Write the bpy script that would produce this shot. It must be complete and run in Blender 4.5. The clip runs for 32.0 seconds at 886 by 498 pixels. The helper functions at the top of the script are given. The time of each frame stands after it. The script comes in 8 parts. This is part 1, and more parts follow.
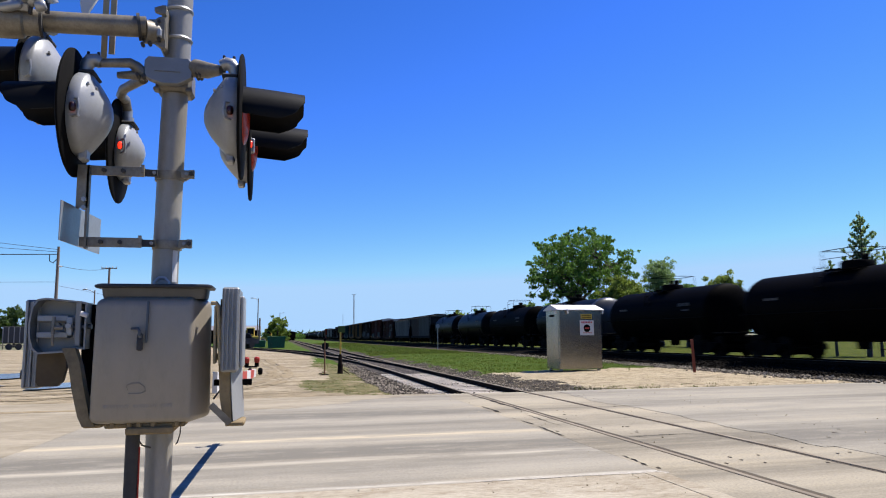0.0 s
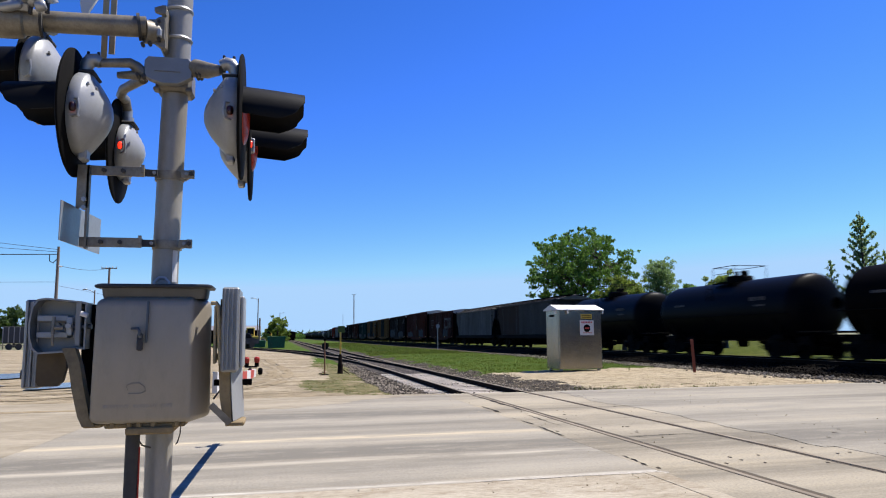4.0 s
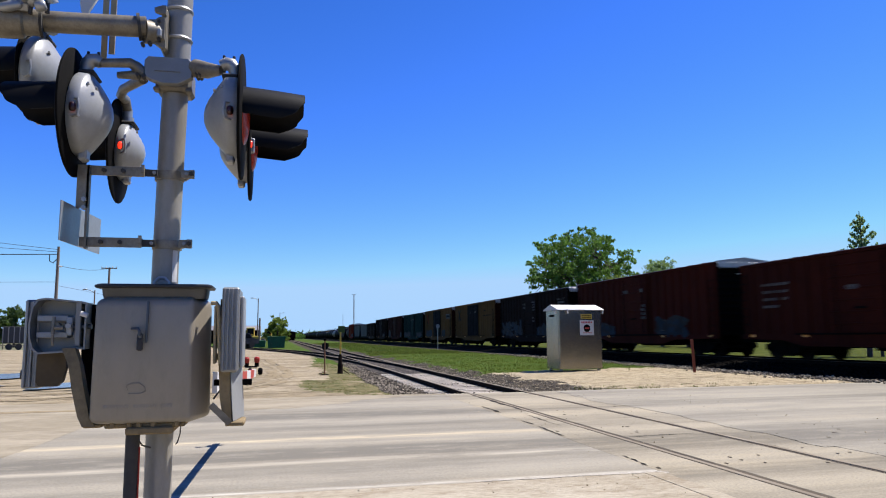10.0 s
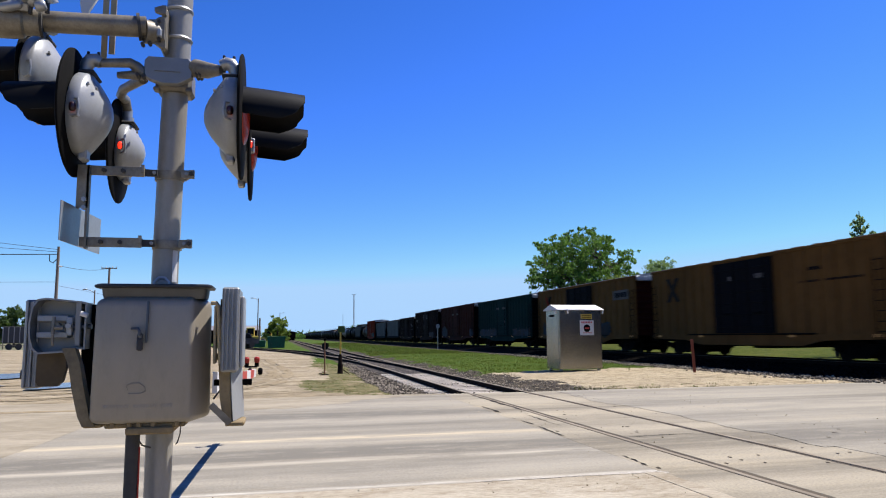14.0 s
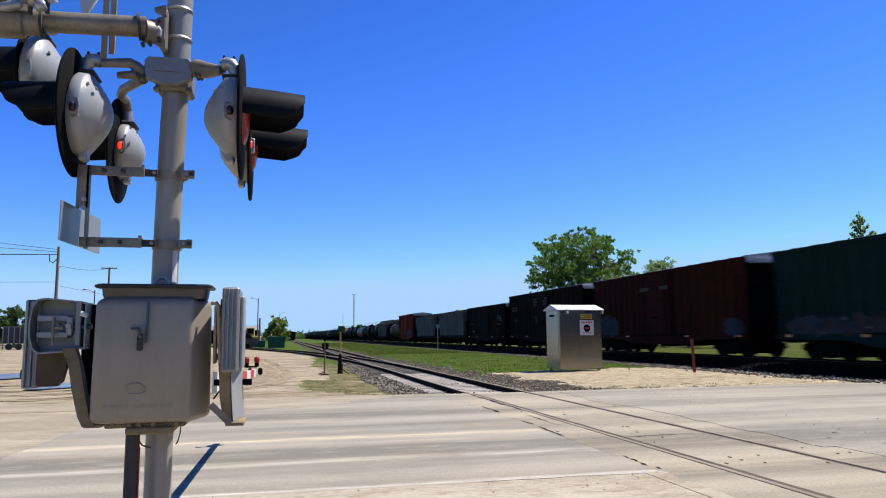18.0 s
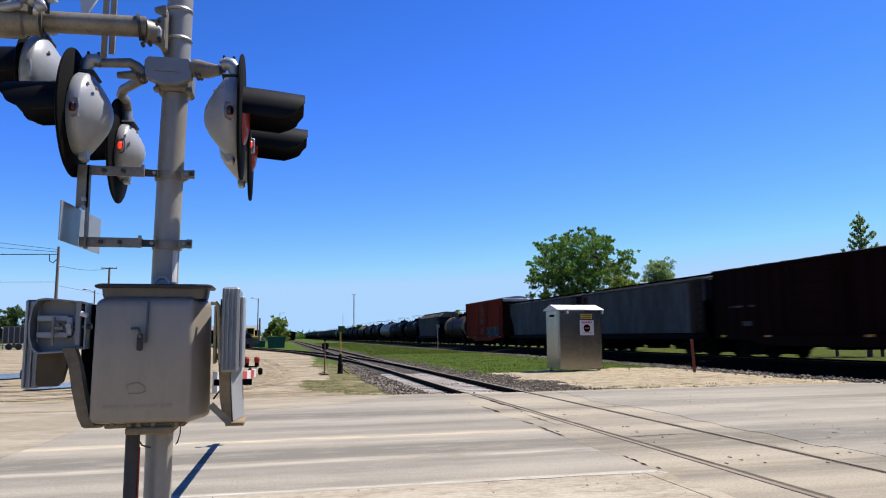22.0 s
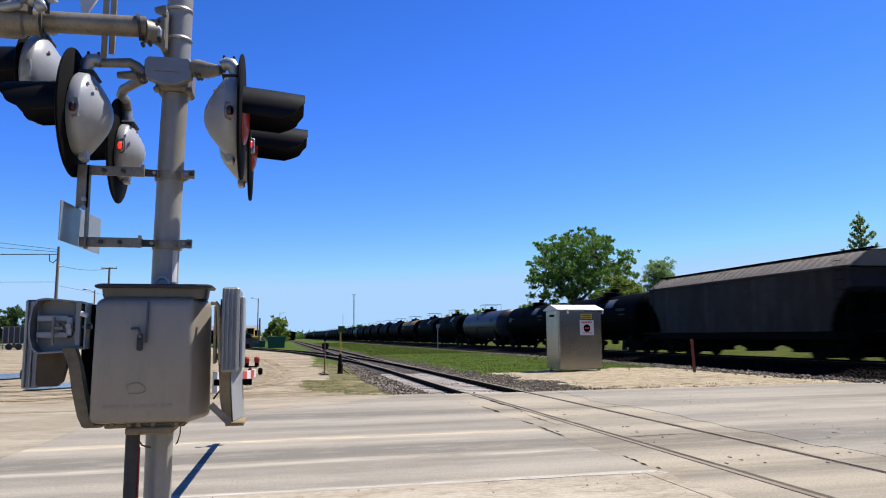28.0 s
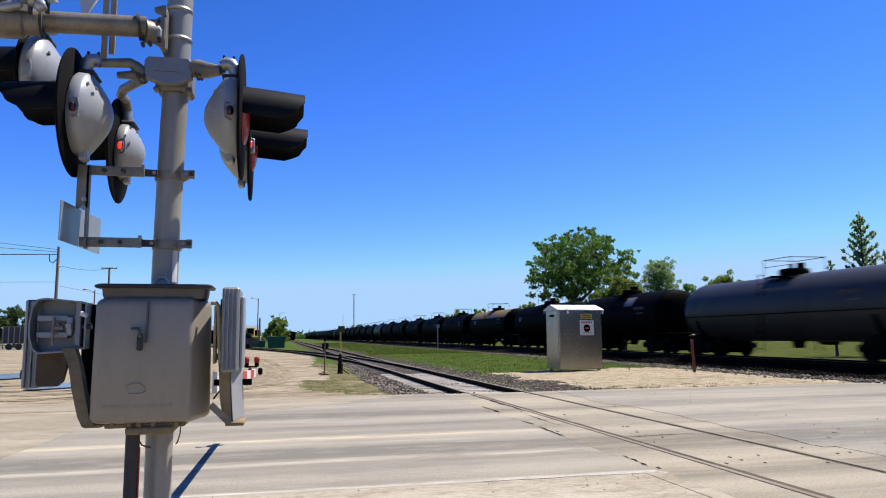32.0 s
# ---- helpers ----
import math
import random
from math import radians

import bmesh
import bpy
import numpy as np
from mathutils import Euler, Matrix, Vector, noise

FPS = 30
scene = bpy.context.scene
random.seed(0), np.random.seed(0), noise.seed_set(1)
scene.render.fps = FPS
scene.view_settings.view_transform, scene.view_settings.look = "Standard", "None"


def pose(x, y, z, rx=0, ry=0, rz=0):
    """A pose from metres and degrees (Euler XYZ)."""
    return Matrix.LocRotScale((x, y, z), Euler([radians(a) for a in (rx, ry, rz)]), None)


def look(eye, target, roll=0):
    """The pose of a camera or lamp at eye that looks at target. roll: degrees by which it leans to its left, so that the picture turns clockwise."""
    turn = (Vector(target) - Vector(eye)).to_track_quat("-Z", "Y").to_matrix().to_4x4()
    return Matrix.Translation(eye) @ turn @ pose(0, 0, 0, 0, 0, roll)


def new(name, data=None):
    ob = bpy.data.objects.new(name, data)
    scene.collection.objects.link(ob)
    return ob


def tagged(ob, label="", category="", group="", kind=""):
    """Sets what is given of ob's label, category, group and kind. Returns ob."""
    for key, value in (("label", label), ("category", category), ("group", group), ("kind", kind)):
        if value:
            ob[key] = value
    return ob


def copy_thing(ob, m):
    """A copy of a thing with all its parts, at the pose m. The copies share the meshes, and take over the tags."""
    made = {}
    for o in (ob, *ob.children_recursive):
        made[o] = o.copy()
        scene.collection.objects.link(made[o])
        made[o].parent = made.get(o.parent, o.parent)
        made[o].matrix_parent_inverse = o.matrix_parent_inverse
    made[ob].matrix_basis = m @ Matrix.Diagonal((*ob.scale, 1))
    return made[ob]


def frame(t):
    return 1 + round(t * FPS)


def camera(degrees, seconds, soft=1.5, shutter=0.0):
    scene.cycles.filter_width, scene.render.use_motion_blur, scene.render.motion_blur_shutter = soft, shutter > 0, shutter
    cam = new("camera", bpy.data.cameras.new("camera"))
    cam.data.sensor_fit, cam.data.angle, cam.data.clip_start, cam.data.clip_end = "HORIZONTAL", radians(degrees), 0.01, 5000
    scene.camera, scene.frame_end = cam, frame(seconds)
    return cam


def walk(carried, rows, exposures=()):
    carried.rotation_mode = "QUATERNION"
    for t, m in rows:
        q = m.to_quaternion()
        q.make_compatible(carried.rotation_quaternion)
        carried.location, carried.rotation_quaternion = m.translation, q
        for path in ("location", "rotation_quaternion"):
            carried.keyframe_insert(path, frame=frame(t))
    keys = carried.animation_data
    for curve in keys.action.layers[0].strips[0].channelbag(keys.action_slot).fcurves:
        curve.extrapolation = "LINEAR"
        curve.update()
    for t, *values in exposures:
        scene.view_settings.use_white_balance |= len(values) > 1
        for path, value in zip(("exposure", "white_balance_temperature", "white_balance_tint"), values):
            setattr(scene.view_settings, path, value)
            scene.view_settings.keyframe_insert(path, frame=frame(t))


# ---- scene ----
# camera: a tripod on the verge beside the crossing, level with the gate mechanism
EYE = (0.0, 0.0, 1.42)
AIM = (0.22118, 0.96775, 1.54059)
cam = camera(63.58, 32.0, soft=1.05, shutter=0.9)
walk(cam, [(0.0, look(EYE, AIM, -0.46)), (32.0, look(EYE, AIM, -0.46))])

# daylight: clear sky, the sun high over the far side of the train
SUN_DIR = Vector((0.515, 0.13, 1.0)).normalized()
SUN_EL = math.asin(SUN_DIR.z)
SUN_AZ = math.atan2(SUN_DIR.x, SUN_DIR.y)
world = bpy.data.worlds.new("sky")
scene.world = world
world.use_nodes = True
wn = world.node_tree.nodes
sky = wn.new("ShaderNodeTexSky")
sky.sky_type = "NISHITA"
sky.sun_disc = False
sky.sun_elevation = SUN_EL
sky.sun_rotation = SUN_AZ
sky.air_density = 1.0
sky.dust_density = 0.1
sky.ozone_density = 3.0
# a deep polarised blue overhead that pales quickly towards the horizon
split = wn.new("ShaderNodeSeparateColor")
blend = wn.new("ShaderNodeCombineColor")
world.node_tree.links.new(sky.outputs[0], split.inputs[0])
for i, (power, gain, most) in enumerate(((1.85, 1.62, 4.2), (1.45, 1.42, 6.6), (1.6, 2.85, 9.9))):
    low = wn.new("ShaderNodeMath")
    low.operation, low.inputs[1].default_value = "MULTIPLY", 0.10
    deep = wn.new("ShaderNodeMath")
    deep.operation, deep.inputs[1].default_value = "POWER", power
    lift = wn.new("ShaderNodeMath")
    lift.operation, lift.inputs[1].default_value = "MULTIPLY", gain * 10
    world.node_tree.links.new(split.outputs[i], low.inputs[0])
    world.node_tree.links.new(low.outputs[0], deep.inputs[0])
    world.node_tree.links.new(deep.outputs[0], lift.inputs[0])
    # no glare round the sun beyond the brightness of the horizon
    cap = wn.new("ShaderNodeMath")
    cap.operation, cap.inputs[1].default_value = "MINIMUM", most
    world.node_tree.links.new(lift.outputs[0], cap.inputs[0])
    world.node_tree.links.new(cap.outputs[0], blend.inputs[i])
world.node_tree.links.new(blend.outputs[0], wn["Background"].inputs["Color"])
wn["Background"].inputs["Strength"].default_value = 0.05
sun_data = bpy.data.lights.new("sun", "SUN")
sun_data.energy = 4.75
sun_data.angle = radians(0.53)
sun_data.color = (1.0, 0.95, 0.90)
sun = new("sun", sun_data)
sun.matrix_world = look(SUN_DIR * 60, (0, 0, 0))
scene.view_settings.exposure = 1.0

# ---- mesh code ----
rng = random.Random(7)


class Geo:
    """Collects the vertices and faces of one mesh."""

    def __init__(self):
        self.v, self.f = [], []

    def add(self, vs, fs):
        n = len(self.v)
        self.v += [tuple(p) for p in vs]
        self.f += [tuple(i + n for i in q) for q in fs]
        return self

    def box(self, x0, x1, y0, y1, z0, z1, b=0.0):
        if b <= 0:
            vs = [(x, y, z) for z in (z0, z1) for y in (y0, y1) for x in (x0, x1)]
            return self.add(vs, [(0, 2, 3, 1), (4, 5, 7, 6), (0, 1, 5, 4), (2, 6, 7, 3), (0, 4, 6, 2), (1, 3, 7, 5)])
        lo, hi = (x0, y0, z0), (x1, y1, z1)
        vs, at = [], {}
        for c in range(8):
            s = [(c >> k) & 1 for k in range(3)]
            for a in range(3):
                p = [(hi[k] if s[k] else lo[k]) + (0 if k == a else (-b if s[k] else b)) for k in range(3)]
                at[c, a] = len(vs)
                vs.append(p)
        fs = []
        for a in range(3):
            u, w = (a + 1) % 3, (a + 2) % 3
            for side in (0, 1):
                base = side << a
                q = [at[base | (i << u) | (j << w), a] for i, j in ((0, 0), (1, 0), (1, 1), (0, 1))]
                fs.append(q if side else q[::-1])
            for i in (0, 1):
                for j in (0, 1):
                    c0 = (i << u) | (j << w)
                    c1 = c0 | (1 << a)
                    q = [at[c0, u], at[c1, u], at[c1, w], at[c0, w]]
                    fs.append(q if i == j else q[::-1])
        for c in range(8):
            q = [at[c, 0], at[c, 1], at[c, 2]]
            fs.append(q if bin(c).count("1") % 2 else q[::-1])
        return self.add(vs, fs)

    def prism(self, poly, axis, a0, a1):
        """A flat outline pushed along an axis: 0 takes (y, z), 1 takes (x, z), 2 takes (x, y)."""
        def at(p, a):
            return ((a, p[0], p[1]), (p[0], a, p[1]), (p[0], p[1], a))[axis]
        n = len(poly)
        vs = [at(p, a0) for p in poly] + [at(p, a1) for p in poly]
        fs = [tuple(range(n))[::-1], tuple(range(n, 2 * n))]
        fs += [(i, (i + 1) % n, n + (i + 1) % n, n + i) for i in range(n)]
        return self.add(vs, fs)

    def loft(self, rings, caps=True, closed=True):
        n = len(rings[0])
        vs = [p for r in rings for p in r]
        fs = []
        for k in range(len(rings) - 1):
            for i in range(n if closed else n - 1):
                j = (i + 1) % n
                fs.append((k * n + i, k * n + j, (k + 1) * n + j, (k + 1) * n + i))
        if caps:
            fs += [tuple(range(n))[::-1], tuple((len(rings) - 1) * n + i for i in range(n))]
        return self.add(vs, fs)

    def tube(self, path, r, n=10, caps=True):
        """A round bar along a path; r is one radius or one per point."""
        pts = [Vector(p) for p in path]
        rs = r if isinstance(r, (list, tuple)) else [r] * len(pts)
        rings, ref = [], None
        for i, p in enumerate(pts):
            d = (pts[min(i + 1, len(pts) - 1)] - pts[max(i - 1, 0)]).normalized()
            if ref is None:
                ref = Vector((0, 0, 1)) if abs(d.z) < 0.9 else Vector((1, 0, 0))
            u = (ref - d * ref.dot(d)).normalized()
            w = d.cross(u)
            ref = u
            rings.append([p + (u * math.cos(2 * math.pi * k / n) + w * math.sin(2 * math.pi * k / n)) * rs[i] for k in range(n)])
        return self.loft(rings, caps)

    def cyl(self, p0, p1, r, r1=None, n=16):
        return self.tube([p0, p1], [r, r if r1 is None else r1], n)

    def lathe(self, profile, origin, axis, n=24):
        """Turns (radius, distance) pairs about an axis through origin."""
        d = Vector(axis).normalized()
        ref = Vector((0, 0, 1)) if abs(d.z) < 0.9 else Vector((1, 0, 0))
        u = (ref - d * ref.dot(d)).normalized()
        w = d.cross(u)
        o = Vector(origin)
        rings = [[o + d * h + (u * math.cos(2 * math.pi * k / n) + w * math.sin(2 * math.pi * k / n)) * max(r, 1e-4) for k in range(n)] for r, h in profile]
        return self.loft(rings)

    def move(self, m):
        self.v = [tuple(m @ Vector(p)) for p in self.v]
        return self

    def join(self, other, m=None):
        return self.add([m @ Vector(p) for p in other.v] if m else other.v, other.f)

    def mesh(self, name, material, smooth=32):
        me = bpy.data.meshes.new(name)
        me.from_pydata(self.v, [], self.f)
        if material:
            me.materials.append(material)
        me.validate()
        if smooth:
            me.polygons.foreach_set("use_smooth", [True] * len(me.polygons))
            me.set_sharp_from_angle(angle=radians(smooth))
        me.update()
        return me


def part(name, geo, material, parent, label="", smooth=32):
    """One mesh object under a thing or a part."""
    me = geo if isinstance(geo, bpy.types.Mesh) else geo.mesh(name, material, smooth)
    ob = new(name, me)
    ob.parent = parent
    return tagged(ob, label)


def thing(name, at, label, category, group="", rz=0):
    ob = new(name)
    ob.empty_display_size = 0.2
    ob.matrix_basis = pose(*at, 0, 0, rz)
    return tagged(ob, label, category, group)


def solid(name, geo, material, label, category="", group="", kind="", at=(0, 0, 0), rz=0, smooth=32):
    ob = new(name, geo.mesh(name, material, smooth))
    ob.matrix_basis = pose(*at, 0, 0, rz)
    return tagged(ob, label, category, group, kind)


# ---- materials ----
def rgb(c):
    return (c[0], c[1], c[2], 1.0)


def mat(name, c, c2=None, c3=None, rough=0.6, metal=0.0, s1=1.5, s2=25.0, amt=0.6, amt2=0.35, bump=0.15, bscale=None, stretch=(1, 1, 1), rnd=0.0, rvar=0.12, coat=0.0, dist=0.01, mid=0.0, spec=0.5, through_light=0.0, island=0.0):
    """Colour c, worn to c2 in large patches and to c3 in fine grain, in metres of the object's own space."""
    m = bpy.data.materials.new(name)
    m.use_nodes = True
    t = m.node_tree
    n, ln = t.nodes, t.links.new
    b = n["Principled BSDF"]
    c2 = c2 or tuple(x * 0.7 for x in c)
    c3 = c3 or tuple(x * 0.8 for x in c)
    tc = n.new("ShaderNodeTexCoord")
    mp = n.new("ShaderNodeMapping")
    mp.inputs["Scale"].default_value = stretch
    ln(tc.outputs["Object"], mp.inputs["Vector"])
    oi = n.new("ShaderNodeObjectInfo")
    if rnd:
        add = n.new("ShaderNodeVectorMath")
        add.operation = "ADD"
        mul = n.new("ShaderNodeMath")
        mul.operation = "MULTIPLY"
        mul.inputs[1].default_value = 37.0
        ln(oi.outputs["Random"], mul.inputs[0])
        ln(mp.outputs[0], add.inputs[0])
        ln(mul.outputs[0], add.inputs[1])
        vec = add.outputs[0]
    else:
        vec = mp.outputs[0]

    def noise_at(scale, detail, rough_):
        q = n.new("ShaderNodeTexNoise")
        q.inputs["Scale"].default_value = scale
        q.inputs["Detail"].default_value = detail
        q.inputs["Roughness"].default_value = rough_
        ln(vec, q.inputs["Vector"])
        return q.outputs["Fac"]

    def ramp(src, lo, hi, top):
        r = n.new("ShaderNodeMapRange")
        r.inputs["From Min"].default_value = lo
        r.inputs["From Max"].default_value = hi
        r.inputs["To Max"].default_value = top
        ln(src, r.inputs["Value"])
        return r.outputs[0]

    def mix(fac, a, bb):
        x = n.new("ShaderNodeMix")
        x.data_type = "RGBA"
        ln(fac, x.inputs[0])
        for sock, val in ((x.inputs[6], a), (x.inputs[7], bb)):
            if isinstance(val, tuple):
                sock.default_value = rgb(val)
            else:
                ln(val, sock)
        return x.outputs[2]

    big = noise_at(s1, 6, 0.65)
    fine = noise_at(s2, 5, 0.7)
    col = mix(ramp(big, 0.42, 0.62, amt), c, c2)
    if mid:
        col = mix(ramp(noise_at(mid, 6, 0.75), 0.46, 0.62, amt2), col, c3)
        col = mix(ramp(noise_at(mid * 2.7, 5, 0.75), 0.52, 0.66, amt * 0.7), col, c2)
    col = mix(ramp(fine, 0.42, 0.72, amt2), col, c3)
    if rnd:
        hv = n.new("ShaderNodeHueSaturation")
        ln(col, hv.inputs["Color"])
        ln(ramp(oi.outputs["Random"], 0, 1, 1), hv.inputs["Fac"])
        v = n.new("ShaderNodeMapRange")
        v.inputs["To Min"].default_value = 1 - rnd
        v.inputs["To Max"].default_value = 1 + rnd
        ln(oi.outputs["Random"], v.inputs["Value"])
        ln(v.outputs[0], hv.inputs["Value"])
        hv.inputs["Fac"].default_value = 1
        col = hv.outputs[0]
    if island:
        gi = n.new("ShaderNodeNewGeometry")
        hs = n.new("ShaderNodeHueSaturation")
        v = n.new("ShaderNodeMapRange")
        v.inputs["To Min"].default_value = 1 - island
        v.inputs["To Max"].default_value = 1 + island * 0.6
        ln(gi.outputs["Random Per Island"], v.inputs["Value"])
        ln(v.outputs[0], hs.inputs["Value"])
        ln(col, hs.inputs["Color"])
        col = hs.outputs[0]
    ln(col, b.inputs["Base Color"])
    b.inputs["Metallic"].default_value = metal
    rr = n.new("ShaderNodeMapRange")
    rr.inputs["To Min"].default_value = max(0.05, rough - rvar)
    rr.inputs["To Max"].default_value = min(1, rough + rvar)
    ln(fine, rr.inputs["Value"])
    ln(rr.outputs[0], b.inputs["Roughness"])
    b.inputs["Coat Weight"].default_value = coat
    b.inputs["Specular IOR Level"].default_value = spec
    if bump:
        bn = n.new("ShaderNodeBump")
        bn.inputs["Strength"].default_value = bump
        bn.inputs["Distance"].default_value = dist
        ln(noise_at(bscale, 4, 0.6) if bscale else fine, bn.inputs["Height"])
        ln(bn.outputs[0], b.inputs["Normal"])
    if through_light:
        tr = n.new("ShaderNodeBsdfTranslucent")
        ln(col, tr.inputs["Color"])
        ms = n.new("ShaderNodeMixShader")
        ms.inputs[0].default_value = through_light
        ln(b.outputs[0], ms.inputs[1])
        ln(tr.outputs[0], ms.inputs[2])
        ln(ms.outputs[0], n["Material Output"].inputs["Surface"])
    return m


def glow(name, c, strength):
    m = bpy.data.materials.new(name)
    m.use_nodes = True
    b = m.node_tree.nodes["Principled BSDF"]
    b.inputs["Base Color"].default_value = rgb(c)
    b.inputs["Emission Color"].default_value = rgb(c)
    b.inputs["Emission Strength"].default_value = strength
    b.inputs["Roughness"].default_value = 0.3
    return m


def road_mat(name, dark, light, dust, grit, amount, lines=()):
    """Worn asphalt: long pale wheel streaks along x, broad dusty blotches, fine grit and broken lines (y, half width, colour)."""
    m = bpy.data.materials.new(name)
    m.use_nodes = True
    n, ln = m.node_tree.nodes, m.node_tree.links.new
    b = n["Principled BSDF"]
    tc = n.new("ShaderNodeTexCoord")

    def cloud(stretch, detail, rough_, lo, hi, top):
        mp = n.new("ShaderNodeMapping")
        mp.inputs["Scale"].default_value = stretch
        ln(tc.outputs["Object"], mp.inputs["Vector"])
        q = n.new("ShaderNodeTexNoise")
        q.inputs["Scale"].default_value = 1.0
        q.inputs["Detail"].default_value = detail
        q.inputs["Roughness"].default_value = rough_
        ln(mp.outputs[0], q.inputs["Vector"])
        r = n.new("ShaderNodeMapRange")
        r.inputs["From Min"].default_value = lo
        r.inputs["From Max"].default_value = hi
        r.inputs["To Max"].default_value = top
        ln(q.outputs["Fac"], r.inputs["Value"])
        return r.outputs[0], q.outputs["Fac"]

    col = rgb(dark)
    grain = None
    for target, args in ((light, ((0.028, 0.62, 1), 4, 0.55, 0.41, 0.59, 0.95)), (dust, ((0.10, 1.1, 1), 6, 0.65, 0.52, 0.68, amount)), (dark, ((0.30, 1.0, 1), 7, 0.72, 0.48, 0.70, 0.65)), (light, ((1.3, 3.4, 2), 7, 0.78, 0.50, 0.66, 0.50)), (grit, ((34, 34, 34), 4, 0.75, 0.42, 0.70, 0.50))):
        fac, grain = cloud(*args)
        x = n.new("ShaderNodeMix")
        x.data_type = "RGBA"
        ln(fac, x.inputs[0])
        if isinstance(col, tuple):
            x.inputs[6].default_value = col
        else:
            ln(col, x.inputs[6])
        x.inputs[7].default_value = rgb(target)
        col = x.outputs[2]
    xyz = n.new("ShaderNodeSeparateXYZ")
    ln(tc.outputs["Object"], xyz.inputs[0])
    for yc, half, colour in lines:
        off = n.new("ShaderNodeMath")
        off.operation, off.inputs[1].default_value = "SUBTRACT", yc
        ln(xyz.outputs["Y"], off.inputs[0])
        away = n.new("ShaderNodeMath")
        away.operation = "ABSOLUTE"
        ln(off.outputs[0], away.inputs[0])
        band = n.new("ShaderNodeMapRange")
        band.inputs["From Max"].default_value = half
        band.inputs["To Min"].default_value = 1.0
        band.inputs["To Max"].default_value = 0.0
        ln(away.outputs[0], band.inputs["Value"])
        worn = cloud((0.8, 5.0, 1), 7, 0.75, 0.36, 0.60, 1.0)[0]
        both = n.new("ShaderNodeMath")
        both.operation = "MULTIPLY"
        ln(band.outputs[0], both.inputs[0])
        ln(worn, both.inputs[1])
        x = n.new("ShaderNodeMix")
        x.data_type = "RGBA"
        ln(both.outputs[0], x.inputs[0])
        ln(col, x.inputs[6])
        x.inputs[7].default_value = rgb(colour)
        col = x.outputs[2]
    ln(col, b.inputs["Base Color"])
    b.inputs["Roughness"].default_value = 0.92
    b.inputs["Specular IOR Level"].default_value = 0.2
    bn = n.new("ShaderNodeBump")
    bn.inputs["Strength"].default_value = 0.45
    bn.inputs["Distance"].default_value = 0.008
    ln(grain, bn.inputs["Height"])
    ln(bn.outputs[0], b.inputs["Normal"])
    return m


M = {}
M["asphalt"] = road_mat("sun_bleached_asphalt", (0.136, 0.123, 0.098), (0.272, 0.245, 0.190), (0.335, 0.286, 0.200), (0.096, 0.086, 0.067), 0.45)
M["asphalt_lined"] = road_mat("sun_bleached_asphalt_with_worn_lines", (0.136, 0.123, 0.098), (0.275, 0.247, 0.192), (0.340, 0.290, 0.204), (0.096, 0.086, 0.067), 0.45, ((10.42, 0.26, (0.42, 0.352, 0.235)), (8.55, 0.24, (0.32, 0.288, 0.225)), (7.02, 0.11, (0.42, 0.39, 0.325))))
M["apron"] = mat("dusty_road_apron", (0.2173, 0.1855, 0.1298), (0.3021, 0.2624, 0.1935), (0.1484, 0.1245, 0.08745), rough=0.95, s1=0.6, mid=2.5, s2=14, amt=0.8, amt2=0.5, bump=0.5, stretch=(0.3, 1, 1), dist=0.02, spec=0.1)
M["grime"] = mat("oily_flangeway_grime", (0.050, 0.040, 0.029), (0.110, 0.088, 0.060), (0.028, 0.022, 0.017), rough=0.9, s1=0.7, mid=3, s2=16, bump=0.4, spec=0.1)
M["rut"] = mat("damp_brown_rut", (0.205, 0.160, 0.094), (0.255, 0.206, 0.130), (0.130, 0.100, 0.058), rough=0.9, s1=0.8, mid=3, s2=12, bump=0.6, dist=0.03, spec=0.15)
M["line_white"] = mat("worn_white_road_paint", (0.36, 0.33, 0.275), (0.28, 0.25, 0.20), (0.20, 0.178, 0.14), rough=0.85, s1=1.2, mid=5, s2=20, amt=0.7, amt2=0.5, bump=0.2, spec=0.1)
M["panel"] = road_mat("dusty_crossing_panel", (0.142, 0.124, 0.091), (0.300, 0.262, 0.190), (0.350, 0.295, 0.200), (0.080, 0.068, 0.050), 0.6)
M["shoulder"] = mat("tan_dusty_gravel", (0.345, 0.282, 0.178), (0.450, 0.385, 0.265), (0.120, 0.092, 0.056), rough=0.95, s1=0.7, mid=2.6, s2=22, amt=0.65, amt2=0.78, bump=1.0, dist=0.04, spec=0.1)
M["dirt"] = mat("dry_yard_dirt", (0.262, 0.212, 0.134), (0.365, 0.308, 0.214), (0.088, 0.068, 0.043), rough=0.95, s1=0.30, mid=1.1, s2=8, amt=0.85, amt2=0.72, bump=1.0, stretch=(0.35, 1, 1), dist=0.08, spec=0.1)
M["earth"] = mat("prairie_ground", (0.106, 0.0954, 0.0424), (0.053, 0.0795, 0.0159), (0.1696, 0.1378, 0.0848), rough=0.95, s1=0.03, mid=0.3, s2=1.2, amt=0.9, amt2=0.5, bump=0.3, dist=0.05)
M["turf"] = mat("green_turf", (0.046, 0.080, 0.0085), (0.078, 0.094, 0.0150), (0.022, 0.044, 0.0045), rough=0.95, s1=0.5, mid=2.2, s2=9, amt=0.65, amt2=0.65, bump=0.8, dist=0.06, spec=0.05)
M["grass"] = mat("grass_blade", (0.092, 0.132, 0.0190), (0.155, 0.155, 0.0370), (0.046, 0.088, 0.0085), rough=0.8, s1=0.3, s2=3, bump=0, amt=0.85, amt2=0.6, through_light=0.45, island=0.5, spec=0.15)
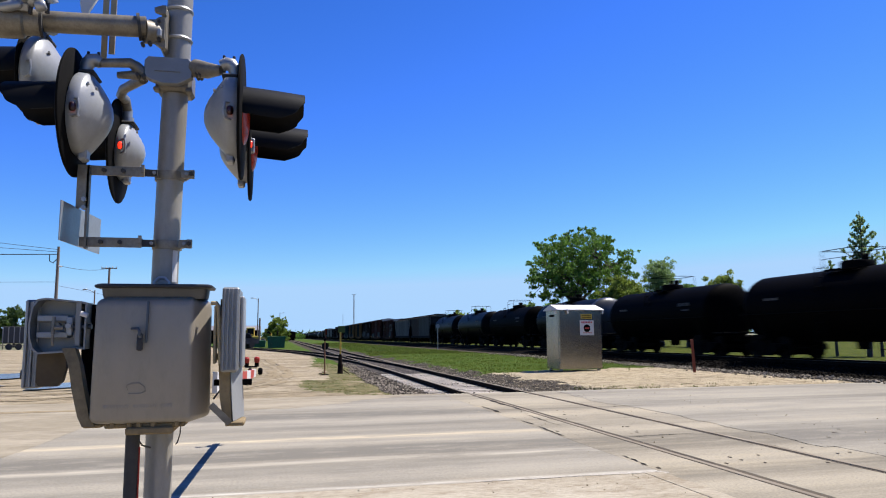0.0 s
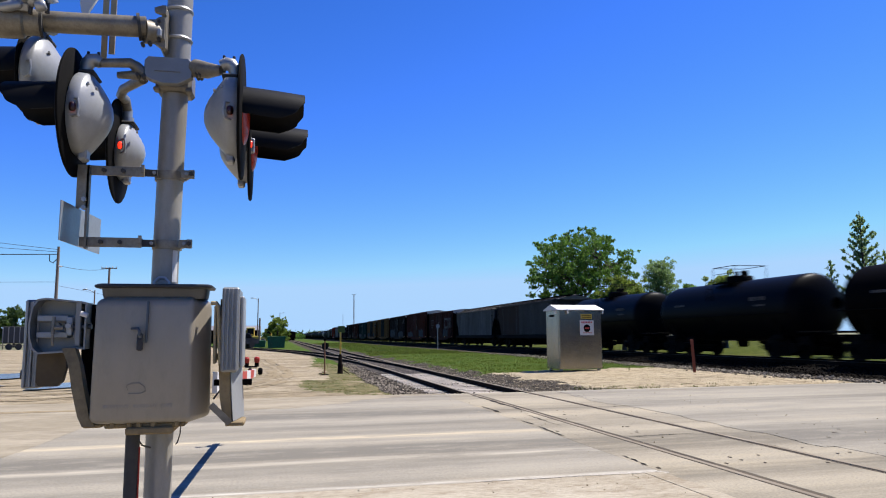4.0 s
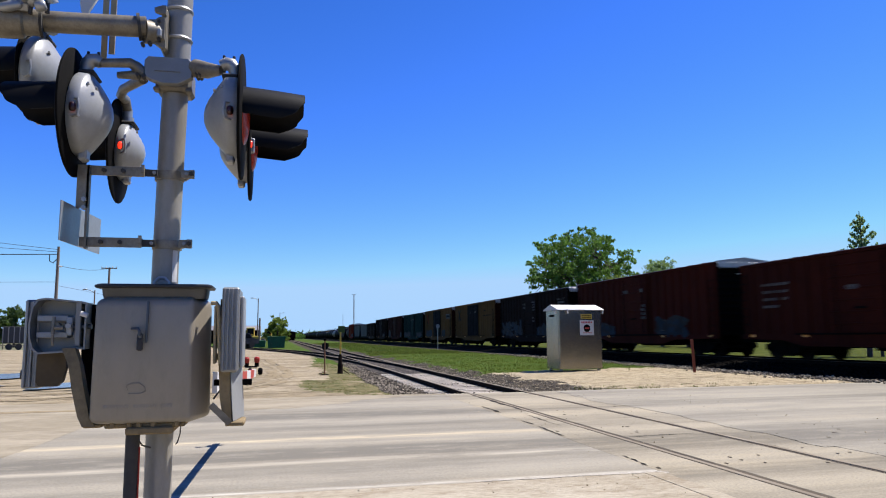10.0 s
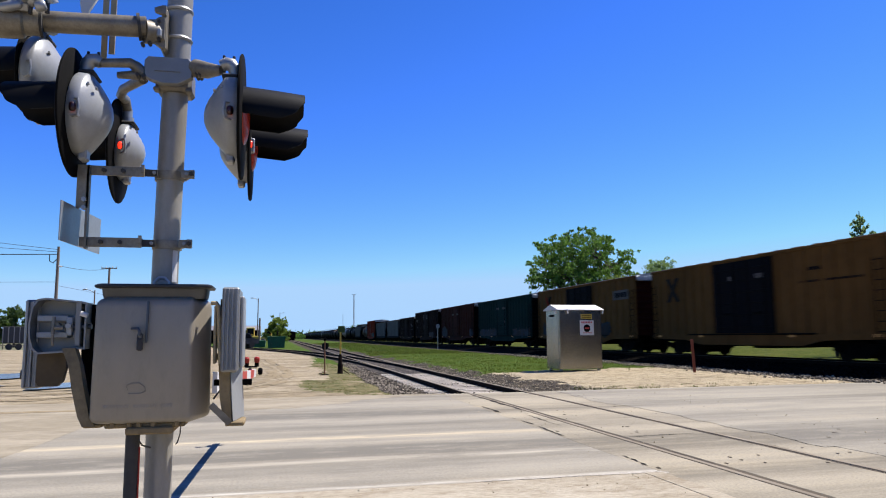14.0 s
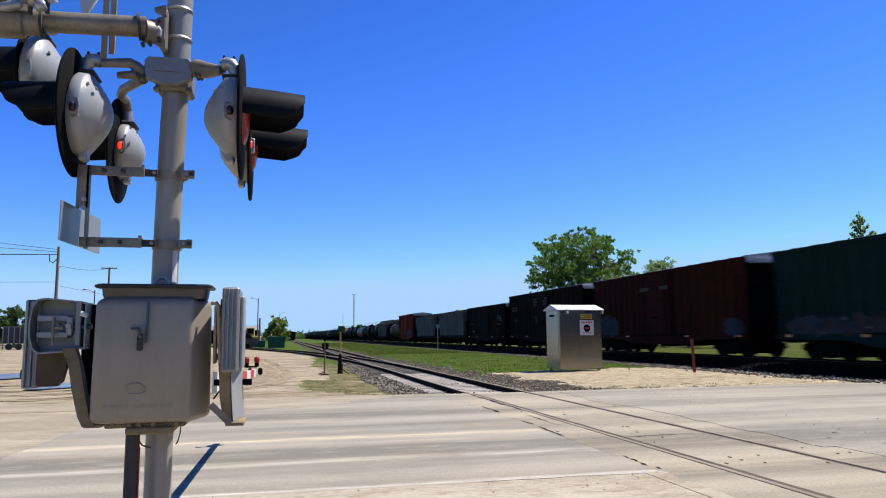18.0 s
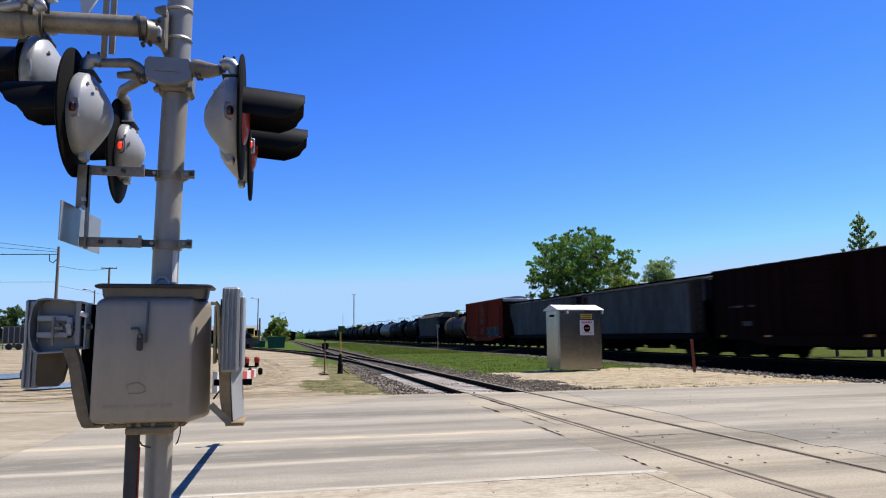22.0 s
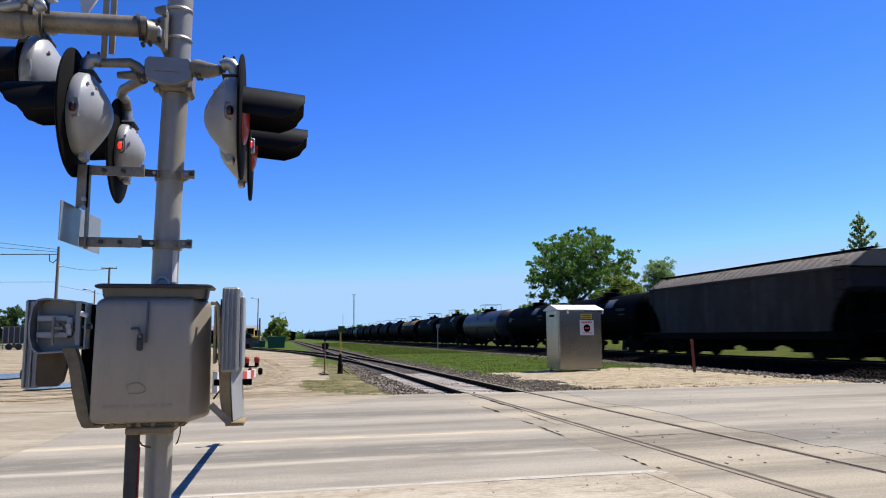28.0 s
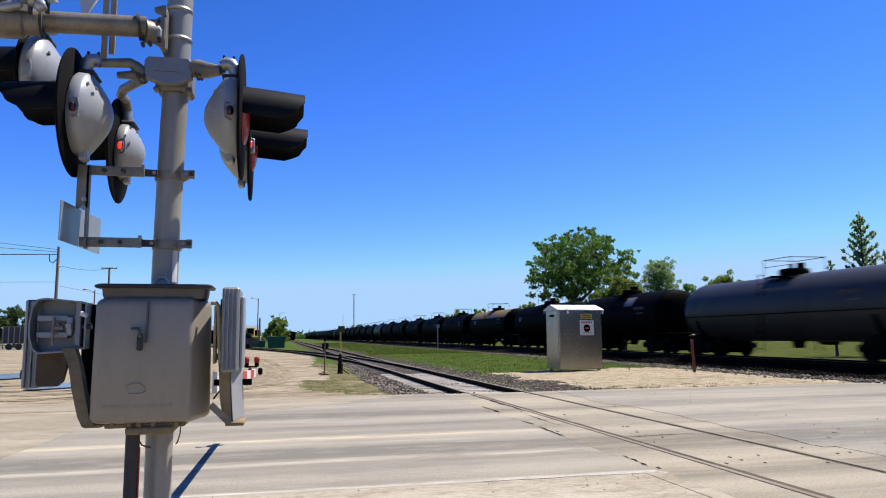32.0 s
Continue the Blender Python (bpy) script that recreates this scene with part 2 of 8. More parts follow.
M["ballast"] = mat("grey_ballast", (0.062, 0.051, 0.038), (0.130, 0.109, 0.082), (0.014, 0.011, 0.008), rough=0.95, s1=0.5, mid=4, s2=16, amt=0.55, amt2=0.85, bump=1.0, dist=0.06, spec=0.05)
# the train's shade on the bank is put into this near-black colour
M["ballast_main"] = mat("shade_dark_ballast", (0.0070, 0.0060, 0.0046), (0.0120, 0.0098, 0.0075), (0.0034, 0.0030, 0.0025), rough=0.95, s1=0.7, mid=5, s2=14, amt=0.6, amt2=0.8, bump=1.0, dist=0.06, spec=0.02)
M["tie_dusty"] = mat("dust_covered_tie", (0.30, 0.262, 0.215), (0.40, 0.36, 0.305), (0.10, 0.082, 0.064), rough=0.95, s1=3, mid=8, s2=25, stretch=(1, 4, 4), bump=0.5, rnd=0.30)
M["stone_dusty"] = mat("dusty_ballast_stone", (0.255, 0.212, 0.150), (0.340, 0.290, 0.208), (0.090, 0.072, 0.050), rough=0.95, s1=0.9, s2=9, amt=0.8, bump=0.3, island=0.7, spec=0.1)
M["stone"] = mat("ballast_stone", (0.165, 0.138, 0.104), (0.300, 0.258, 0.198), (0.050, 0.041, 0.031), rough=0.9, s1=0.9, s2=9, amt=0.8, bump=0.3, island=0.9, spec=0.1)
# loose stones of the bank, darkened with the same train shade
M["stone_main"] = mat("shade_dark_stone", (0.0062, 0.0053, 0.0042), (0.0110, 0.0092, 0.0070), (0.0034, 0.0030, 0.0025), rough=0.9, s1=3, s2=20, amt=0.8, bump=0.3, island=0.7, spec=0.02)
M["rail_side"] = mat("rusty_rail_web", (0.0145, 0.0095, 0.0068), (0.0095, 0.0066, 0.0050), rough=0.9, s1=2, s2=40, bump=0.3, spec=0.05)
M["rail_head"] = mat("worn_rail_head", (0.075, 0.062, 0.050), (0.045, 0.036, 0.028), rough=0.6, metal=0.3, spec=0.2, s1=3, s2=30, bump=0.05)
M["verge"] = mat("pale_dusty_verge", (0.285, 0.248, 0.182), (0.385, 0.345, 0.268), (0.165, 0.126, 0.080), rough=0.95, s1=0.9, mid=5.0, s2=26, amt=0.75, amt2=0.55, bump=0.8, dist=0.02, stretch=(0.45, 1, 1), spec=0.1)
M["turf_far"] = mat("patchy_meadow_turf", (0.052, 0.066, 0.0075), (0.095, 0.092, 0.0200), (0.016, 0.026, 0.0040), rough=0.95, s1=0.22, mid=0.8, s2=3.4, amt=0.7, amt2=0.8, bump=1.0, dist=0.12, spec=0.03)
M["turf_dry"] = mat("thin_olive_turf", (0.066, 0.070, 0.020), (0.040, 0.060, 0.010), (0.185, 0.140, 0.080), rough=0.95, s1=0.7, mid=1.6, s2=12, amt=0.85, amt2=0.85, bump=0.8, dist=0.04, spec=0.1)
M["grass_dry"] = mat("dry_grass_blade", (0.0935, 0.09075, 0.01925), (0.143, 0.1155, 0.044), (0.055, 0.066, 0.011), rough=0.85, s1=0.8, s2=7, bump=0, through_light=0.25, island=0.5)
M["rail_rusty"] = mat("dull_rusty_rail_head", (0.215, 0.180, 0.132), (0.120, 0.096, 0.068), rough=0.8, s1=1.2, s2=20, bump=0.1, spec=0.12)
M["crack"] = mat("dark_open_crack", (0.021, 0.0174, 0.0132), (0.036, 0.03, 0.0228), rough=0.95, bump=0.2, spec=0.1)
M["tie"] = mat("weathered_tie", (0.034, 0.026, 0.020), (0.070, 0.056, 0.042), (0.016, 0.013, 0.010), rough=0.95, s1=3, s2=25, stretch=(1, 6, 6), bump=0.5)
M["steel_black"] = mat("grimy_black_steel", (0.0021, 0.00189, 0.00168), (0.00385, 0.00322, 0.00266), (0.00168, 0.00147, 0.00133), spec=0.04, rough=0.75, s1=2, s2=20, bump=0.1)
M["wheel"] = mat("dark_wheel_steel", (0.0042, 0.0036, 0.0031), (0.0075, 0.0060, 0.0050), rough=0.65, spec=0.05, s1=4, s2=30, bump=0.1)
M["galv"] = mat("dull_galvanised_steel", (0.245, 0.246, 0.245), (0.180, 0.178, 0.174), (0.290, 0.288, 0.283), rough=0.42, metal=0.6, s1=4, s2=40, bump=0.04)
M["alu_paint"] = mat("aluminium_paint", (0.306, 0.3102, 0.3102), (0.2635, 0.2635, 0.255), (0.187, 0.17, 0.1403), rough=0.40, metal=0.55, mid=14, s1=5, s2=60, amt=0.4, amt2=0.15, bump=0.03)
M["alu_cast"] = mat("grey_cast_aluminium", (0.215, 0.189, 0.142), (0.135, 0.115, 0.084), (0.070, 0.058, 0.042), rough=0.48, metal=0.35, mid=12, s1=6, s2=70, amt=0.6, amt2=0.3, bump=0.08)
M["box_grey"] = mat("weathered_grey_paint", (0.232, 0.205, 0.162), (0.168, 0.147, 0.112), (0.265, 0.238, 0.192), rough=0.42, metal=0.15, mid=7, s1=3, s2=45, stretch=(1, 1, 0.4), amt=0.45, amt2=0.2, bump=0.03)
M["matte_black"] = mat("matte_black_paint", (0.00238, 0.00238, 0.00259), (0.0042, 0.0042, 0.0042), rough=0.5, spec=0.13, s1=5, s2=50, bump=0.04)
M["rubber"] = mat("black_conduit", (0.02, 0.019, 0.018), (0.04, 0.035, 0.03), rough=0.7, s1=4, s2=40, bump=0.1)
M["rust"] = mat("rusty_iron", (0.16, 0.07, 0.03), (0.08, 0.045, 0.03), (0.25, 0.13, 0.06), rough=0.9, s1=6, s2=40, bump=0.3)
M["white"] = mat("chalky_white_paint", (0.54, 0.5325, 0.51), (0.4125, 0.3975, 0.36), rough=0.6, s1=3, s2=30, bump=0.05)
M["red_sheet"] = mat("red_reflective_sheet", (0.403, 0.0325, 0.0195), (0.2925, 0.0325, 0.0195), rough=0.45, s1=4, s2=30, bump=0.03)
M["red_lens"] = mat("red_lens", (0.30, 0.02, 0.010), (0.22, 0.014, 0.008), rough=0.3, spec=0.3, s1=8, s2=30, bump=0.02)
M["red_glow"] = glow("lit_red_lamp", (1.0, 0.035, 0.012), 0.8)
M["stainless"] = mat("brushed_aluminium_sheet", (0.370, 0.342, 0.285), (0.285, 0.262, 0.215), (0.335, 0.312, 0.262), rough=0.22, metal=0.95, s1=2, s2=9, stretch=(5, 5, 0.15), amt=0.5, amt2=0.14, bump=0.0, rvar=0.03)
M["wood"] = mat("grey_pole_wood", (0.136, 0.1105, 0.085), (0.204, 0.17, 0.136), (0.0765, 0.0595, 0.04675), rough=0.9, s1=1, s2=12, stretch=(3, 3, 0.3), bump=0.3)
M["bark"] = mat("tree_bark", (0.056, 0.045, 0.034), (0.088, 0.070, 0.052), (0.03, 0.024, 0.018), rough=0.95, s1=2, s2=18, bump=0.6, dist=0.03)
M["leaf"] = mat("spring_leaf", (0.108, 0.210, 0.030), (0.165, 0.270, 0.048), (0.060, 0.135, 0.020), rough=0.6, s1=0.5, s2=3, bump=0, rnd=0.0, through_light=0.48, island=0.45, spec=0.3)
M["leaf_pale"] = mat("pale_spring_leaf", (0.165, 0.225, 0.036), (0.215, 0.268, 0.056), (0.112, 0.165, 0.025), rough=0.6, s1=0.5, s2=3, bump=0, through_light=0.55, island=0.4, spec=0.2)
M["leaf_soft"] = mat("soft_grey_green_leaf", (0.196, 0.2911, 0.09832), (0.2614, 0.3461, 0.1338), (0.1307, 0.2123, 0.06686), rough=0.6, s1=0.5, s2=3, bump=0, through_light=0.55, island=0.35, spec=0.2)
M["leaf_dark"] = mat("dark_leaf", (0.051, 0.093, 0.018), (0.078, 0.12, 0.024), (0.03, 0.057, 0.0108), rough=0.6, s1=0.4, s2=3, bump=0, through_light=0.5)
M["needle"] = mat("spruce_needle", (0.1774, 0.2523, 0.09806), (0.2244, 0.3028, 0.1214), (0.1044, 0.1665, 0.05603), rough=0.7, s1=1, s2=6, bump=0, through_light=0.5, spec=0.2)
M["rust_orange"] = mat("rusty_orange_paint", (0.165, 0.036, 0.0135), (0.098, 0.026, 0.012), rough=0.8, s1=5, s2=40, bump=0.2)
M["yellow"] = mat("yellow_paint", (0.434, 0.294, 0.028), (0.35, 0.231, 0.035), rough=0.55, s1=3, s2=30, bump=0.05)
M["green_bin"] = mat("dark_green_paint", (0.008, 0.085, 0.040), (0.012, 0.060, 0.030), rough=0.5, s1=2, s2=15, bump=0.05, spec=0.3)
M["cable"] = mat("black_cable", (0.02, 0.02, 0.02), rough=0.6, bump=0)
M["puddle"] = mat("puddle_water", (0.096, 0.09, 0.078), (0.108, 0.102, 0.09), rough=0.2, s1=2, s2=20, rvar=0.02, bump=0)
# ---- ground, road and tracks ----
NEAR_X = 5.38      # centre of the siding that crosses the road
MAIN_X, MAIN_Z = 21.3, 0.35   # centre and rail height of the main line
ROAD_Y0, ROAD_Y1 = 6.95, 17.5


def branch_x(y):
    return NEAR_X - 0.0018 * max(0.0, y - 30.0) ** 2


def ease(a, b, x):
    s = min(1.0, max(0.0, (x - a) / (b - a)))
    return s * s * (3 - 2 * s)


def wob(x, y, s, seed=0.0):
    return noise.noise(Vector((x * s, y * s, seed)))


def height(x, y):
    z = -0.03 + 0.03 * wob(x, y, 0.5)
    if y > ROAD_Y1 - 0.1:
        d = min(abs(x - NEAR_X), abs(x - branch_x(y)) if y < 160 else 99)
        z += -0.15 * (1 - ease(1.7, 2.9, d)) * ease(ROAD_Y1, ROAD_Y1 + 0.5, y)
        if d > 1.7:
            z += 0.02 * wob(x, y, 2.1, 3)
    elif y < ROAD_Y0 + 0.01:
        z = -0.001 + 0.012 * wob(x, y, 0.6) * ease(0, 0.8, ROAD_Y0 - y)
        z -= 0.16 * (1 - ease(1.40, 1.52, abs(x - NEAR_X)))
    z += 0.22 * ease(17.5, 19.7, x) * (1 - ease(23.2, 25.5, x))
    return z


def zone(x, y):
    """What the ground is made of at a place."""
    e = 0.6 * wob(x, y, 0.45, 5) + 0.4 * wob(x, y, 1.6, 9) + 0.35 * wob(x, y, 3.7, 2)
    if y < ROAD_Y0 + 0.2:
        return "verge" if y > -12 + 3 * e and abs(x) < 60 else "earth"
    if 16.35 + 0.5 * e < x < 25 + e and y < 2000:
        # from x 17.75 on, the copy with the train's shade painted in
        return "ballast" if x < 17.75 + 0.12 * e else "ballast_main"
    d = min(x - NEAR_X, x - branch_x(y)) if y < 170 else x - NEAR_X
    wide = 2.3 if y > 32 else 2.3 + 0.3 * ease(32, 22, y)
    if abs(x - NEAR_X) < 0.66 and y < 18.6 + 1.2 * e:
        return "shoulder"
    near = abs(x - NEAR_X) < 1.9 + 0.3 * e or (y < 170 and abs(x - branch_x(y)) < 0.75 + 0.3 * e)
    if near or (x < NEAR_X and x > NEAR_X - wide - 0.3 * e and y < 34) or (x > NEAR_X and x < NEAR_X + 2.2 + 1.0 * e + 0.8 * (1 - ease(20, 32, y))):
        return "ballast"
    if x > NEAR_X:
        if x > 25:
            return "turf_far" if x < 90 + 10 * e and y < 400 else "earth"
        if y < 27.6 + 1.2 * e + 0.25 * (x - 9):
            return "shoulder"
        return "turf"
    # the yard side
    if y > 58 and x > branch_x(y):
        return "turf"
    g = ((x - 1.9 + 0.10 * (y - 20.8)) / 1.15) ** 2 + ((y - 21.2) / 3.4) ** 2
    if g + 0.9 * e < 0.9 or (1.5 + 0.03 * (y - 24) - e < x and 24 < y < 62):
        return "turf_dry" if y < 40 else "turf"
    if y > 104 + 5 * e and x > -26:
        return "turf" if e > 0.22 else "dirt"
    if y < 108 + 4 * e and x > -75:
        return "dirt"
    return "earth"


def steps(spans):
    out = []
    for a, b, n in spans:
        out += [a + (b - a) * i / n for i in range(n)]
    return out + [spans[-1][1]]


xs = steps([(-3000, -400, 5), (-400, -80, 8), (-80, -20, 30), (-20, -5, 30), (-5, 20, 165), (20, 30, 20), (30, 100, 28), (100, 500, 8), (500, 3000, 5)])
ys = steps([(-3000, -300, 4), (-300, -12, 8), (-12, ROAD_Y0, 26), (ROAD_Y0, ROAD_Y1, 12), (ROAD_Y1, 45, 180), (45, 130, 120), (130, 400, 45), (400, 1200, 16), (1200, 3500, 6)])
cells = {}
for j in range(len(ys) - 1):
    for i in range(len(xs) - 1):
        cx, cy = (xs[i] + xs[i + 1]) / 2, (ys[j] + ys[j + 1]) / 2
        if ROAD_Y0 < cy < ROAD_Y1 and abs(cx) < 400:
            continue
        cells.setdefault(zone(cx, cy), []).append((i, j))
ZONES = {
    "earth": ("ground", "flat prairie ground with dry grass out to the horizon", "earth"),
    "verge": ("ground_verge", "pale dusty gravel verge along the near road edge", "verge"),
    "shoulder": ("ground_gravel", "tan dusty gravel shoulder beside the road", "shoulder"),
    "dirt": ("ground_dirt", "dry tan dirt yard with faint wheel ruts", "dirt"),
    "turf": ("ground_turf", "short green turf beside the tracks", "turf"),
    "turf_far": ("ground_meadow", "patchy green meadow beyond the main track", "turf_far"),
    "turf_dry": ("ground_dry_turf", "thin olive-brown grass with bare tan patches", "turf_dry"),
    "ballast_main": ("ground_ballast_main", "ballast bank under the main track, the train's shade in its colour", "ballast_main"),
    "ballast": ("ground_ballast", "grey crushed stone ballast under the tracks", "ballast"),
}
for key, (nm, label, material) in ZONES.items():
    g, at = Geo(), {}
    for i, j in cells.get(key, []):
        q = []
        for a, b in ((i, j), (i + 1, j), (i + 1, j + 1), (i, j + 1)):
            if (a, b) not in at:
                at[a, b] = len(g.v)
                x, y = xs[a], ys[b]
                jx = 0.0 if abs(y - ROAD_Y0) < 0.01 or abs(y - ROAD_Y1) < 0.01 or abs(x) > 60 else 0.08 * wob(x, y, 3.1, 11)
                g.v.append((x + jx, y + (jx if ROAD_Y1 < y < 60 else 0), height(x, y)))
            q.append(at[a, b])
        g.f.append(tuple(q))
    solid(nm, g, M[material], label, "ground", kind="structure", smooth=180)

# road: worn asphalt each side of the rails, timber-and-asphalt panels between
g = Geo().box(6.86, 400, ROAD_Y0, ROAD_Y1, -0.3, 0.0, 0.003)
g.box(3.9, 6.86, ROAD_Y0, ROAD_Y1, -0.3, -0.18)
solid("road", g, M["asphalt"], "sun-bleached grey asphalt road with dusty tan streaks", "road", kind="structure")
solid("road", Geo().box(-400, 3.9, ROAD_Y0, ROAD_Y1, -0.3, 0.0, 0.003), M["asphalt_lined"], "sun-bleached asphalt road with worn pale lines", "road", kind="structure")
g = Geo()
g.box(3.9, NEAR_X - 0.80, -6.0, ROAD_Y1 - 0.03, -0.155, -0.003, 0.01)
solid("road_panel", g, M["panel"], "dusty asphalt strip against the outer rail face", "road", kind="structure")
g = Geo()
g.box(NEAR_X - 0.645, NEAR_X + 0.645, -6.0, ROAD_Y1 - 0.03, -0.155, -0.002, 0.012)
solid("road_panel", g, M["panel"], "dusty crossing surface between the siding rails", "road", kind="structure")
g = Geo()
g.box(NEAR_X + 0.80, 6.86, -6.0, ROAD_Y1 - 0.03, -0.155, -0.003, 0.01)
solid("road_panel", g, M["panel"], "dusty asphalt strip against the outer rail face", "road", kind="structure")

# inner fills stand nearly flush: grime plus the gap's shade in one colour
for x0, x1, top in ((NEAR_X - 0.717, NEAR_X - 0.645, -0.004), (NEAR_X - 0.80, NEAR_X - 0.793, -0.02), (NEAR_X + 0.645, NEAR_X + 0.717, -0.009), (NEAR_X + 0.793, NEAR_X + 0.80, -0.01)):
    solid("flangeway_dust", Geo().box(x0 + 0.001, x1 - 0.001, ROAD_Y0 - 12.0, ROAD_Y1 - 0.25, -0.155, top), M["grime" if x1 - x0 > 0.05 else "apron"], "dark grime fill with the open flangeway's shade put into its colour" if x1 - x0 > 0.05 else "tan dust packed beside the rail", "road", kind="structure", smooth=0)

# packed dirt banked against the outer edges of the crossing beside the verge
for x0, x1 in ((3.70, 3.9), (6.86, 7.06)):
    solid("road_edge", Geo().box(x0, x1, -6.0, ROAD_Y0 - 0.004, -0.155, 0.004, 0.004), M["verge"], "packed dirt banked along the crossing surface", "road", kind="structure")

# tan dust drifted along the far edge of the road
def drift(x0, x1, yc, w, z, seed, nm, label, material, gaps=0.0):
    g = Geo()
    n = int((x1 - x0) / 0.25)
    row = []
    for i in range(n + 1):
        x = x0 + (x1 - x0) * i / n
        m = yc + 0.12 * wob(x, 0, 0.25, seed)
        hw = max(0.0, w * (0.55 + 0.9 * wob(x, 3, 0.5, seed + 1) + 0.5 * wob(x, 5, 2.2, seed + 2)) - gaps)
        row.append((m - hw, m + hw * (0.6 + 0.5 * wob(x, 8, 1.3, seed)), x))
    for (a, b, x), (c, d, x2) in zip(row, row[1:]):
        if b - a > 0.015 and d - c > 0.015:
            k = len(g.v)
            g.v += [(p, q, height(p, q) + 0.008 if z is None else z) for p, q in ((x, a), (x2, c), (x2, d), (x, b))]
            g.f.append((k, k + 1, k + 2, k + 3))
    return solid(nm, g, M[material], label, "road", kind="structure", smooth=0)


drift(7.2, 30, 16.95, 0.5, 0.004, 23, "road_dust", "pale tan dust drifted along the road", "apron", 0.12)

drift(-11, -3.7, 15.72, 0.55, 0.007, 37, "road_rut", "damp brown rut in the dusty road edge", "rut", 0.16)
for yc, x0, x1, w, seed in ((19.0, -12, -2.6, 0.75, 51), (22.8, -14, -3.4, 1.1, 53), (27.0, -16, -2.0, 1.2, 57), (32.5, -20, -1.5, 1.6, 59), (40.0, -22, -1.0, 2.0, 61)):
    drift(x0, x1, yc, w, None, seed, "yard_rut", "damp brown wheel rut in the dirt yard", "rut", 0.3 * w)

# wheel tracks that sweep round the yard entrance
def sweep(points, w, seed, material, nm, label):
    g = Geo()
    row = []
    for p, q in zip(points, points[1:]):
        n = max(4, int(math.dist(p, q) / 0.2))
        row += [Vector((p[0] + (q[0] - p[0]) * i / n, p[1] + (q[1] - p[1]) * i / n, 0)) for i in range(n)]
    soft_ = [sum(row[max(0, i - 7):i + 8], Vector()) / len(row[max(0, i - 7):i + 8]) for i in range(len(row))]
    for i, (p, q) in enumerate(zip(soft_, soft_[1:])):
        d = (q - p).normalized()
        n = Vector((-d.y, d.x, 0))
        ws = [w * max(0.0, 0.5 + 1.3 * wob(e.x, e.y, 0.45, seed) + 0.9 * wob(e.x, e.y, 2.0, seed + 1)) for e in (p, q)]
        if sum(ws) > 0.04:
            g.add([(e.x, e.y, (height(e.x, e.y) + 0.012 if e.y > ROAD_Y1 else 0.0025)) for e in (p - n * ws[0], q - n * ws[1], q + n * ws[1], p + n * ws[0])], [(0, 1, 2, 3)])
    return solid(nm, g, M[material], label, "ground", kind="structure", smooth=0)


for k, off in enumerate((0.0, 0.5, 1.5, 2.1, 3.4, 4.1, 5.2, 6.4)):
    sweep([(-9 - off, 18.6 + 0.9 * off), (-1.5 - 0.3 * off, 19.6 + 0.9 * off), (-0.4 - 0.3 * off, 21.6 + off), (0.35 - 0.3 * off, 25.0 + off), (0.45 - 0.4 * off, 32.0 + off), (-0.7 - 0.6 * off, 50.0), (-5.0 - off, 68.0)], 0.15, 80 + 3 * k, "rut", "yard_rut", "brown wheel track curving through the dirt yard")
for k, pts in enumerate(([(-2.2, 17.3), (0.6, 17.8), (1.4, 17.5)], [(-0.9, 16.3), (0.2, 16.2), (1.3, 16.7)], [(8.6, 17.62), (11.5, 17.60), (15.5, 17.62)], [(9.4, 19.4), (12.0, 19.0), (13.5, 19.3)], [(10.2, 22.0), (13.0, 21.6), (15.4, 22.0)])):
    sweep(pts, 0.11, 110 + 3 * k, "rut", "earth_patch", "bare brown earth showing through the gravel")

# dust over the seam of the crossing
sweep([(6.86, 17.3), (6.88, 12.0), (6.84, 7.0)], 0.16, 141, "asphalt", "seam_dust", "dust lying over the seam of the crossing")
# small pits and oil spots
r = random.Random(77)
g = Geo()
for _ in range(70):
    x, y, c = r.uniform(3.95, 8.2), 6.9 + 6.5 * r.random() ** 1.3, 0.008 + 0.024 * r.random() ** 2
    if abs(abs(x - NEAR_X) - 0.72) < 0.13:
        continue
    g.add([(x + c * r.uniform(0.5, 1.1) * math.cos(a * math.tau / 9), y + 2.2 * c * r.uniform(0.5, 1.1) * math.sin(a * math.tau / 9), 0.003) for a in range(9)], [tuple(range(9))])
tagged(solid("road_pit", g, M["grime"], "small dark pits and oil spots on the crossing", "road", smooth=0), kind="stuff")

# worn white edge line that bends round the corner of the crossing
g = Geo()
row = []
for k in range(66):
    f = k / 100
    c = Vector((1.9 + 2.2 * min(1, f / 0.62), 6.985, 0)) if f < 0.55 else Vector((3.852 + 0.23 * ease(0.55, 0.80, f), 6.985 - 1.15 * ease(0.55, 1.15, f) / ease(0.55, 1.15, 1.0), 0))
    w = 0.030 * max(0.0, 0.6 + 1.5 * wob(f * 5, 1, 1.6, 71) + 1.2 * wob(f * 5, 3, 6.0, 72)) * (1 if f < 0.6 else 1.5)
    row.append((c, w))
for (p, w), (q, v) in zip(row, row[1:]):
    d = (q - p).normalized()
    n = Vector((-d.y, d.x, 0))
    if w + v > 0.012:
        g.add([(e.x, e.y, max(0.0, height(e.x, e.y) if e.y < ROAD_Y0 else 0.0) + 0.003) for e in (p - n * w, q - n * v, q + n * v, p + n * w)], [(0, 1, 2, 3)])
solid("road_line", g, M["line_white"], "worn white paint line at the road edge", "road", kind="structure", smooth=0)

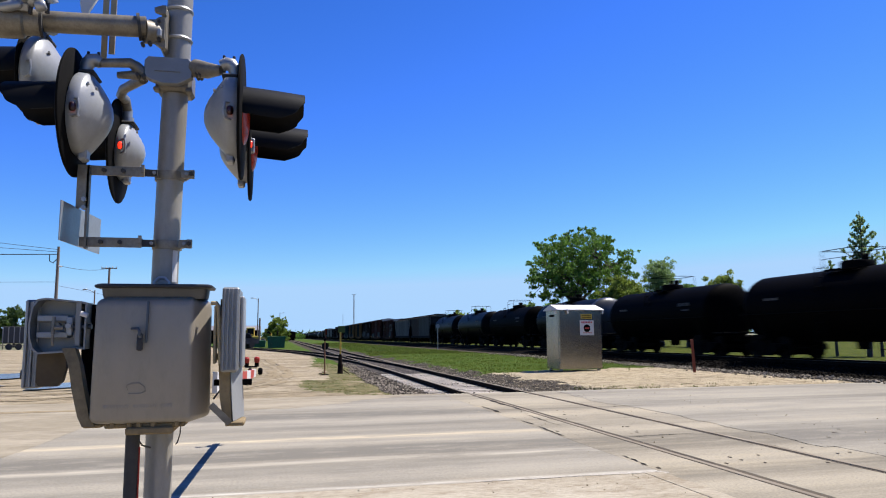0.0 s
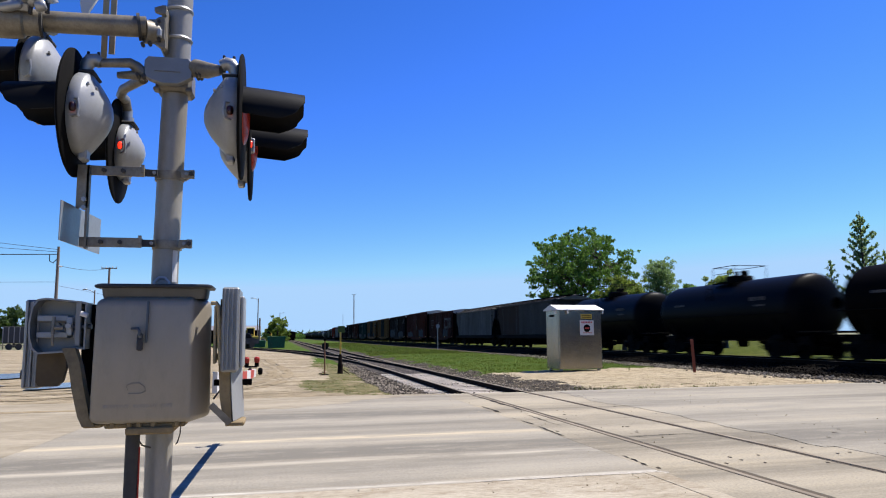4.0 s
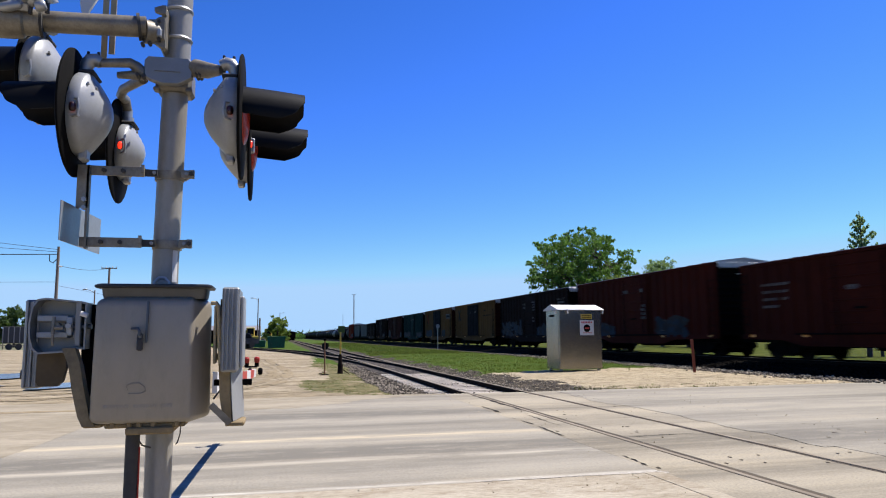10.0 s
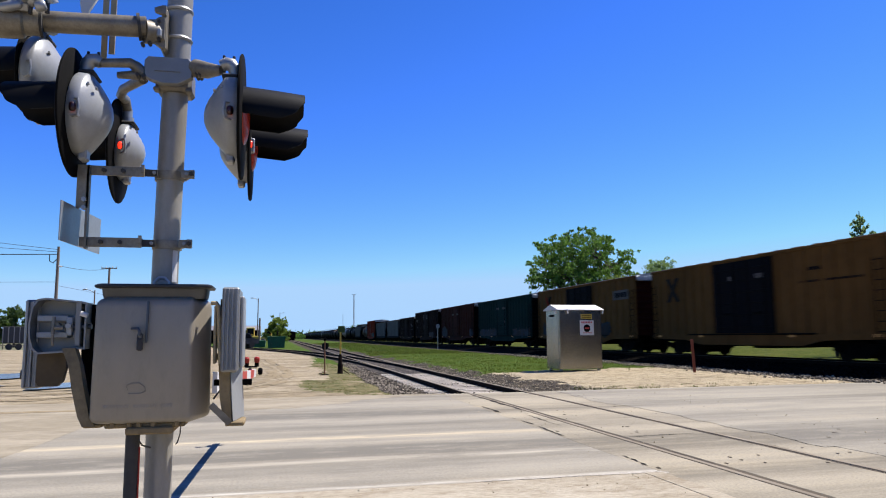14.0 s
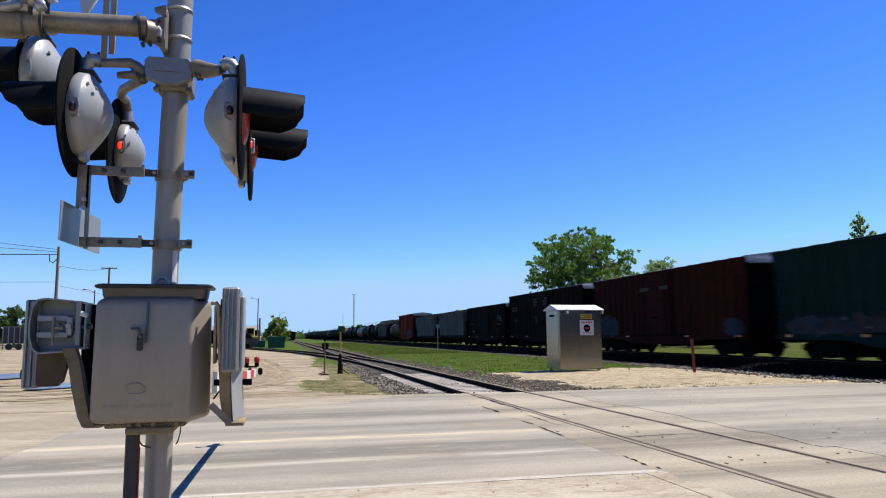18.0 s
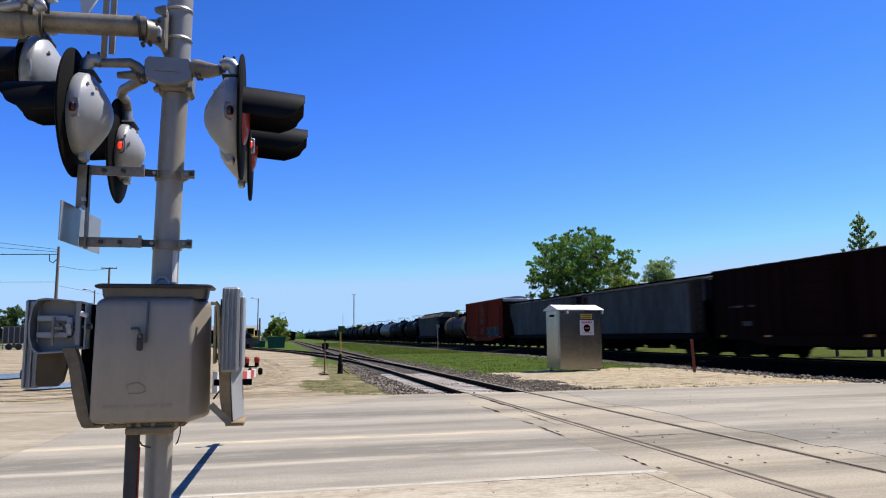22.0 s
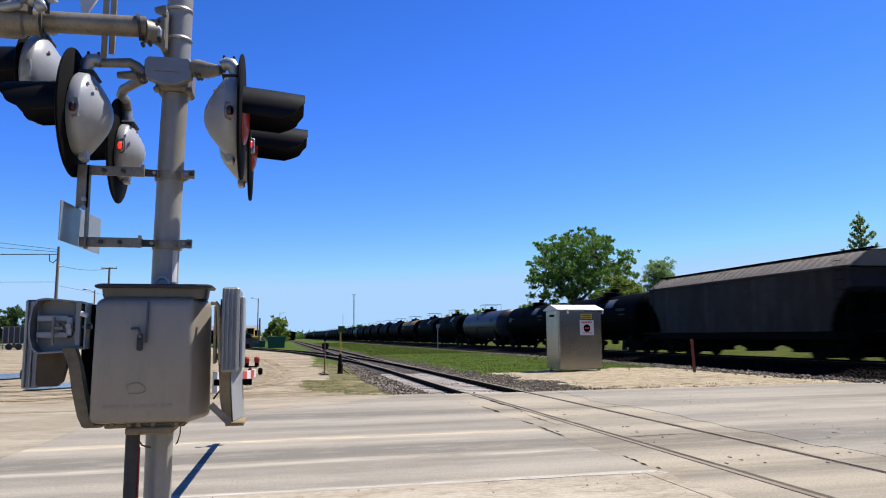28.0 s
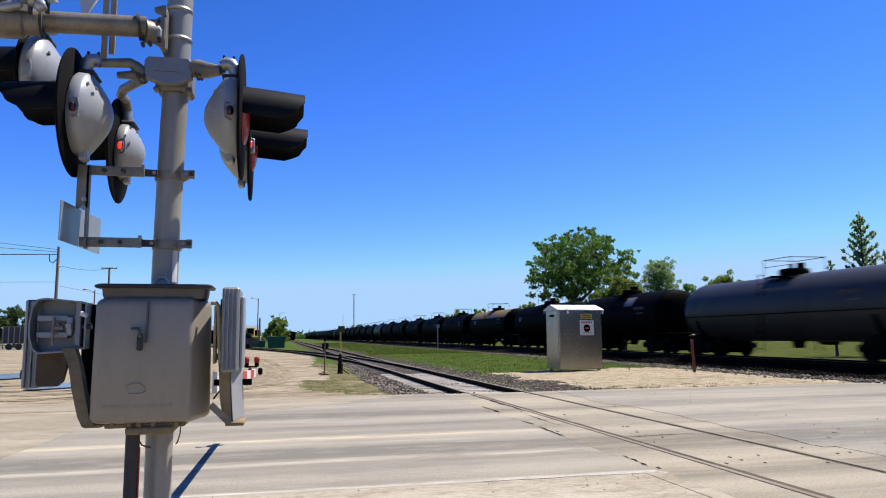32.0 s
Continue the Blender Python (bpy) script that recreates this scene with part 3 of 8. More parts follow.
# open cracks and broken edges in the asphalt beside the rails
def crack(x0, y0, x1, y1, w, seed):
    g = Geo()
    n = max(6, int(math.hypot(x1 - x0, y1 - y0) / 0.07))
    d = Vector((x1 - x0, y1 - y0, 0)).normalized()
    side = Vector((-d.y, d.x, 0))
    row = []
    for i in range(n + 1):
        f = i / n
        p = Vector((x0 + (x1 - x0) * f, y0 + (y1 - y0) * f, 0.004)) + side * (0.035 * wob(f * n * 0.07, 1, 1.4, seed) + 0.02 * wob(f * n * 0.07, 4, 5.0, seed))
        hw = max(0.0, w * (0.45 + 1.1 * wob(f * n * 0.07, 7, 2.2, seed + 1) + 0.6 * wob(f * n * 0.07, 2, 8.0, seed))) * min(1, 6 * f, 6 * (1 - f))
        row.append((p - side * hw, p + side * hw))
    for (a, b), (c, e) in zip(row, row[1:]):
        if (a - b).length + (c - e).length > 0.004:
            g.add([a, c, e, b], [(0, 1, 2, 3)])
    return solid("road_crack", g, M["crack"], "dark open crack in the worn road surface", "road", kind="structure", smooth=0)


# last entry: dark strip added to widen the left rail's dark band, no crack
for k, c in enumerate([(4.0, 14.2, 4.03, 12.9, 0.035), (3.97, 12.1, 4.02, 11.1, 0.055), (3.99, 10.9, 3.96, 9.6, 0.016), (3.97, 8.0, 3.94, 7.2, 0.040), (4.15, 9.9, 4.2, 9.2, 0.014), (4.74, 9.38, 6.02, 9.5, 0.022), (6.88, 16.9, 6.86, 14.6, 0.012), (4.35, 12.6, 4.36, 10.6, 0.012), (4.555, 17.2, 4.552, 12.4, 0.040)]):
    crack(*c, 60 + 5 * k)

# pale dirt apron spilling from the yard over the road's far lane
g = Geo()
edge = []
for i in range(301):
    x = -30 + 34 * i / 300
    y = 14.6 + 0.4 * wob(x, 0, 0.6, 41) + 0.3 * wob(x, 2, 2.5, 42) + 0.16 * wob(x, 5, 6.0, 43) + 2.6 * ease(-1.0, 3.8, x) - 5.6 * (1 - ease(-3.35, -2.85, x + 0.12 * wob(x, 7, 4.0, 44)))
    edge.append((x, y))
for (x, y), (x2, y2) in zip(edge, edge[1:]):
    g.add([(x, y, 0.0025), (x2, y2, 0.0025), (x2, ROAD_Y1 + 0.05, 0.003), (x, ROAD_Y1 + 0.05, 0.003)], [(0, 1, 2, 3)])
solid("road_dirt", g, M["apron"], "pale yard dirt spread over the road edge", "road", kind="structure", smooth=0)


# rails and ties
def rail_profile(z):
    return [(-0.07, z - 0.17), (0.07, z - 0.17), (0.07, z - 0.155), (0.012, z - 0.135), (0.012, z - 0.045), (0.036, z - 0.036), (0.036, z - 0.008), (0.028, z), (-0.028, z), (-0.036, z - 0.008), (-0.036, z - 0.036), (-0.012, z - 0.045), (-0.012, z - 0.135), (-0.07, z - 0.155)]


def rail(track, fx, ys_, z, head="rail_head"):
    g = Geo()
    g.loft([[(fx(y) + px, y, pz) for px, pz in rail_profile(z)] for y in ys_])
    ob = part("rail", g, M["rail_side"], track, smooth=0)
    h = Geo()
    h.loft([[(fx(y) + px, y, pz) for px, pz in ((-0.0365, z - 0.012), (0.0365, z - 0.012), (0.0365, z - 0.002), (0.029, z + 0.003), (-0.029, z + 0.003), (-0.0365, z - 0.002))] for y in ys_])
    part("rail_head", h, M[head], ob, "dark worn running surface" if head == "rail_head" else "dull rusty running surface", smooth=0)


dusty_mesh = Geo().box(-1.3, 1.3, -0.11, 0.11, -0.17, 0.0, 0.012).mesh("tie", M["tie_dusty"])
tie_mesh = Geo().box(-1.3, 1.3, -0.11, 0.11, -0.17, 0.0, 0.012).mesh("tie", M["tie"])


def track(nm, label, fx, y0, y1, z, tie0, tie1, turn=None):
    t = thing(nm, (0, 0, 0), label, "railway track")
    t["kind"] = "structure"
    n = max(2, int((y1 - y0) / 4)) if turn else 1
    yy = [y0 + (y1 - y0) * i / n for i in range(n + 1)]
    for s in (-0.755, 0.755):
        rail(t, lambda y, s=s: fx(y) + s, yy, z, "rail_head" if nm == "main_track" else "rail_rusty")
    y = tie0
    while y < tie1:
        if not (-9 < y < ROAD_Y1 + 0.15 and nm == "siding_track"):
            ob = part("tie", dusty_mesh if nm == "siding_track" and y < 30 else tie_mesh, None, t)
            ob.matrix_basis = pose(fx(y) + rng.uniform(-0.04, 0.04), y, z - (0.142 if nm == "siding_track" else 0.172), 0, rng.uniform(-0.4, 0.4), rng.uniform(-1, 1))
        y += 0.54
    return t


track("siding_track", "rusty siding rails on weathered ties crossing the road", lambda y: NEAR_X, -60, 900, 0.0, -6, 88)
track("main_track", "main line rails on dark ties in grey ballast", lambda y: MAIN_X, -700, 1500, MAIN_Z, 4, 90)
track("branch_track", "rusty branch rails curving off from the siding", branch_x, 33, 150, -0.005, 52, 120, True)


# loose ballast stones, pebbles and grass blades
def stones(nm, label, places, material):
    g = Geo()
    r = random.Random(len(places))
    for x, y, s in places:
        z = height(x, y) if y > ROAD_Y1 or y < ROAD_Y0 else 0.0
        q = Euler((r.uniform(0, 6), r.uniform(0, 6), r.uniform(0, 6))).to_matrix()
        k = len(g.v)
        for v in ((1, 0, 0), (-1, 0, 0), (0, 1, 0), (0, -1, 0), (0, 0, 1), (0, 0, -1)):
            p = q @ (Vector(v) * s * r.uniform(0.6, 1.15))
            g.v.append((x + p.x, y + p.y, z + s * 0.35 + p.z * 0.8))
        g.f += [(k + a, k + b, k + c) for a, b, c in ((0, 2, 4), (2, 1, 4), (1, 3, 4), (3, 0, 4), (2, 0, 5), (1, 2, 5), (3, 1, 5), (0, 3, 5))]
    return solid(nm, g, M[material], label, "stones", kind="stuff", smooth=0)


r = random.Random(21)
spots = []
while len(spots) < 8000:
    y = ROAD_Y1 + 0.1 + 26 * r.random() ** 1.6
    x = r.uniform(1.2, 11.0)
    if zone(x, y) == "ballast" and not (abs(x - NEAR_X) < 1.3 and abs((y + 6) % 0.54 - 0.27) > 0.14 and r.random() < 0.62):
        spots.append((x, y, 0.024 + 0.032 * r.random() ** 1.5))
while len(spots) < 11000:
    y = 12 + 42 * r.random()
    x = 17.85 - 2.1 * r.random() ** 0.8
    if zone(x, y) == "ballast" or r.random() < 0.10:
        spots.append((x, y, 0.025 + 0.05 * r.random() ** 1.5))
dusty = [p for p in spots if NEAR_X + 1.75 < p[0] < 12 and p[1] < 28]
spots = [p for p in spots if not (NEAR_X + 1.75 < p[0] < 12 and p[1] < 28)]
stones("ballast_stones", "loose grey ballast stones along the siding", spots, "stone")
stones("ballast_stones", "dusty tan-grey ballast stones thinning into the gravel", [(x, y, q * 0.8) for x, y, q in dusty if r.random() < 0.6], "stone_dusty")
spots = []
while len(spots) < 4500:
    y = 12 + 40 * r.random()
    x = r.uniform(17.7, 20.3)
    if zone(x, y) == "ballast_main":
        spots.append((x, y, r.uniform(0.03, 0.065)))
stones("ballast_stones", "loose ballast stones along the main track, shade put into their colour", spots, "stone_main")
spots = []
while len(spots) < 800:
    x, y = (r.uniform(7, 19), r.uniform(ROAD_Y1, 29)) if r.random() < 0.6 else (r.uniform(-9, 4), ROAD_Y1 + 14 * r.random() ** 2)
    if zone(x, y) in ("shoulder", "dirt"):
        spots.append((x, y, 0.008 + 0.02 * r.random() ** 3))
for _ in range(900):
    spots.append((r.uniform(-2, 9), r.uniform(4.6, 6.9), 0.003 + 0.009 * r.random() ** 2))
for _ in range(160):
    spots.append((r.uniform(3.2, 10), r.uniform(7.2, 17.3), 0.005 + 0.012 * r.random() ** 2))
stones("pebbles", "scattered tan pebbles on the gravel and the road edge", spots, "shoulder")
g, dry = Geo(), Geo()
n = 0
while n < 42000:
    pick, big = r.random(), 1.0
    if pick < 0.3:
        y = 58 + 110 * r.random() ** 1.3
        x, big = r.uniform(6.8, 17.4), 2.6
    elif pick < 0.6:
        x, y = r.uniform(-0.8, 3.2), r.uniform(ROAD_Y1 + 0.5, 40)
    else:
        y = 26.5 + 40 * r.random() ** 1.4
        x = r.uniform(6.5, 17.6)
    d = zone(x, y)
    if x < 4 and d == "turf" and wob(x, y, 1.4, 31) < 0.02 and r.random() < 0.85:
        continue
    if x < 4 and d == "turf_dry" and (r.random() < 0.1 or wob(x, y, 1.1, 33) < -0.05):
        continue
    if d not in ("turf", "turf_dry") and not (d in ("shoulder", "ballast") and r.random() < 0.015):
        continue
    n += 1
    z, h, a = height(x, y), (0.02 + 0.07 * r.random() ** 1.5) * (1 + 0.3 * (big - 1)), r.uniform(0, 6.28)
    w = r.uniform(0.008, 0.022) * big
    dx, dy = math.cos(a) * w, math.sin(a) * w
    lx, ly = r.uniform(-0.05, 0.05), r.uniform(-0.05, 0.05)
    if x < 4:
        h, dx, dy = h * 0.5, dx * 0.6, dy * 0.6
    q = dry if x < 4 and r.random() < 0.55 else g
    k = len(q.v)
    q.v += [(x - dx, y - dy, z - 0.01), (x + dx, y + dy, z - 0.01), (x + lx, y + ly, z + h)]
    q.f.append((k, k + 1, k + 2))
# sparse tufts and dark crumbs along the far road edge
for i in range(70):
    cx, cy = r.uniform(6.9, 13.5) if i < 30 else r.uniform(6.9, 9.6), ROAD_Y1 + 0.12 + 1.6 * r.random() ** 2
    for _ in range(r.randint(8, 22)):
        x, y, a = r.gauss(cx, 0.10), r.gauss(cy, 0.07), r.uniform(0, 6.28)
        w, h = r.uniform(0.006, 0.014), r.uniform(0.02, 0.07)
        z = height(x, y)
        q = g if i % 3 == 1 else dry
        k = len(q.v)
        q.v += [(x - math.cos(a) * w, y - math.sin(a) * w, z - 0.01), (x + math.cos(a) * w, y + math.sin(a) * w, z - 0.01), (x + r.uniform(-0.03, 0.03), y + r.uniform(-0.03, 0.03), z + h)]
        q.f.append((k, k + 1, k + 2))
crumbs = [(r.uniform(7, 22), ROAD_Y1 + 0.1 + 1.1 * r.random() ** 1.5, 0.008 + 0.018 * r.random() ** 2) for _ in range(170)]
crumbs += [(r.uniform(8, 19), r.uniform(18.5, 27), 0.008 + 0.02 * r.random() ** 2) for _ in range(90)]
stones("crumbs", "dark brown clods and crumbs on the tan gravel", crumbs, "dirt")
solid("grass_blades", dry, M["grass_dry"], "thin olive and straw grass blades beside the yard", "grass", kind="stuff", smooth=0)
solid("grass_blades", g, M["grass"], "short green grass blades along the tracks", "grass", kind="stuff", smooth=0)
# ---- the freight train ----
SPEED = 11.25      # metres a second, towards the camera and past it
CARS = []          # (root, where its middle stands along the line at the clip's start)
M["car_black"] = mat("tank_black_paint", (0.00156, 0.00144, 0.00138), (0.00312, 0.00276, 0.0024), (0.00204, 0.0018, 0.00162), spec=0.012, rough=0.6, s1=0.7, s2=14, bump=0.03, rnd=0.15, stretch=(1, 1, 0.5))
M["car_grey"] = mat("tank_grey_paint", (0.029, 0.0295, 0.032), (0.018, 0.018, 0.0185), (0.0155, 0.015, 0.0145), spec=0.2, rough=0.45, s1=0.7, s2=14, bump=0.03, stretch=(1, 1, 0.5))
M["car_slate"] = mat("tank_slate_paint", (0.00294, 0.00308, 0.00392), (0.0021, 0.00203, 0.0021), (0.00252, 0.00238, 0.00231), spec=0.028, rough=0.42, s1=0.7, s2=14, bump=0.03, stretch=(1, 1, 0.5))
M["head_white"] = mat("glossy_tank_head_paint", (0.030, 0.030, 0.031), (0.018, 0.0175, 0.017), rough=0.34, s1=1.2, s2=12, bump=0.02, spec=0.5, rvar=0.05)
M["placard"] = mat("faded_white_placard", (0.085, 0.095, 0.115), (0.05, 0.055, 0.07), rough=0.6, s1=2, s2=14, bump=0, spec=0.2)
M["car_yellow"] = mat("tank_yellow_paint", (0.17, 0.108, 0.034), (0.10, 0.066, 0.024), (0.11, 0.075, 0.035), rough=0.6, spec=0.15, s1=0.7, s2=14, bump=0.03)
M["car_rusty"] = mat("rusty_brown_tank", (0.022, 0.012, 0.0075), (0.020, 0.014, 0.010), (0.060, 0.034, 0.02), rough=0.6, spec=0.1, s1=0.8, s2=12, bump=0.05)
M["hop_rust"] = mat("rusty_hopper_panel", (0.036, 0.0175, 0.0100), (0.026, 0.0150, 0.0100), (0.034, 0.031, 0.029), spec=0.05, rough=0.75, mid=1.3, s1=0.5, s2=12, amt=0.7, amt2=0.5, bump=0.05, stretch=(1, 1, 0.4))
M["orange_rust"] = mat("orange_rust", (0.052, 0.022, 0.010), (0.034, 0.020, 0.013), rough=0.8, s1=2, s2=14, bump=0.05, spec=0.05)
# darker copy of the hopper grey: shade between the cars in its colour
M["hop_end"] = mat("shaded_hopper_end", (0.030, 0.029, 0.030), (0.014, 0.012, 0.011), (0.008, 0.007, 0.006), spec=0.04, rough=0.7, s1=0.8, s2=12, bump=0.05)
M["hop_grey"] = mat("hopper_grey_paint", (0.086, 0.0860, 0.0880), (0.050, 0.0455, 0.0410), (0.0240, 0.0190, 0.0150), spec=0.05, rough=0.65, mid=1.1, s1=0.35, s2=12, amt=0.8, amt2=0.5, bump=0.05, stretch=(1, 1, 0.3), rnd=0.1)
M["roof_rib"] = mat("grimy_roof_rib", (0.045, 0.038, 0.030), (0.026, 0.022, 0.018), rough=0.8, s1=1, s2=14, bump=0.05, spec=0.1)
M["hop_dark"] = mat("grimy_dark_hopper_paint", (0.047, 0.0450, 0.0440), (0.030, 0.0255, 0.0215), (0.0150, 0.0115, 0.0090), spec=0.05, rough=0.65, mid=1.1, s1=0.35, s2=12, amt=0.8, amt2=0.5, bump=0.05, stretch=(1, 1, 0.3), rnd=0.1)
M["hop_roof"] = mat("dusty_brown_roof", (0.125, 0.106, 0.080), (0.060, 0.048, 0.036), (0.035, 0.028, 0.022), rough=0.7, s1=1, s2=14, bump=0.05)
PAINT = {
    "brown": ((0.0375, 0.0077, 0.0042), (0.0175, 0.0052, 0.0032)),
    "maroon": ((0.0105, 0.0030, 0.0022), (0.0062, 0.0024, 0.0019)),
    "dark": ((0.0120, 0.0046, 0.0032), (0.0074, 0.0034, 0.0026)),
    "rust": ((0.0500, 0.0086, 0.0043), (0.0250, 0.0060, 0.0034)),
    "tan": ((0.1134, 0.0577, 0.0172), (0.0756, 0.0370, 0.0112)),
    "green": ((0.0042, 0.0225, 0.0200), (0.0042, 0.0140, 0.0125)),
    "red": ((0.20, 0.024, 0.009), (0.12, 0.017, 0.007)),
    # near-black for car ends: their shade is put into the colour
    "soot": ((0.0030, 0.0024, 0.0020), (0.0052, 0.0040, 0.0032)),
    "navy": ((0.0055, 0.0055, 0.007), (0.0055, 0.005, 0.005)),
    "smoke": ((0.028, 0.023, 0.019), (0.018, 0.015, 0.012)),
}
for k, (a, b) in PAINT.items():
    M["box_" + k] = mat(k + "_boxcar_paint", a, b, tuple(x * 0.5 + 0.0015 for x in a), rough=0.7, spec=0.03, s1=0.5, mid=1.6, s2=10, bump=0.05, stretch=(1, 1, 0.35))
M["car_roof"] = mat("galvanised_car_roof", (0.252, 0.252, 0.252), (0.18, 0.162, 0.144), (0.132, 0.114, 0.102), rough=0.5, metal=0.4, s1=0.7, s2=12, bump=0.05)
M["mark"] = mat("faded_white_stencil", (0.092, 0.085, 0.080), (0.046, 0.041, 0.037), rough=0.7, s1=1.2, s2=12, amt=0.8, bump=0, spec=0.1)
M["blue_spray"] = mat("pale_blue_spray_paint", (0.019, 0.030, 0.045), (0.011, 0.013, 0.017), (0.028, 0.031, 0.035), rough=0.7, s1=1.4, s2=7, amt=0.9, amt2=0.6, bump=0, spec=0.1)
M["grey_spray"] = mat("grey_spray_paint", (0.027, 0.025, 0.023), (0.014, 0.011, 0.0095), (0.036, 0.032, 0.028), rough=0.7, s1=1.4, s2=7, amt=0.9, amt2=0.6, bump=0, spec=0.1)
M["orange_mark"] = mat("orange_reflector", (0.62, 0.28, 0.045), (0.45, 0.21, 0.05), rough=0.5, bump=0)

# bogie: cast side frames with springs, bolster and two wheel sets
g = Geo()
for s in (-1, 1):
    x0, x1 = sorted((s * 0.93, s * 1.09))
    g.prism([(-1.2, 0.40), (-1.18, 0.62), (-0.55, 0.66), (-0.42, 0.80), (0.42, 0.80), (0.55, 0.66), (1.18, 0.62), (1.2, 0.40), (0.95, 0.36), (0.55, 0.24), (0.40, 0.14), (-0.40, 0.14), (-0.55, 0.24), (-0.95, 0.36)], 0, x0, x1)
    for y in (-0.88, 0.88):
        g.cyl((s * 1.0, y, 0.46), (s * 1.17, y, 0.46), 0.13, n=12)
    for y in (-0.18, 0.0, 0.18):
        g.cyl((s * 1.01, y, 0.24), (s * 1.01, y, 0.60), 0.12, n=10)
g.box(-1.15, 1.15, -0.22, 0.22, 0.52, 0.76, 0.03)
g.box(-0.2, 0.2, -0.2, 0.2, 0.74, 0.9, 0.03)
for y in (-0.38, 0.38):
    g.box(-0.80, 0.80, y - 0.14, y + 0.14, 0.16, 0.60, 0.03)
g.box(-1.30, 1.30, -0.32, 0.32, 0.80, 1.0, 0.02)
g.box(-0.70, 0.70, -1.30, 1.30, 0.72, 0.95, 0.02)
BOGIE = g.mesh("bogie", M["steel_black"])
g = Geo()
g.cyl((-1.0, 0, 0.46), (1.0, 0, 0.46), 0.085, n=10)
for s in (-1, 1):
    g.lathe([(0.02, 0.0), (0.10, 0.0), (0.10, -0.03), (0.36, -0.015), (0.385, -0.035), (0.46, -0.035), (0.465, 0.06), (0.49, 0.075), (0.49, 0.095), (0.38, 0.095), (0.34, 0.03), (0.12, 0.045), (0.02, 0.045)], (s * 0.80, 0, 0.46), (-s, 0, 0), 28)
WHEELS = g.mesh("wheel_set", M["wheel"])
g = Geo()
g.box(-0.12, 0.12, -0.55, 0.25, 0.72, 0.94, 0.02)
g.box(-0.17, 0.17, -0.80, -0.50, 0.66, 1.0, 0.05)
COUPLER = g.mesh("coupler", M["steel_black"])


def ladder_geo(h, w=0.42, n=None):
    g = Geo()
    for s in (-w / 2, w / 2):
        g.tube([(0, s, 0), (0, s, h)], 0.018, 6)
    n = n or max(2, int(h / 0.32))
    for i in range(n):
        z = 0.12 + (h - 0.2) * i / (n - 1)
        g.tube([(0, -w / 2, z), (0, w / 2, z)], 0.014, 6)
    return g


LADDER_BOX = ladder_geo(3.0).mesh("ladder", M["steel_black"])
LADDER_TALL = ladder_geo(3.3).mesh("ladder", M["steel_black"])
g = Geo()
g.lathe([(0.20, -0.012), (0.235, -0.012), (0.235, 0.012), (0.20, 0.012), (0.20, -0.012)], (0, 0, 0), (0, 1, 0), 20)
for k in range(5):
    a = k * math.tau / 5
    g.tube([(0, 0, 0), (0.21 * math.cos(a), 0, 0.21 * math.sin(a))], 0.012, 6)
g.tube([(0, -0.02, 0), (0, 0.16, 0)], 0.025, 8)
BRAKE = g.mesh("brake_wheel", M["steel_black"])


def running_gear(root, half, inset):
    for s in (-1, 1):
        b = part("bogie", BOGIE, None, root)
        b.location = (0, s * (half - inset), 0)
        for y in (-0.88, 0.88):
            w = part("wheel_set", WHEELS, None, b)
            w.location = (0, y, 0)
        c = part("coupler", COUPLER, None, root)
        c.matrix_basis = pose(0, s * half, 0, 0, 0, 0 if s < 0 else 180)
    br = part("brake_wheel", BRAKE, None, root)
    br.location = (-0.55, half - 0.05, 2.2)


def car_root(nm, front, rear, label, category="freight car"):
    root = thing(nm, (MAIN_X, (front + rear) / 2, MAIN_Z), label, category, "cars of the freight train")
    CARS.append((root, (front + rear) / 2))
    return root


TANK_CACHE = {}
ROOF_SEAM = Geo().prism([(-1.532, 0.0), (-1.532, 0.045), (0, 0.23), (1.532, 0.045), (1.532, 0.0)], 1, -0.035, 0.035).mesh("roof_seam", M["car_roof"])
HOPPER_SEAM = Geo().box(-0.010, 0.010, -0.035, 0.035, 0.10, 2.48, 0.003).mesh("side_seam", M["hop_grey"])


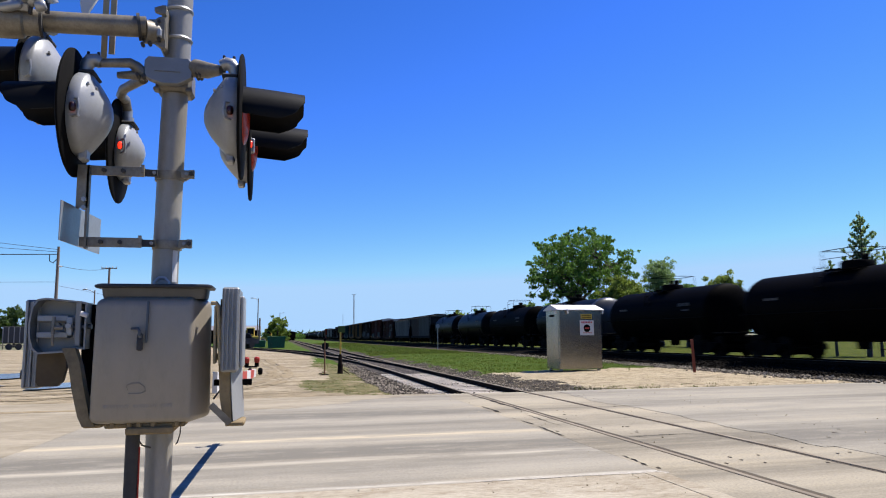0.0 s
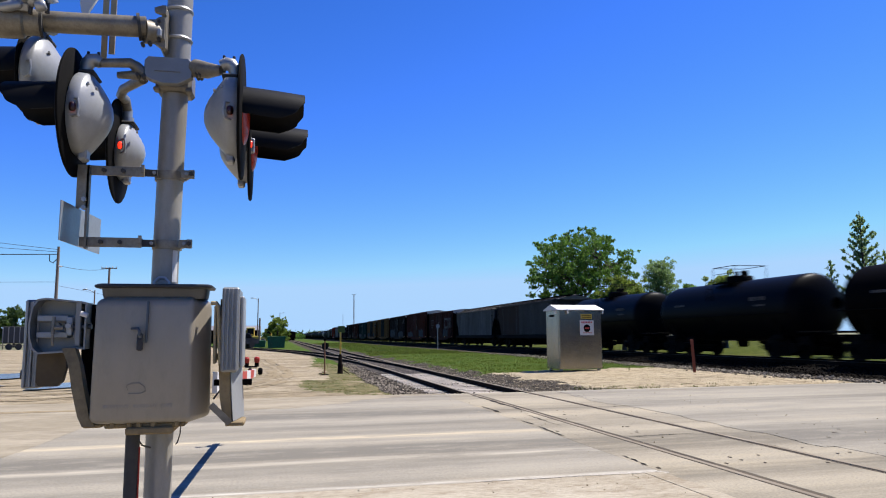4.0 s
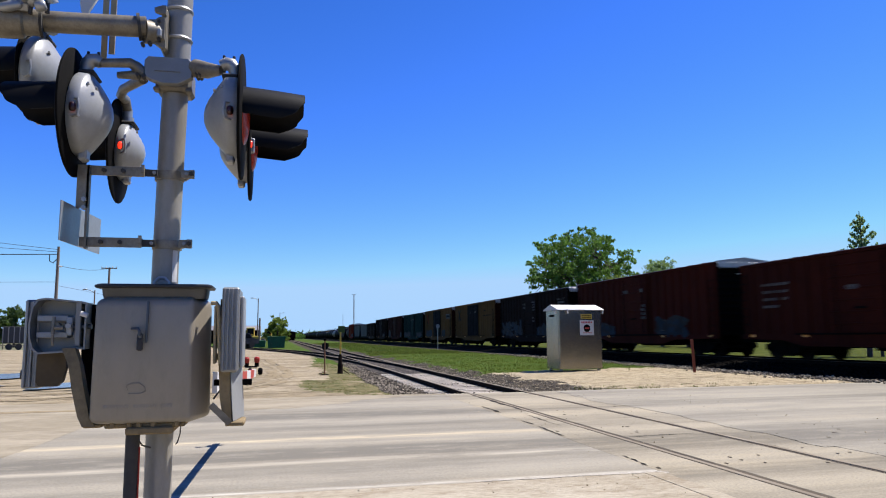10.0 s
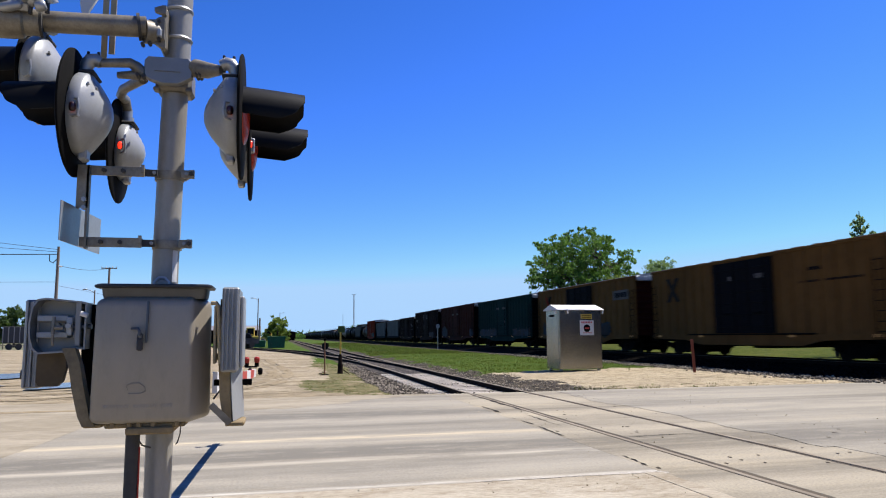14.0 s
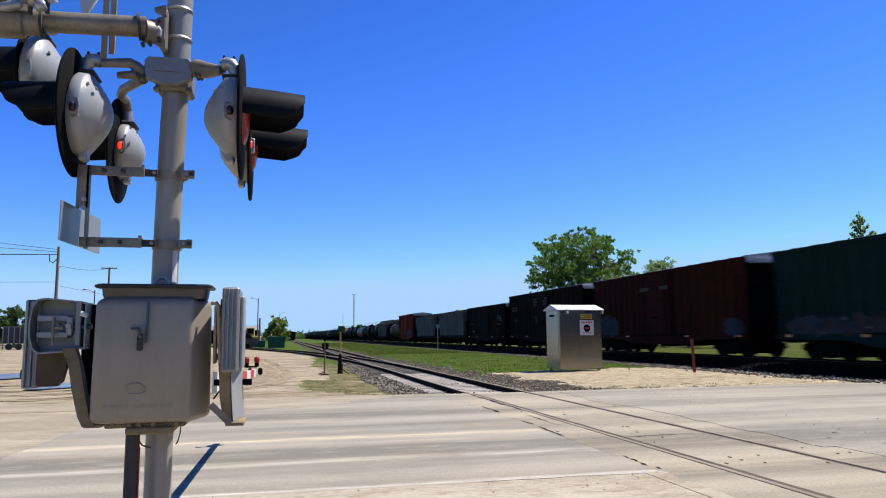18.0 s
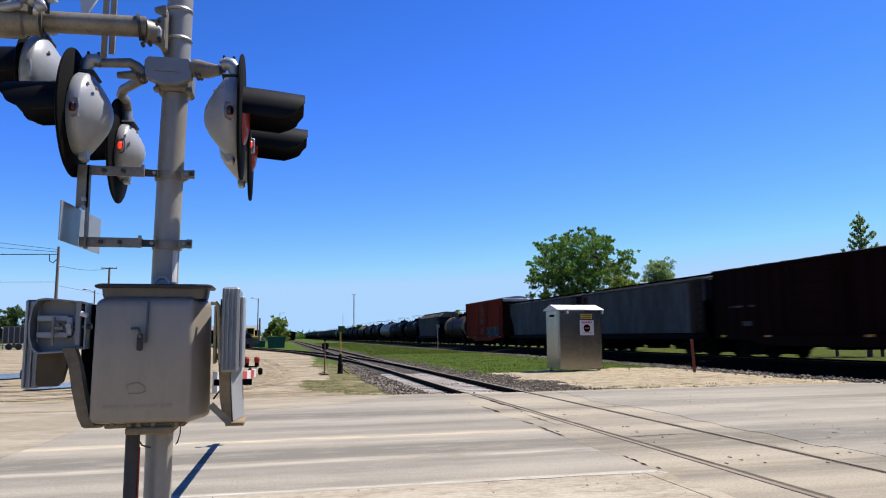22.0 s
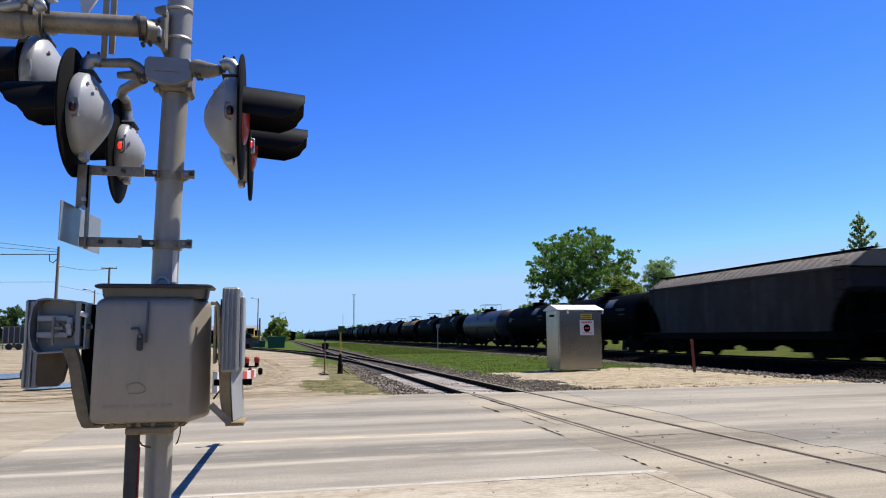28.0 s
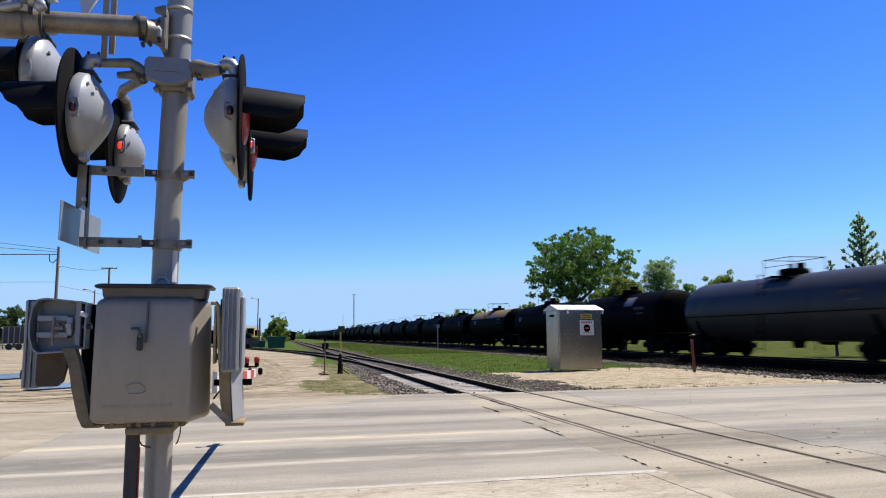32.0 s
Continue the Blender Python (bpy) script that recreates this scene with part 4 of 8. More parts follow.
def tank_car(front, rear, paint, label, r=1.40, zc=2.12, band=None, placard=False, head=""):
    half = (rear - front) / 2 - 0.15
    key = (round(half, 1), paint, r, band, placard, head)
    if key in TANK_CACHE:
        root = copy_thing(TANK_CACHE[key], pose(MAIN_X, (front + rear) / 2, MAIN_Z))
        CARS.append((root, (front + rear) / 2))
        return root
    root = car_root("tank_car", front, rear, label)
    TANK_CACHE[key] = root
    half = round(half, 1)
    h = half - 0.75
    prof = [(r * math.sin(a), -h - 0.0 + 0.55 * (1 - math.cos(a))) for a in [math.pi / 2 * i / 7 for i in range(8)]]
    prof += [(r, -h + 0.7), (r, -1.5), (r, 1.5), (r, h - 0.7)]
    prof += [(a, -b) for a, b in prof[:8][::-1]]
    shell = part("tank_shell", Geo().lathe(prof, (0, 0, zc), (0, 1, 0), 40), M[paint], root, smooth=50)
    if band == "car_yellow_top":
        arc = [radians(-64 + 128 * i / 20) for i in range(21)]
        g = Geo().loft([[((r + 0.006) * math.sin(a), y, zc + (r + 0.006) * math.cos(a)) for a in arc] for y in (-h + 0.56, -0.9, 0.9, h - 0.56)], caps=False, closed=False)
        part("painted_top", g, M["car_yellow"], shell, "faded yellow upper barrel", smooth=50)
    elif band:
        for y0, y1 in ((-h + 0.45, -h + 1.6), (h - 1.6, h - 0.45)):
            part("paint_band", Geo().lathe([(r + 0.004, y0), (r + 0.008, y0 + 0.02), (r + 0.008, y1 - 0.02), (r + 0.004, y1)], (0, 0, zc), (0, 1, 0), 40), M[band], shell, smooth=50)
    # dome, valves and the railed platform
    g = Geo()
    g.lathe([(0.62, -0.15), (0.62, 0.22), (0.58, 0.30), (0.40, 0.33), (0.02, 0.34)], (0, 0, zc + r - 0.06), (0, 0, 1), 20)
    g.box(-0.14, 0.14, -0.52, -0.28, zc + r + 0.2, zc + r + 0.48, 0.03)
    g.cyl((0.1, 0.3, zc + r + 0.2), (0.1, 0.3, zc + r + 0.5), 0.08, n=10)
    part("dome", g, M["steel_black"], root)
    zp = zc + r + 0.02
    g = Geo()
    for s in (-1, 1):
        x0, x1 = sorted((s * 0.60, s * 0.86))
        g.box(x0, x1, -0.86, 0.86, zp - 0.12, zp - 0.08)
        for y in (-0.75, 0, 0.75):
            g.tube([(s * 0.82, y, zp - 0.1), (s * 0.80, y, zp - 0.45)], 0.03, 6)
    for s in (-1, 1):
        y0, y1 = sorted((s * 0.62, s * 0.86))
        g.box(-0.60, 0.60, y0, y1, zp - 0.05, zp - 0.01)
    part("platform", g, M["steel_black"], root)
    g = Geo()
    g.tube([(-0.84, -0.84, zp + 0.66), (0.84, -0.84, zp + 0.66), (0.84, 0.84, zp + 0.66), (-0.84, 0.84, zp + 0.66), (-0.84, -0.84, zp + 0.66)], 0.015, 6)
    g.tube([(-0.84, -0.84, zp + 0.34), (-0.84, 0.84, zp + 0.34)], 0.012, 6)
    for x in (-0.84, 0.84):
        for y in (-0.84, 0.84):
            g.tube([(x, y, zp - 0.1), (x, y, zp + 0.66)], 0.014, 6)
    part("railing", g, M["steel_black"], root)
    if placard:
        # pale notice on the upper barrel ahead of the platform, and a smaller one behind
        for y0, y1, a0, a1 in ((-2.3, -1.25, 38, 66), (3.6, 4.2, 72, 86)):
            arc = [radians(a0 + (a1 - a0) * i / 8) for i in range(9)]
            g = Geo().loft([[(-(r + 0.008) * math.sin(a), y, zc + (r + 0.008) * math.cos(a)) for a in arc] for y in (y0, y1)], caps=False, closed=False)
            part("placard", g, M["placard"], shell, "faded white notice on the barrel", smooth=50)
    if head:
        part("painted_head", Geo().lathe([(q + 0.007, d - 0.006) for q, d in prof[:9]] + [(r + 0.002, prof[8][1])], (0, 0, zc), (0, 1, 0), 40), M[head], shell, "glossy pale tank head", smooth=50)
    for s in (-1, 1):
        l = part("ladder", LADDER_TALL, None, root)
        l.matrix_basis = pose(s * 1.46, 0.55, 0.3, 0, -s * 4, 0)
    # handrail round the barrel, sills and saddles
    g = Geo()
    for s in (-1, 1):
        g.tube([(s * (r + 0.09), -h + 0.3, zc - 0.25), (s * (r + 0.09), h - 0.3, zc - 0.25)], 0.018, 6)
        for k in range(7):
            y = -h + 0.4 + (2 * h - 0.8) * k / 6
            g.tube([(s * (r - 0.02), y, zc - 0.25), (s * (r + 0.09), y, zc - 0.25)], 0.014, 6)
    part("handrail", g, M["steel_black"], root)
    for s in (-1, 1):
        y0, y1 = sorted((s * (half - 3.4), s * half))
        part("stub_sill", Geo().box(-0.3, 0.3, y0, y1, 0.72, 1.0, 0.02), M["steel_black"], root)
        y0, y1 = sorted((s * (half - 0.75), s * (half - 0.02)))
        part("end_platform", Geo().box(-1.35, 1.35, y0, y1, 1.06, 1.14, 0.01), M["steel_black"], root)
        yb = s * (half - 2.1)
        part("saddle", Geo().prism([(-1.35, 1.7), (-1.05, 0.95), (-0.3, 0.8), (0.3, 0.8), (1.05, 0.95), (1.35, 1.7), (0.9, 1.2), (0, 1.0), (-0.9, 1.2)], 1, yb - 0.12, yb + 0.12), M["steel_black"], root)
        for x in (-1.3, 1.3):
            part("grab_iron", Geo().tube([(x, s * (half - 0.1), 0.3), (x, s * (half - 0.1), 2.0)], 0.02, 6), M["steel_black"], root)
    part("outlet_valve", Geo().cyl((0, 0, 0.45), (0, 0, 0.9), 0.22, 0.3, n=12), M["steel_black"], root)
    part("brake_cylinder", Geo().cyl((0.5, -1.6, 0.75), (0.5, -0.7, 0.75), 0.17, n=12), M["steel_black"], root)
    # stencilled marks that cannot be read, as bars
    g = Geo()
    for y, z, w, hh in ((-half + 2.6, zc + 0.35, 1.1, 0.16), (-half + 2.6, zc + 0.1, 0.7, 0.08), (half - 3.4, zc + 0.3, 0.9, 0.10)):
        for k in range(3):
            zz = z - k * 0.001
            xx = -(math.sqrt(max(0.01, r * r - (zz - zc) ** 2)) + 0.012)
            g.box(xx, xx + 0.02, y + k * w / 3, y + (k + 0.7) * w / 3, zz, zz + hh)
    tagged(part("stencil", g, M["mark"], root, "faded white stencilled bars"), kind="stuff")
    running_gear(root, half + 0.02, 2.05)
    return root


def hopper_car(front, rear, paint, label, patch=None, eave=3.53, ridge=3.90, rust=None):
    """patch: the stretch of the side, along the train, that was repainted."""
    root = car_root("hopper_car", front, rear, label)
    mid = (front + rear) / 2
    half = (rear - front) / 2 - 0.15
    a, w = half - 0.25, 1.5
    ze, zt, zb = eave, ridge, 1.02
    # body: long top, ends that slope in under the roof
    g = Geo()
    g.prism([(-a + 0.3, 2.75), (-a + 0.3, ze), (a - 0.3, ze), (a - 0.3, 2.75), (a - 1.9, zb + 0.12), (-a + 1.9, zb + 0.12)], 0, -w + 0.05, w - 0.05)
    part("hopper_body", g, M["hop_end"], root, "grey hopper ends with their shade put into the paint")
    for s in (-1, 1):
        g = Geo()
        x0, x1 = sorted((s * (w - 0.06), s * w))
        arch = [(a, 2.72), (a - 0.30, 2.52), (a - 0.66, 2.15), (a - 0.92, 1.75), (a - 1.03, 1.42), (a - 1.06, zb + 0.10)]
        g.prism([(-y, z) for y, z in reversed(arch)] + [(-a, ze), (a, ze)] + arch, 0, x0, x1)
        part("side_sheet", g, M[paint], root)
        for k in range(4):
            y = -a + 1.8 + (2 * a - 3.6) * k / 3
            seam = part("side_seam", HOPPER_SEAM, None, root)
            seam.location = (s * (w + 0.004), y, zb)
        xa, xb = sorted((s * (w - 0.04), s * (w + 0.07)))
        part("top_chord", Geo().box(xa, xb, -a, a, ze - 0.06, ze + 0.05, 0.015), M[paint], root)
        part("side_sill", Geo().box(xa, xb, -half + 0.1, half - 0.1, zb - 0.22, zb + 0.07, 0.02), M["steel_black"], root, "dark side sill below the side sheet")
        if patch and s < 0:
            y0, y1 = patch[0] - mid, patch[1] - mid
            part("paint_patch", Geo().prism([(y0, zb + 0.12), (y0, ze - 0.07), (min(y1, a - 0.05), ze - 0.07), (min(y1, a - 0.05), 2.75), (min(y1, a - 0.6), 2.3), (min(y1, a - 1.1), zb + 0.12)], 0, -w - 0.007, -w - 0.002), M["hop_rust"], root, "rust-brown repainted panel")
    if rust:
        part("rust_patch", Geo().box(-w - 0.006, -w - 0.001, rust[0] - mid, rust[1] - mid, rust[2], rust[3]), M["orange_rust"], root, "square orange rust patch")
    # roof, hatches and running board
    g = Geo()
    g.prism([(-w, ze + 0.03), (-0.72, zt - 0.01), (-0.3, zt + 0.03), (0.3, zt + 0.03), (0.72, zt - 0.01), (w, ze + 0.03)], 1, -a, a)
    roof = part("roof", g, M["hop_roof"], root)
    for k in range(31):
        y = -a + 0.3 + (2 * a - 0.6) * k / 30
        g = Geo().prism([(-w, ze + 0.035), (-w, ze + 0.055), (-0.72, zt + 0.02), (-0.3, zt + 0.06), (0.3, zt + 0.06), (0.72, zt + 0.02), (w, ze + 0.055), (w, ze + 0.035)], 1, y - 0.035, y + 0.035)
        part("roof_rib", g, M["roof_rib"], roof)
    g = Geo()
    g.box(-0.3, 0.3, -a + 0.3, a - 0.3, zt + 0.04, zt + 0.13, 0.03)
    part("hatch_cover", g, M["hop_grey"], roof)
    g = Geo()
    for s in (-1, 1):
        x0, x1 = sorted((s * 0.34, s * 0.66))
        g.box(x0, x1, -half, half, zt + 0.09, zt + 0.12)
        for k in range(10):
            y = -a + 0.2 + (2 * a - 0.4) * k / 9
            g.box(x0, x1, y - 0.02, y + 0.02, zt - 0.05, zt + 0.10)
    part("running_board", g, M["steel_black"], root)
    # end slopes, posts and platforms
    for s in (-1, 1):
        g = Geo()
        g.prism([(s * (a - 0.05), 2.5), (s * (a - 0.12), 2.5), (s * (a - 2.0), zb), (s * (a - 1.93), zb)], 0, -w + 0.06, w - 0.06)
        # shade under the hopper end is painted into this near-black sheet
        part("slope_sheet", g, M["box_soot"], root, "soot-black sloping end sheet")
        g = Geo()
        for x in (-w + 0.05, -0.5, 0.5, w - 0.05):
            g.box(x - 0.05, x + 0.05, s * (a - 0.08) - 0.05, s * (a - 0.08) + 0.05, zb - 0.1, 2.6)
        y0, y1 = sorted((s * (half - 1.9), s * (half - 0.02)))
        g.box(-w, w, y0, y1, zb - 0.2, zb - 0.1, 0.01)
        g.box(-0.3, 0.3, y0, y1, 0.72, 0.98, 0.02)
        g.tube([(-0.9, s * (a - 0.1), zb), (0.9, s * (a - 1.5), 2.2)], 0.03, 6)
        part("end_frame", g, M["steel_black"], root)
        part("end_machinery", Geo().prism([(s * (a - 1.85), zb - 0.1), (s * (a - 0.45), zb - 0.1), (s * (a - 0.5), 1.75), (s * (a - 0.95), 1.8)], 0, -1.15, 1.15), M["steel_black"], root)
        for x in (-w + 0.0, w - 0.0):
            l = part("ladder", LADDER_BOX, None, root)
            l.matrix_basis = pose(x + (0.1 if x > 0 else -0.1), s * (a - 0.35), 0.75)
    # four discharge bays
    bays = 3 if half < 8 else 4
    for k in range(bays):
        y = (k - (bays - 1) / 2) * (2 * a - 5.2) / bays
        hw = (2 * a - 5.2) / bays / 2 + 0.1
        g = Geo()
        g.loft([[(-1.45, y - hw, zb + 0.1), (1.45, y - hw, zb + 0.1), (1.45, y + hw, zb + 0.1), (-1.45, y + hw, zb + 0.1)], [(-0.55, y - 0.3, 0.42), (0.55, y - 0.3, 0.42), (0.55, y + 0.3, 0.42), (-0.55, y + 0.3, 0.42)], [(-0.55, y - 0.3, 0.28), (0.55, y - 0.3, 0.28), (0.55, y + 0.3, 0.28), (-0.55, y + 0.3, 0.28)]])
        part("discharge_bay", g, M["steel_black"], root)
    running_gear(root, half + 0.02, 1.95)
    return root


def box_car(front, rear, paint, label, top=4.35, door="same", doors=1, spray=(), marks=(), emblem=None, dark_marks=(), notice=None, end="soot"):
    """marks, spray and emblem give their places along the train, as front and rear do."""
    root = car_root("box_car", front, rear, label)
    half, mid = (rear - front) / 2, (front + rear) / 2
    w = 1.5
    z0 = 1.0
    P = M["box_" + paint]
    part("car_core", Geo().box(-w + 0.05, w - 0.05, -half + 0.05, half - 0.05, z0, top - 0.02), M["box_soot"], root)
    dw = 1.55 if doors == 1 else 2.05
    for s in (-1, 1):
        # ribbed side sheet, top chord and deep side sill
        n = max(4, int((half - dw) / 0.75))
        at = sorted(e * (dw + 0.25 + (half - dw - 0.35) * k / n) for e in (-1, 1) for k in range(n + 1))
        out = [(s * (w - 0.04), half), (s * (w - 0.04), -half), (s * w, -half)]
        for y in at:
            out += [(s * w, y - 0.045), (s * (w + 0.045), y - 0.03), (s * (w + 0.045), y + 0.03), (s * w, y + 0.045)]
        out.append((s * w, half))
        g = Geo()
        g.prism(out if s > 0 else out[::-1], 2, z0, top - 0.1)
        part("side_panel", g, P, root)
        xa, xb = sorted((s * (w - 0.02), s * (w + 0.06)))
        part("top_chord", Geo().box(xa, xb, -half, half, top - 0.12, top + 0.01, 0.015), P, root)
        g = Geo()
        g.prism([(-half, z0 + 0.03), (half, z0 + 0.03), (half, z0 - 0.16), (dw + 2.6, z0 - 0.22), (dw + 1.4, z0 - 0.44), (-dw - 1.4, z0 - 0.44), (-dw - 2.6, z0 - 0.22), (-half, z0 - 0.16)], 0, xa, xb)
        part("side_sill", g, P, root)
        # sliding door with its frame, rods and track
        D = P if door == "same" else M["box_" + door]
        leaves = [(-dw, dw)] if doors == 1 else [(-dw, -0.02), (0.02, dw)]
        for y0, y1 in leaves:
            out = [(s * (w + 0.03), top - 0.16), (s * (w + 0.03), z0 + 0.08), (s * (w + 0.09), z0 + 0.08)]
            for k in range(6):
                z = z0 + 0.35 + (top - z0 - 0.9) * k / 5
                out += [(s * (w + 0.09), z), (s * (w + 0.115), z + 0.012), (s * (w + 0.115), z + 0.058), (s * (w + 0.09), z + 0.07)]
            out.append((s * (w + 0.09), top - 0.16))
            d = part("door", Geo().prism(out, 1, y0, y1), D, root)
            for y in (y0 + 0.45, y1 - 0.45):
                part("locking_rod", Geo().tube([(s * (w + 0.13), y, z0 + 0.1), (s * (w + 0.13), y, top - 0.2)], 0.02, 6), M["steel_black"], d)
            part("door_handle", Geo().box(*sorted((s * (w + 0.11), s * (w + 0.16))), (y0 + y1) / 2 - 0.25, (y0 + y1) / 2 + 0.25, z0 + 0.9, z0 + 0.98, 0.01), M["steel_black"], d)
        g = Geo()
        g.box(*sorted((s * w, s * (w + 0.13))), -dw * 2 - 0.2, dw * 2 + 0.2, z0 + 0.0, z0 + 0.06, 0.01)
        part("door_track", g, M["steel_black"], root)
        for e in (-1, 1):
            l = part("ladder", LADDER_BOX, None, root)
            l.matrix_basis = pose(s * (w + 0.10), e * (half - 0.38), 0.62)
    # roof with raised seams
    g = Geo()
    g.prism([(-w - 0.03, top - 0.02), (-w - 0.03, top + 0.015), (0, top + 0.19), (w + 0.03, top + 0.015), (w + 0.03, top - 0.02)], 1, -half, half)
    roof = part("roof", g, M["car_roof"], root)
    n = int(half * 2 / 1.1)
    for k in range(n + 1):
        y = -half + 0.04 + (2 * half - 0.08) * k / n
        part("roof_seam", ROOF_SEAM, None, roof).location = (0, y, top)
    # ends: corrugated, with a bright galvanised cross walk at the top
    for s in (-1, 1):
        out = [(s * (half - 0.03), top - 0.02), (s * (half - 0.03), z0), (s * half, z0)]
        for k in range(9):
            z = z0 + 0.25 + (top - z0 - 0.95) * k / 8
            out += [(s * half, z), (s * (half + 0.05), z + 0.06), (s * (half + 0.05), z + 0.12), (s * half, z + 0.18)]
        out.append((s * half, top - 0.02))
        # end paint darker than the sides: shade painted in, not another finish
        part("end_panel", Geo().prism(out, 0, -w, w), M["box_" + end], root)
        g = Geo()
        ya, yb = sorted((s * (half + 0.02), s * (half + 0.36)))
        g.box(-w + 0.1, w - 0.1, ya, yb, top - 0.30, top - 0.27)
        part("end_step", g, M["galv"], root, "galvanised end step")
        yc, yd = sorted((s * (half + 0.008), s * (half + 0.06)))
        g = Geo().box(-w + 0.05, w - 0.05, yc, yd, top - 0.24, top - 0.02, 0.005)
        part("end_walkway", g, M["galv"], root, "bright galvanised end walkway")
        ya, yb = sorted((s * (half - 2.2), s * (half + 0.05)))
        part("draft_sill", Geo().box(-0.3, 0.3, ya, yb, 0.70, 1.0, 0.02), M["steel_black"], root)
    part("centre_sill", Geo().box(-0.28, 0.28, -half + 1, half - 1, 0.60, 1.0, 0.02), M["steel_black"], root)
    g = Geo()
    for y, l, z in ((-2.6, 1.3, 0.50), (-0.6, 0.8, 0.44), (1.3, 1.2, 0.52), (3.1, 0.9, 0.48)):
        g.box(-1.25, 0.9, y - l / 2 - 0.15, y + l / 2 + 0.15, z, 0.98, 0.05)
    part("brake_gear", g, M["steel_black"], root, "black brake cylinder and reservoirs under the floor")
    # painted marks on the side that faces the road
    xs_ = -w - 0.05
    for bars, paint_, nm in ((marks, "mark", "faded white stencilled bars"), (dark_marks, "box_navy", "faded dark stencilled bars")):
        if not bars:
            continue
        g = Geo()
        for y, z, ww, hh in bars:
            y -= mid
            x = -w - 0.14 if abs(y + ww / 2) < dw + 0.2 else xs_
            rows = max(1, int(hh / 0.19))
            q = random.Random(int(y * 100 + z * 10))
            for j in range(rows):
                yy = y
                while yy < y + ww - 0.08:
                    bw = q.uniform(0.06, 0.22)
                    if q.random() < 0.8:
                        g.box(x - 0.006, x, yy, min(yy + bw, y + ww), z + j * hh / rows, z + (j + 0.66) * hh / rows)
                    yy += bw + q.uniform(0.03, 0.10)
        tagged(part("stencil", g, M[paint_], root, nm), kind="stuff")
    if notice:
        y0, y1, z1, z2 = notice
        n_ = part("notice", Geo().box(xs_ - 0.012, xs_, y0 - mid, y1 - mid, z1, z2, 0.003), M["mark"], root, "faded white rectangular notice")
        g = Geo()
        for k in range(7):
            yy = y0 - mid + 0.18 + k * (y1 - y0 - 0.36) / 7
            g.box(xs_ - 0.016, xs_ - 0.011, yy, yy + 0.17, z1 + 0.14, z2 - 0.14)
        part("text_bar", g, M["box_navy"], n_, "row of dark bars", smooth=0)
    for i, (y0, y1, z1, z2, m) in enumerate(spray):
        # sprayed paint: many ragged overlapping blots, darker and lighter
        q = random.Random(int(front * 10) + i)
        y0, y1 = y0 - mid, y1 - mid
        for j, shade in enumerate((m, "mark", "grey_spray" if m == "blue_spray" else "blue_spray")):
            g = Geo()
            for k in range((60, 9, 30)[j]):
                cy, cz = q.uniform(y0, y1), z1 + (z2 - z1) * q.random() ** 1.2
                a, c = q.uniform(0.14, 0.48) * (1, 0.4, 0.7)[j], q.uniform(0.10, 0.34) * (1, 0.5, 0.8)[j]
                pts = []
                for n in range(11):
                    t = math.tau * n / 11
                    f = q.uniform(0.55, 1.1)
                    pts.append((xs_ - 0.004 - 0.003 * j - 0.00009 * k, cy + a * f * math.cos(t), cz + c * f * math.sin(t)))
                g.add(pts, [tuple(range(11))[::-1]])
            tagged(part("spray_paint", g, M[shade], root, "ragged blots of sprayed paint along the sill", smooth=0), kind="stuff")
    if emblem and emblem[0] == "white":
        # large faded white emblem, drawn as plain shapes
        y, z, h = emblem[1] - mid, emblem[2], 1.25
        X0, X1 = xs_ - 0.008, xs_ - 0.002
        for y0, y1, z1, z2 in ((1.85, 3.40, h - 0.24, h), (1.85, 3.40, 0.0, 0.24), (3.14, 3.40, 0.25, h - 0.25), (1.85, 2.10, 0.25, 0.42), (1.85, 2.10, h - 0.42, h - 0.25), (1.30, 1.56, 0.0, h), (0.65, 0.91, 0.0, h), (0.0, 0.26, 0.0, h)):
            part("emblem_bar", Geo().box(X0, X1, y + y0, y + y1, z + z1, z + z2), M["mark"], root, "bar of a large faded white emblem")
    if emblem and emblem[0] in ("red", "slate"):
        y, z = emblem[1] - mid, emblem[2]
        for k, (e, m) in enumerate(((1, "box_red" if emblem[0] == "red" else "box_smoke"), (-1, "box_navy" if emblem[0] == "red" else "box_smoke"))):
            out = [(y - 0.62 * e, z - 0.60), (y - 0.27 * e, z - 0.60), (y + 0.62 * e, z + 0.60), (y + 0.27 * e, z + 0.60)]
            part("emblem", Geo().prism(out if e > 0 else out[::-1], 0, xs_ - 0.008 - 0.005 * (1 - k), xs_ - 0.002 - 0.005 * (1 - k)), M[m], root, "slanting bar of a faded emblem")
    g = Geo()
    for y in (-half + 0.5, -half * 0.4, half * 0.4, half - 0.9):
        g.box(-w - 0.068, -w - 0.06, y, y + 0.3, z0 - 0.09, z0 + 0.01)
    tagged(part("reflector", g, M["orange_mark"], root, "small orange reflector strips"), kind="stuff")
    running_gear(root, half + 0.5, 2.6)
    return root


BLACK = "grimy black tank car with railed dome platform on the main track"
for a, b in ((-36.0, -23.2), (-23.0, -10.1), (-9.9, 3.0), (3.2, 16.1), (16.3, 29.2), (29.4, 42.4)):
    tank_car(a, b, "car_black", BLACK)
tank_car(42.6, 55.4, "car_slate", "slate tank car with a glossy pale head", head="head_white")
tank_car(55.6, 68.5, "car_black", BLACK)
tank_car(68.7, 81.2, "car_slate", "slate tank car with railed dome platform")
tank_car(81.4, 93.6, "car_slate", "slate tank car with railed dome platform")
hopper_car(93.9, 109.5, "hop_dark", "grey covered hopper car with a rust-brown panel", patch=(102.9, 109.3), eave=3.64)
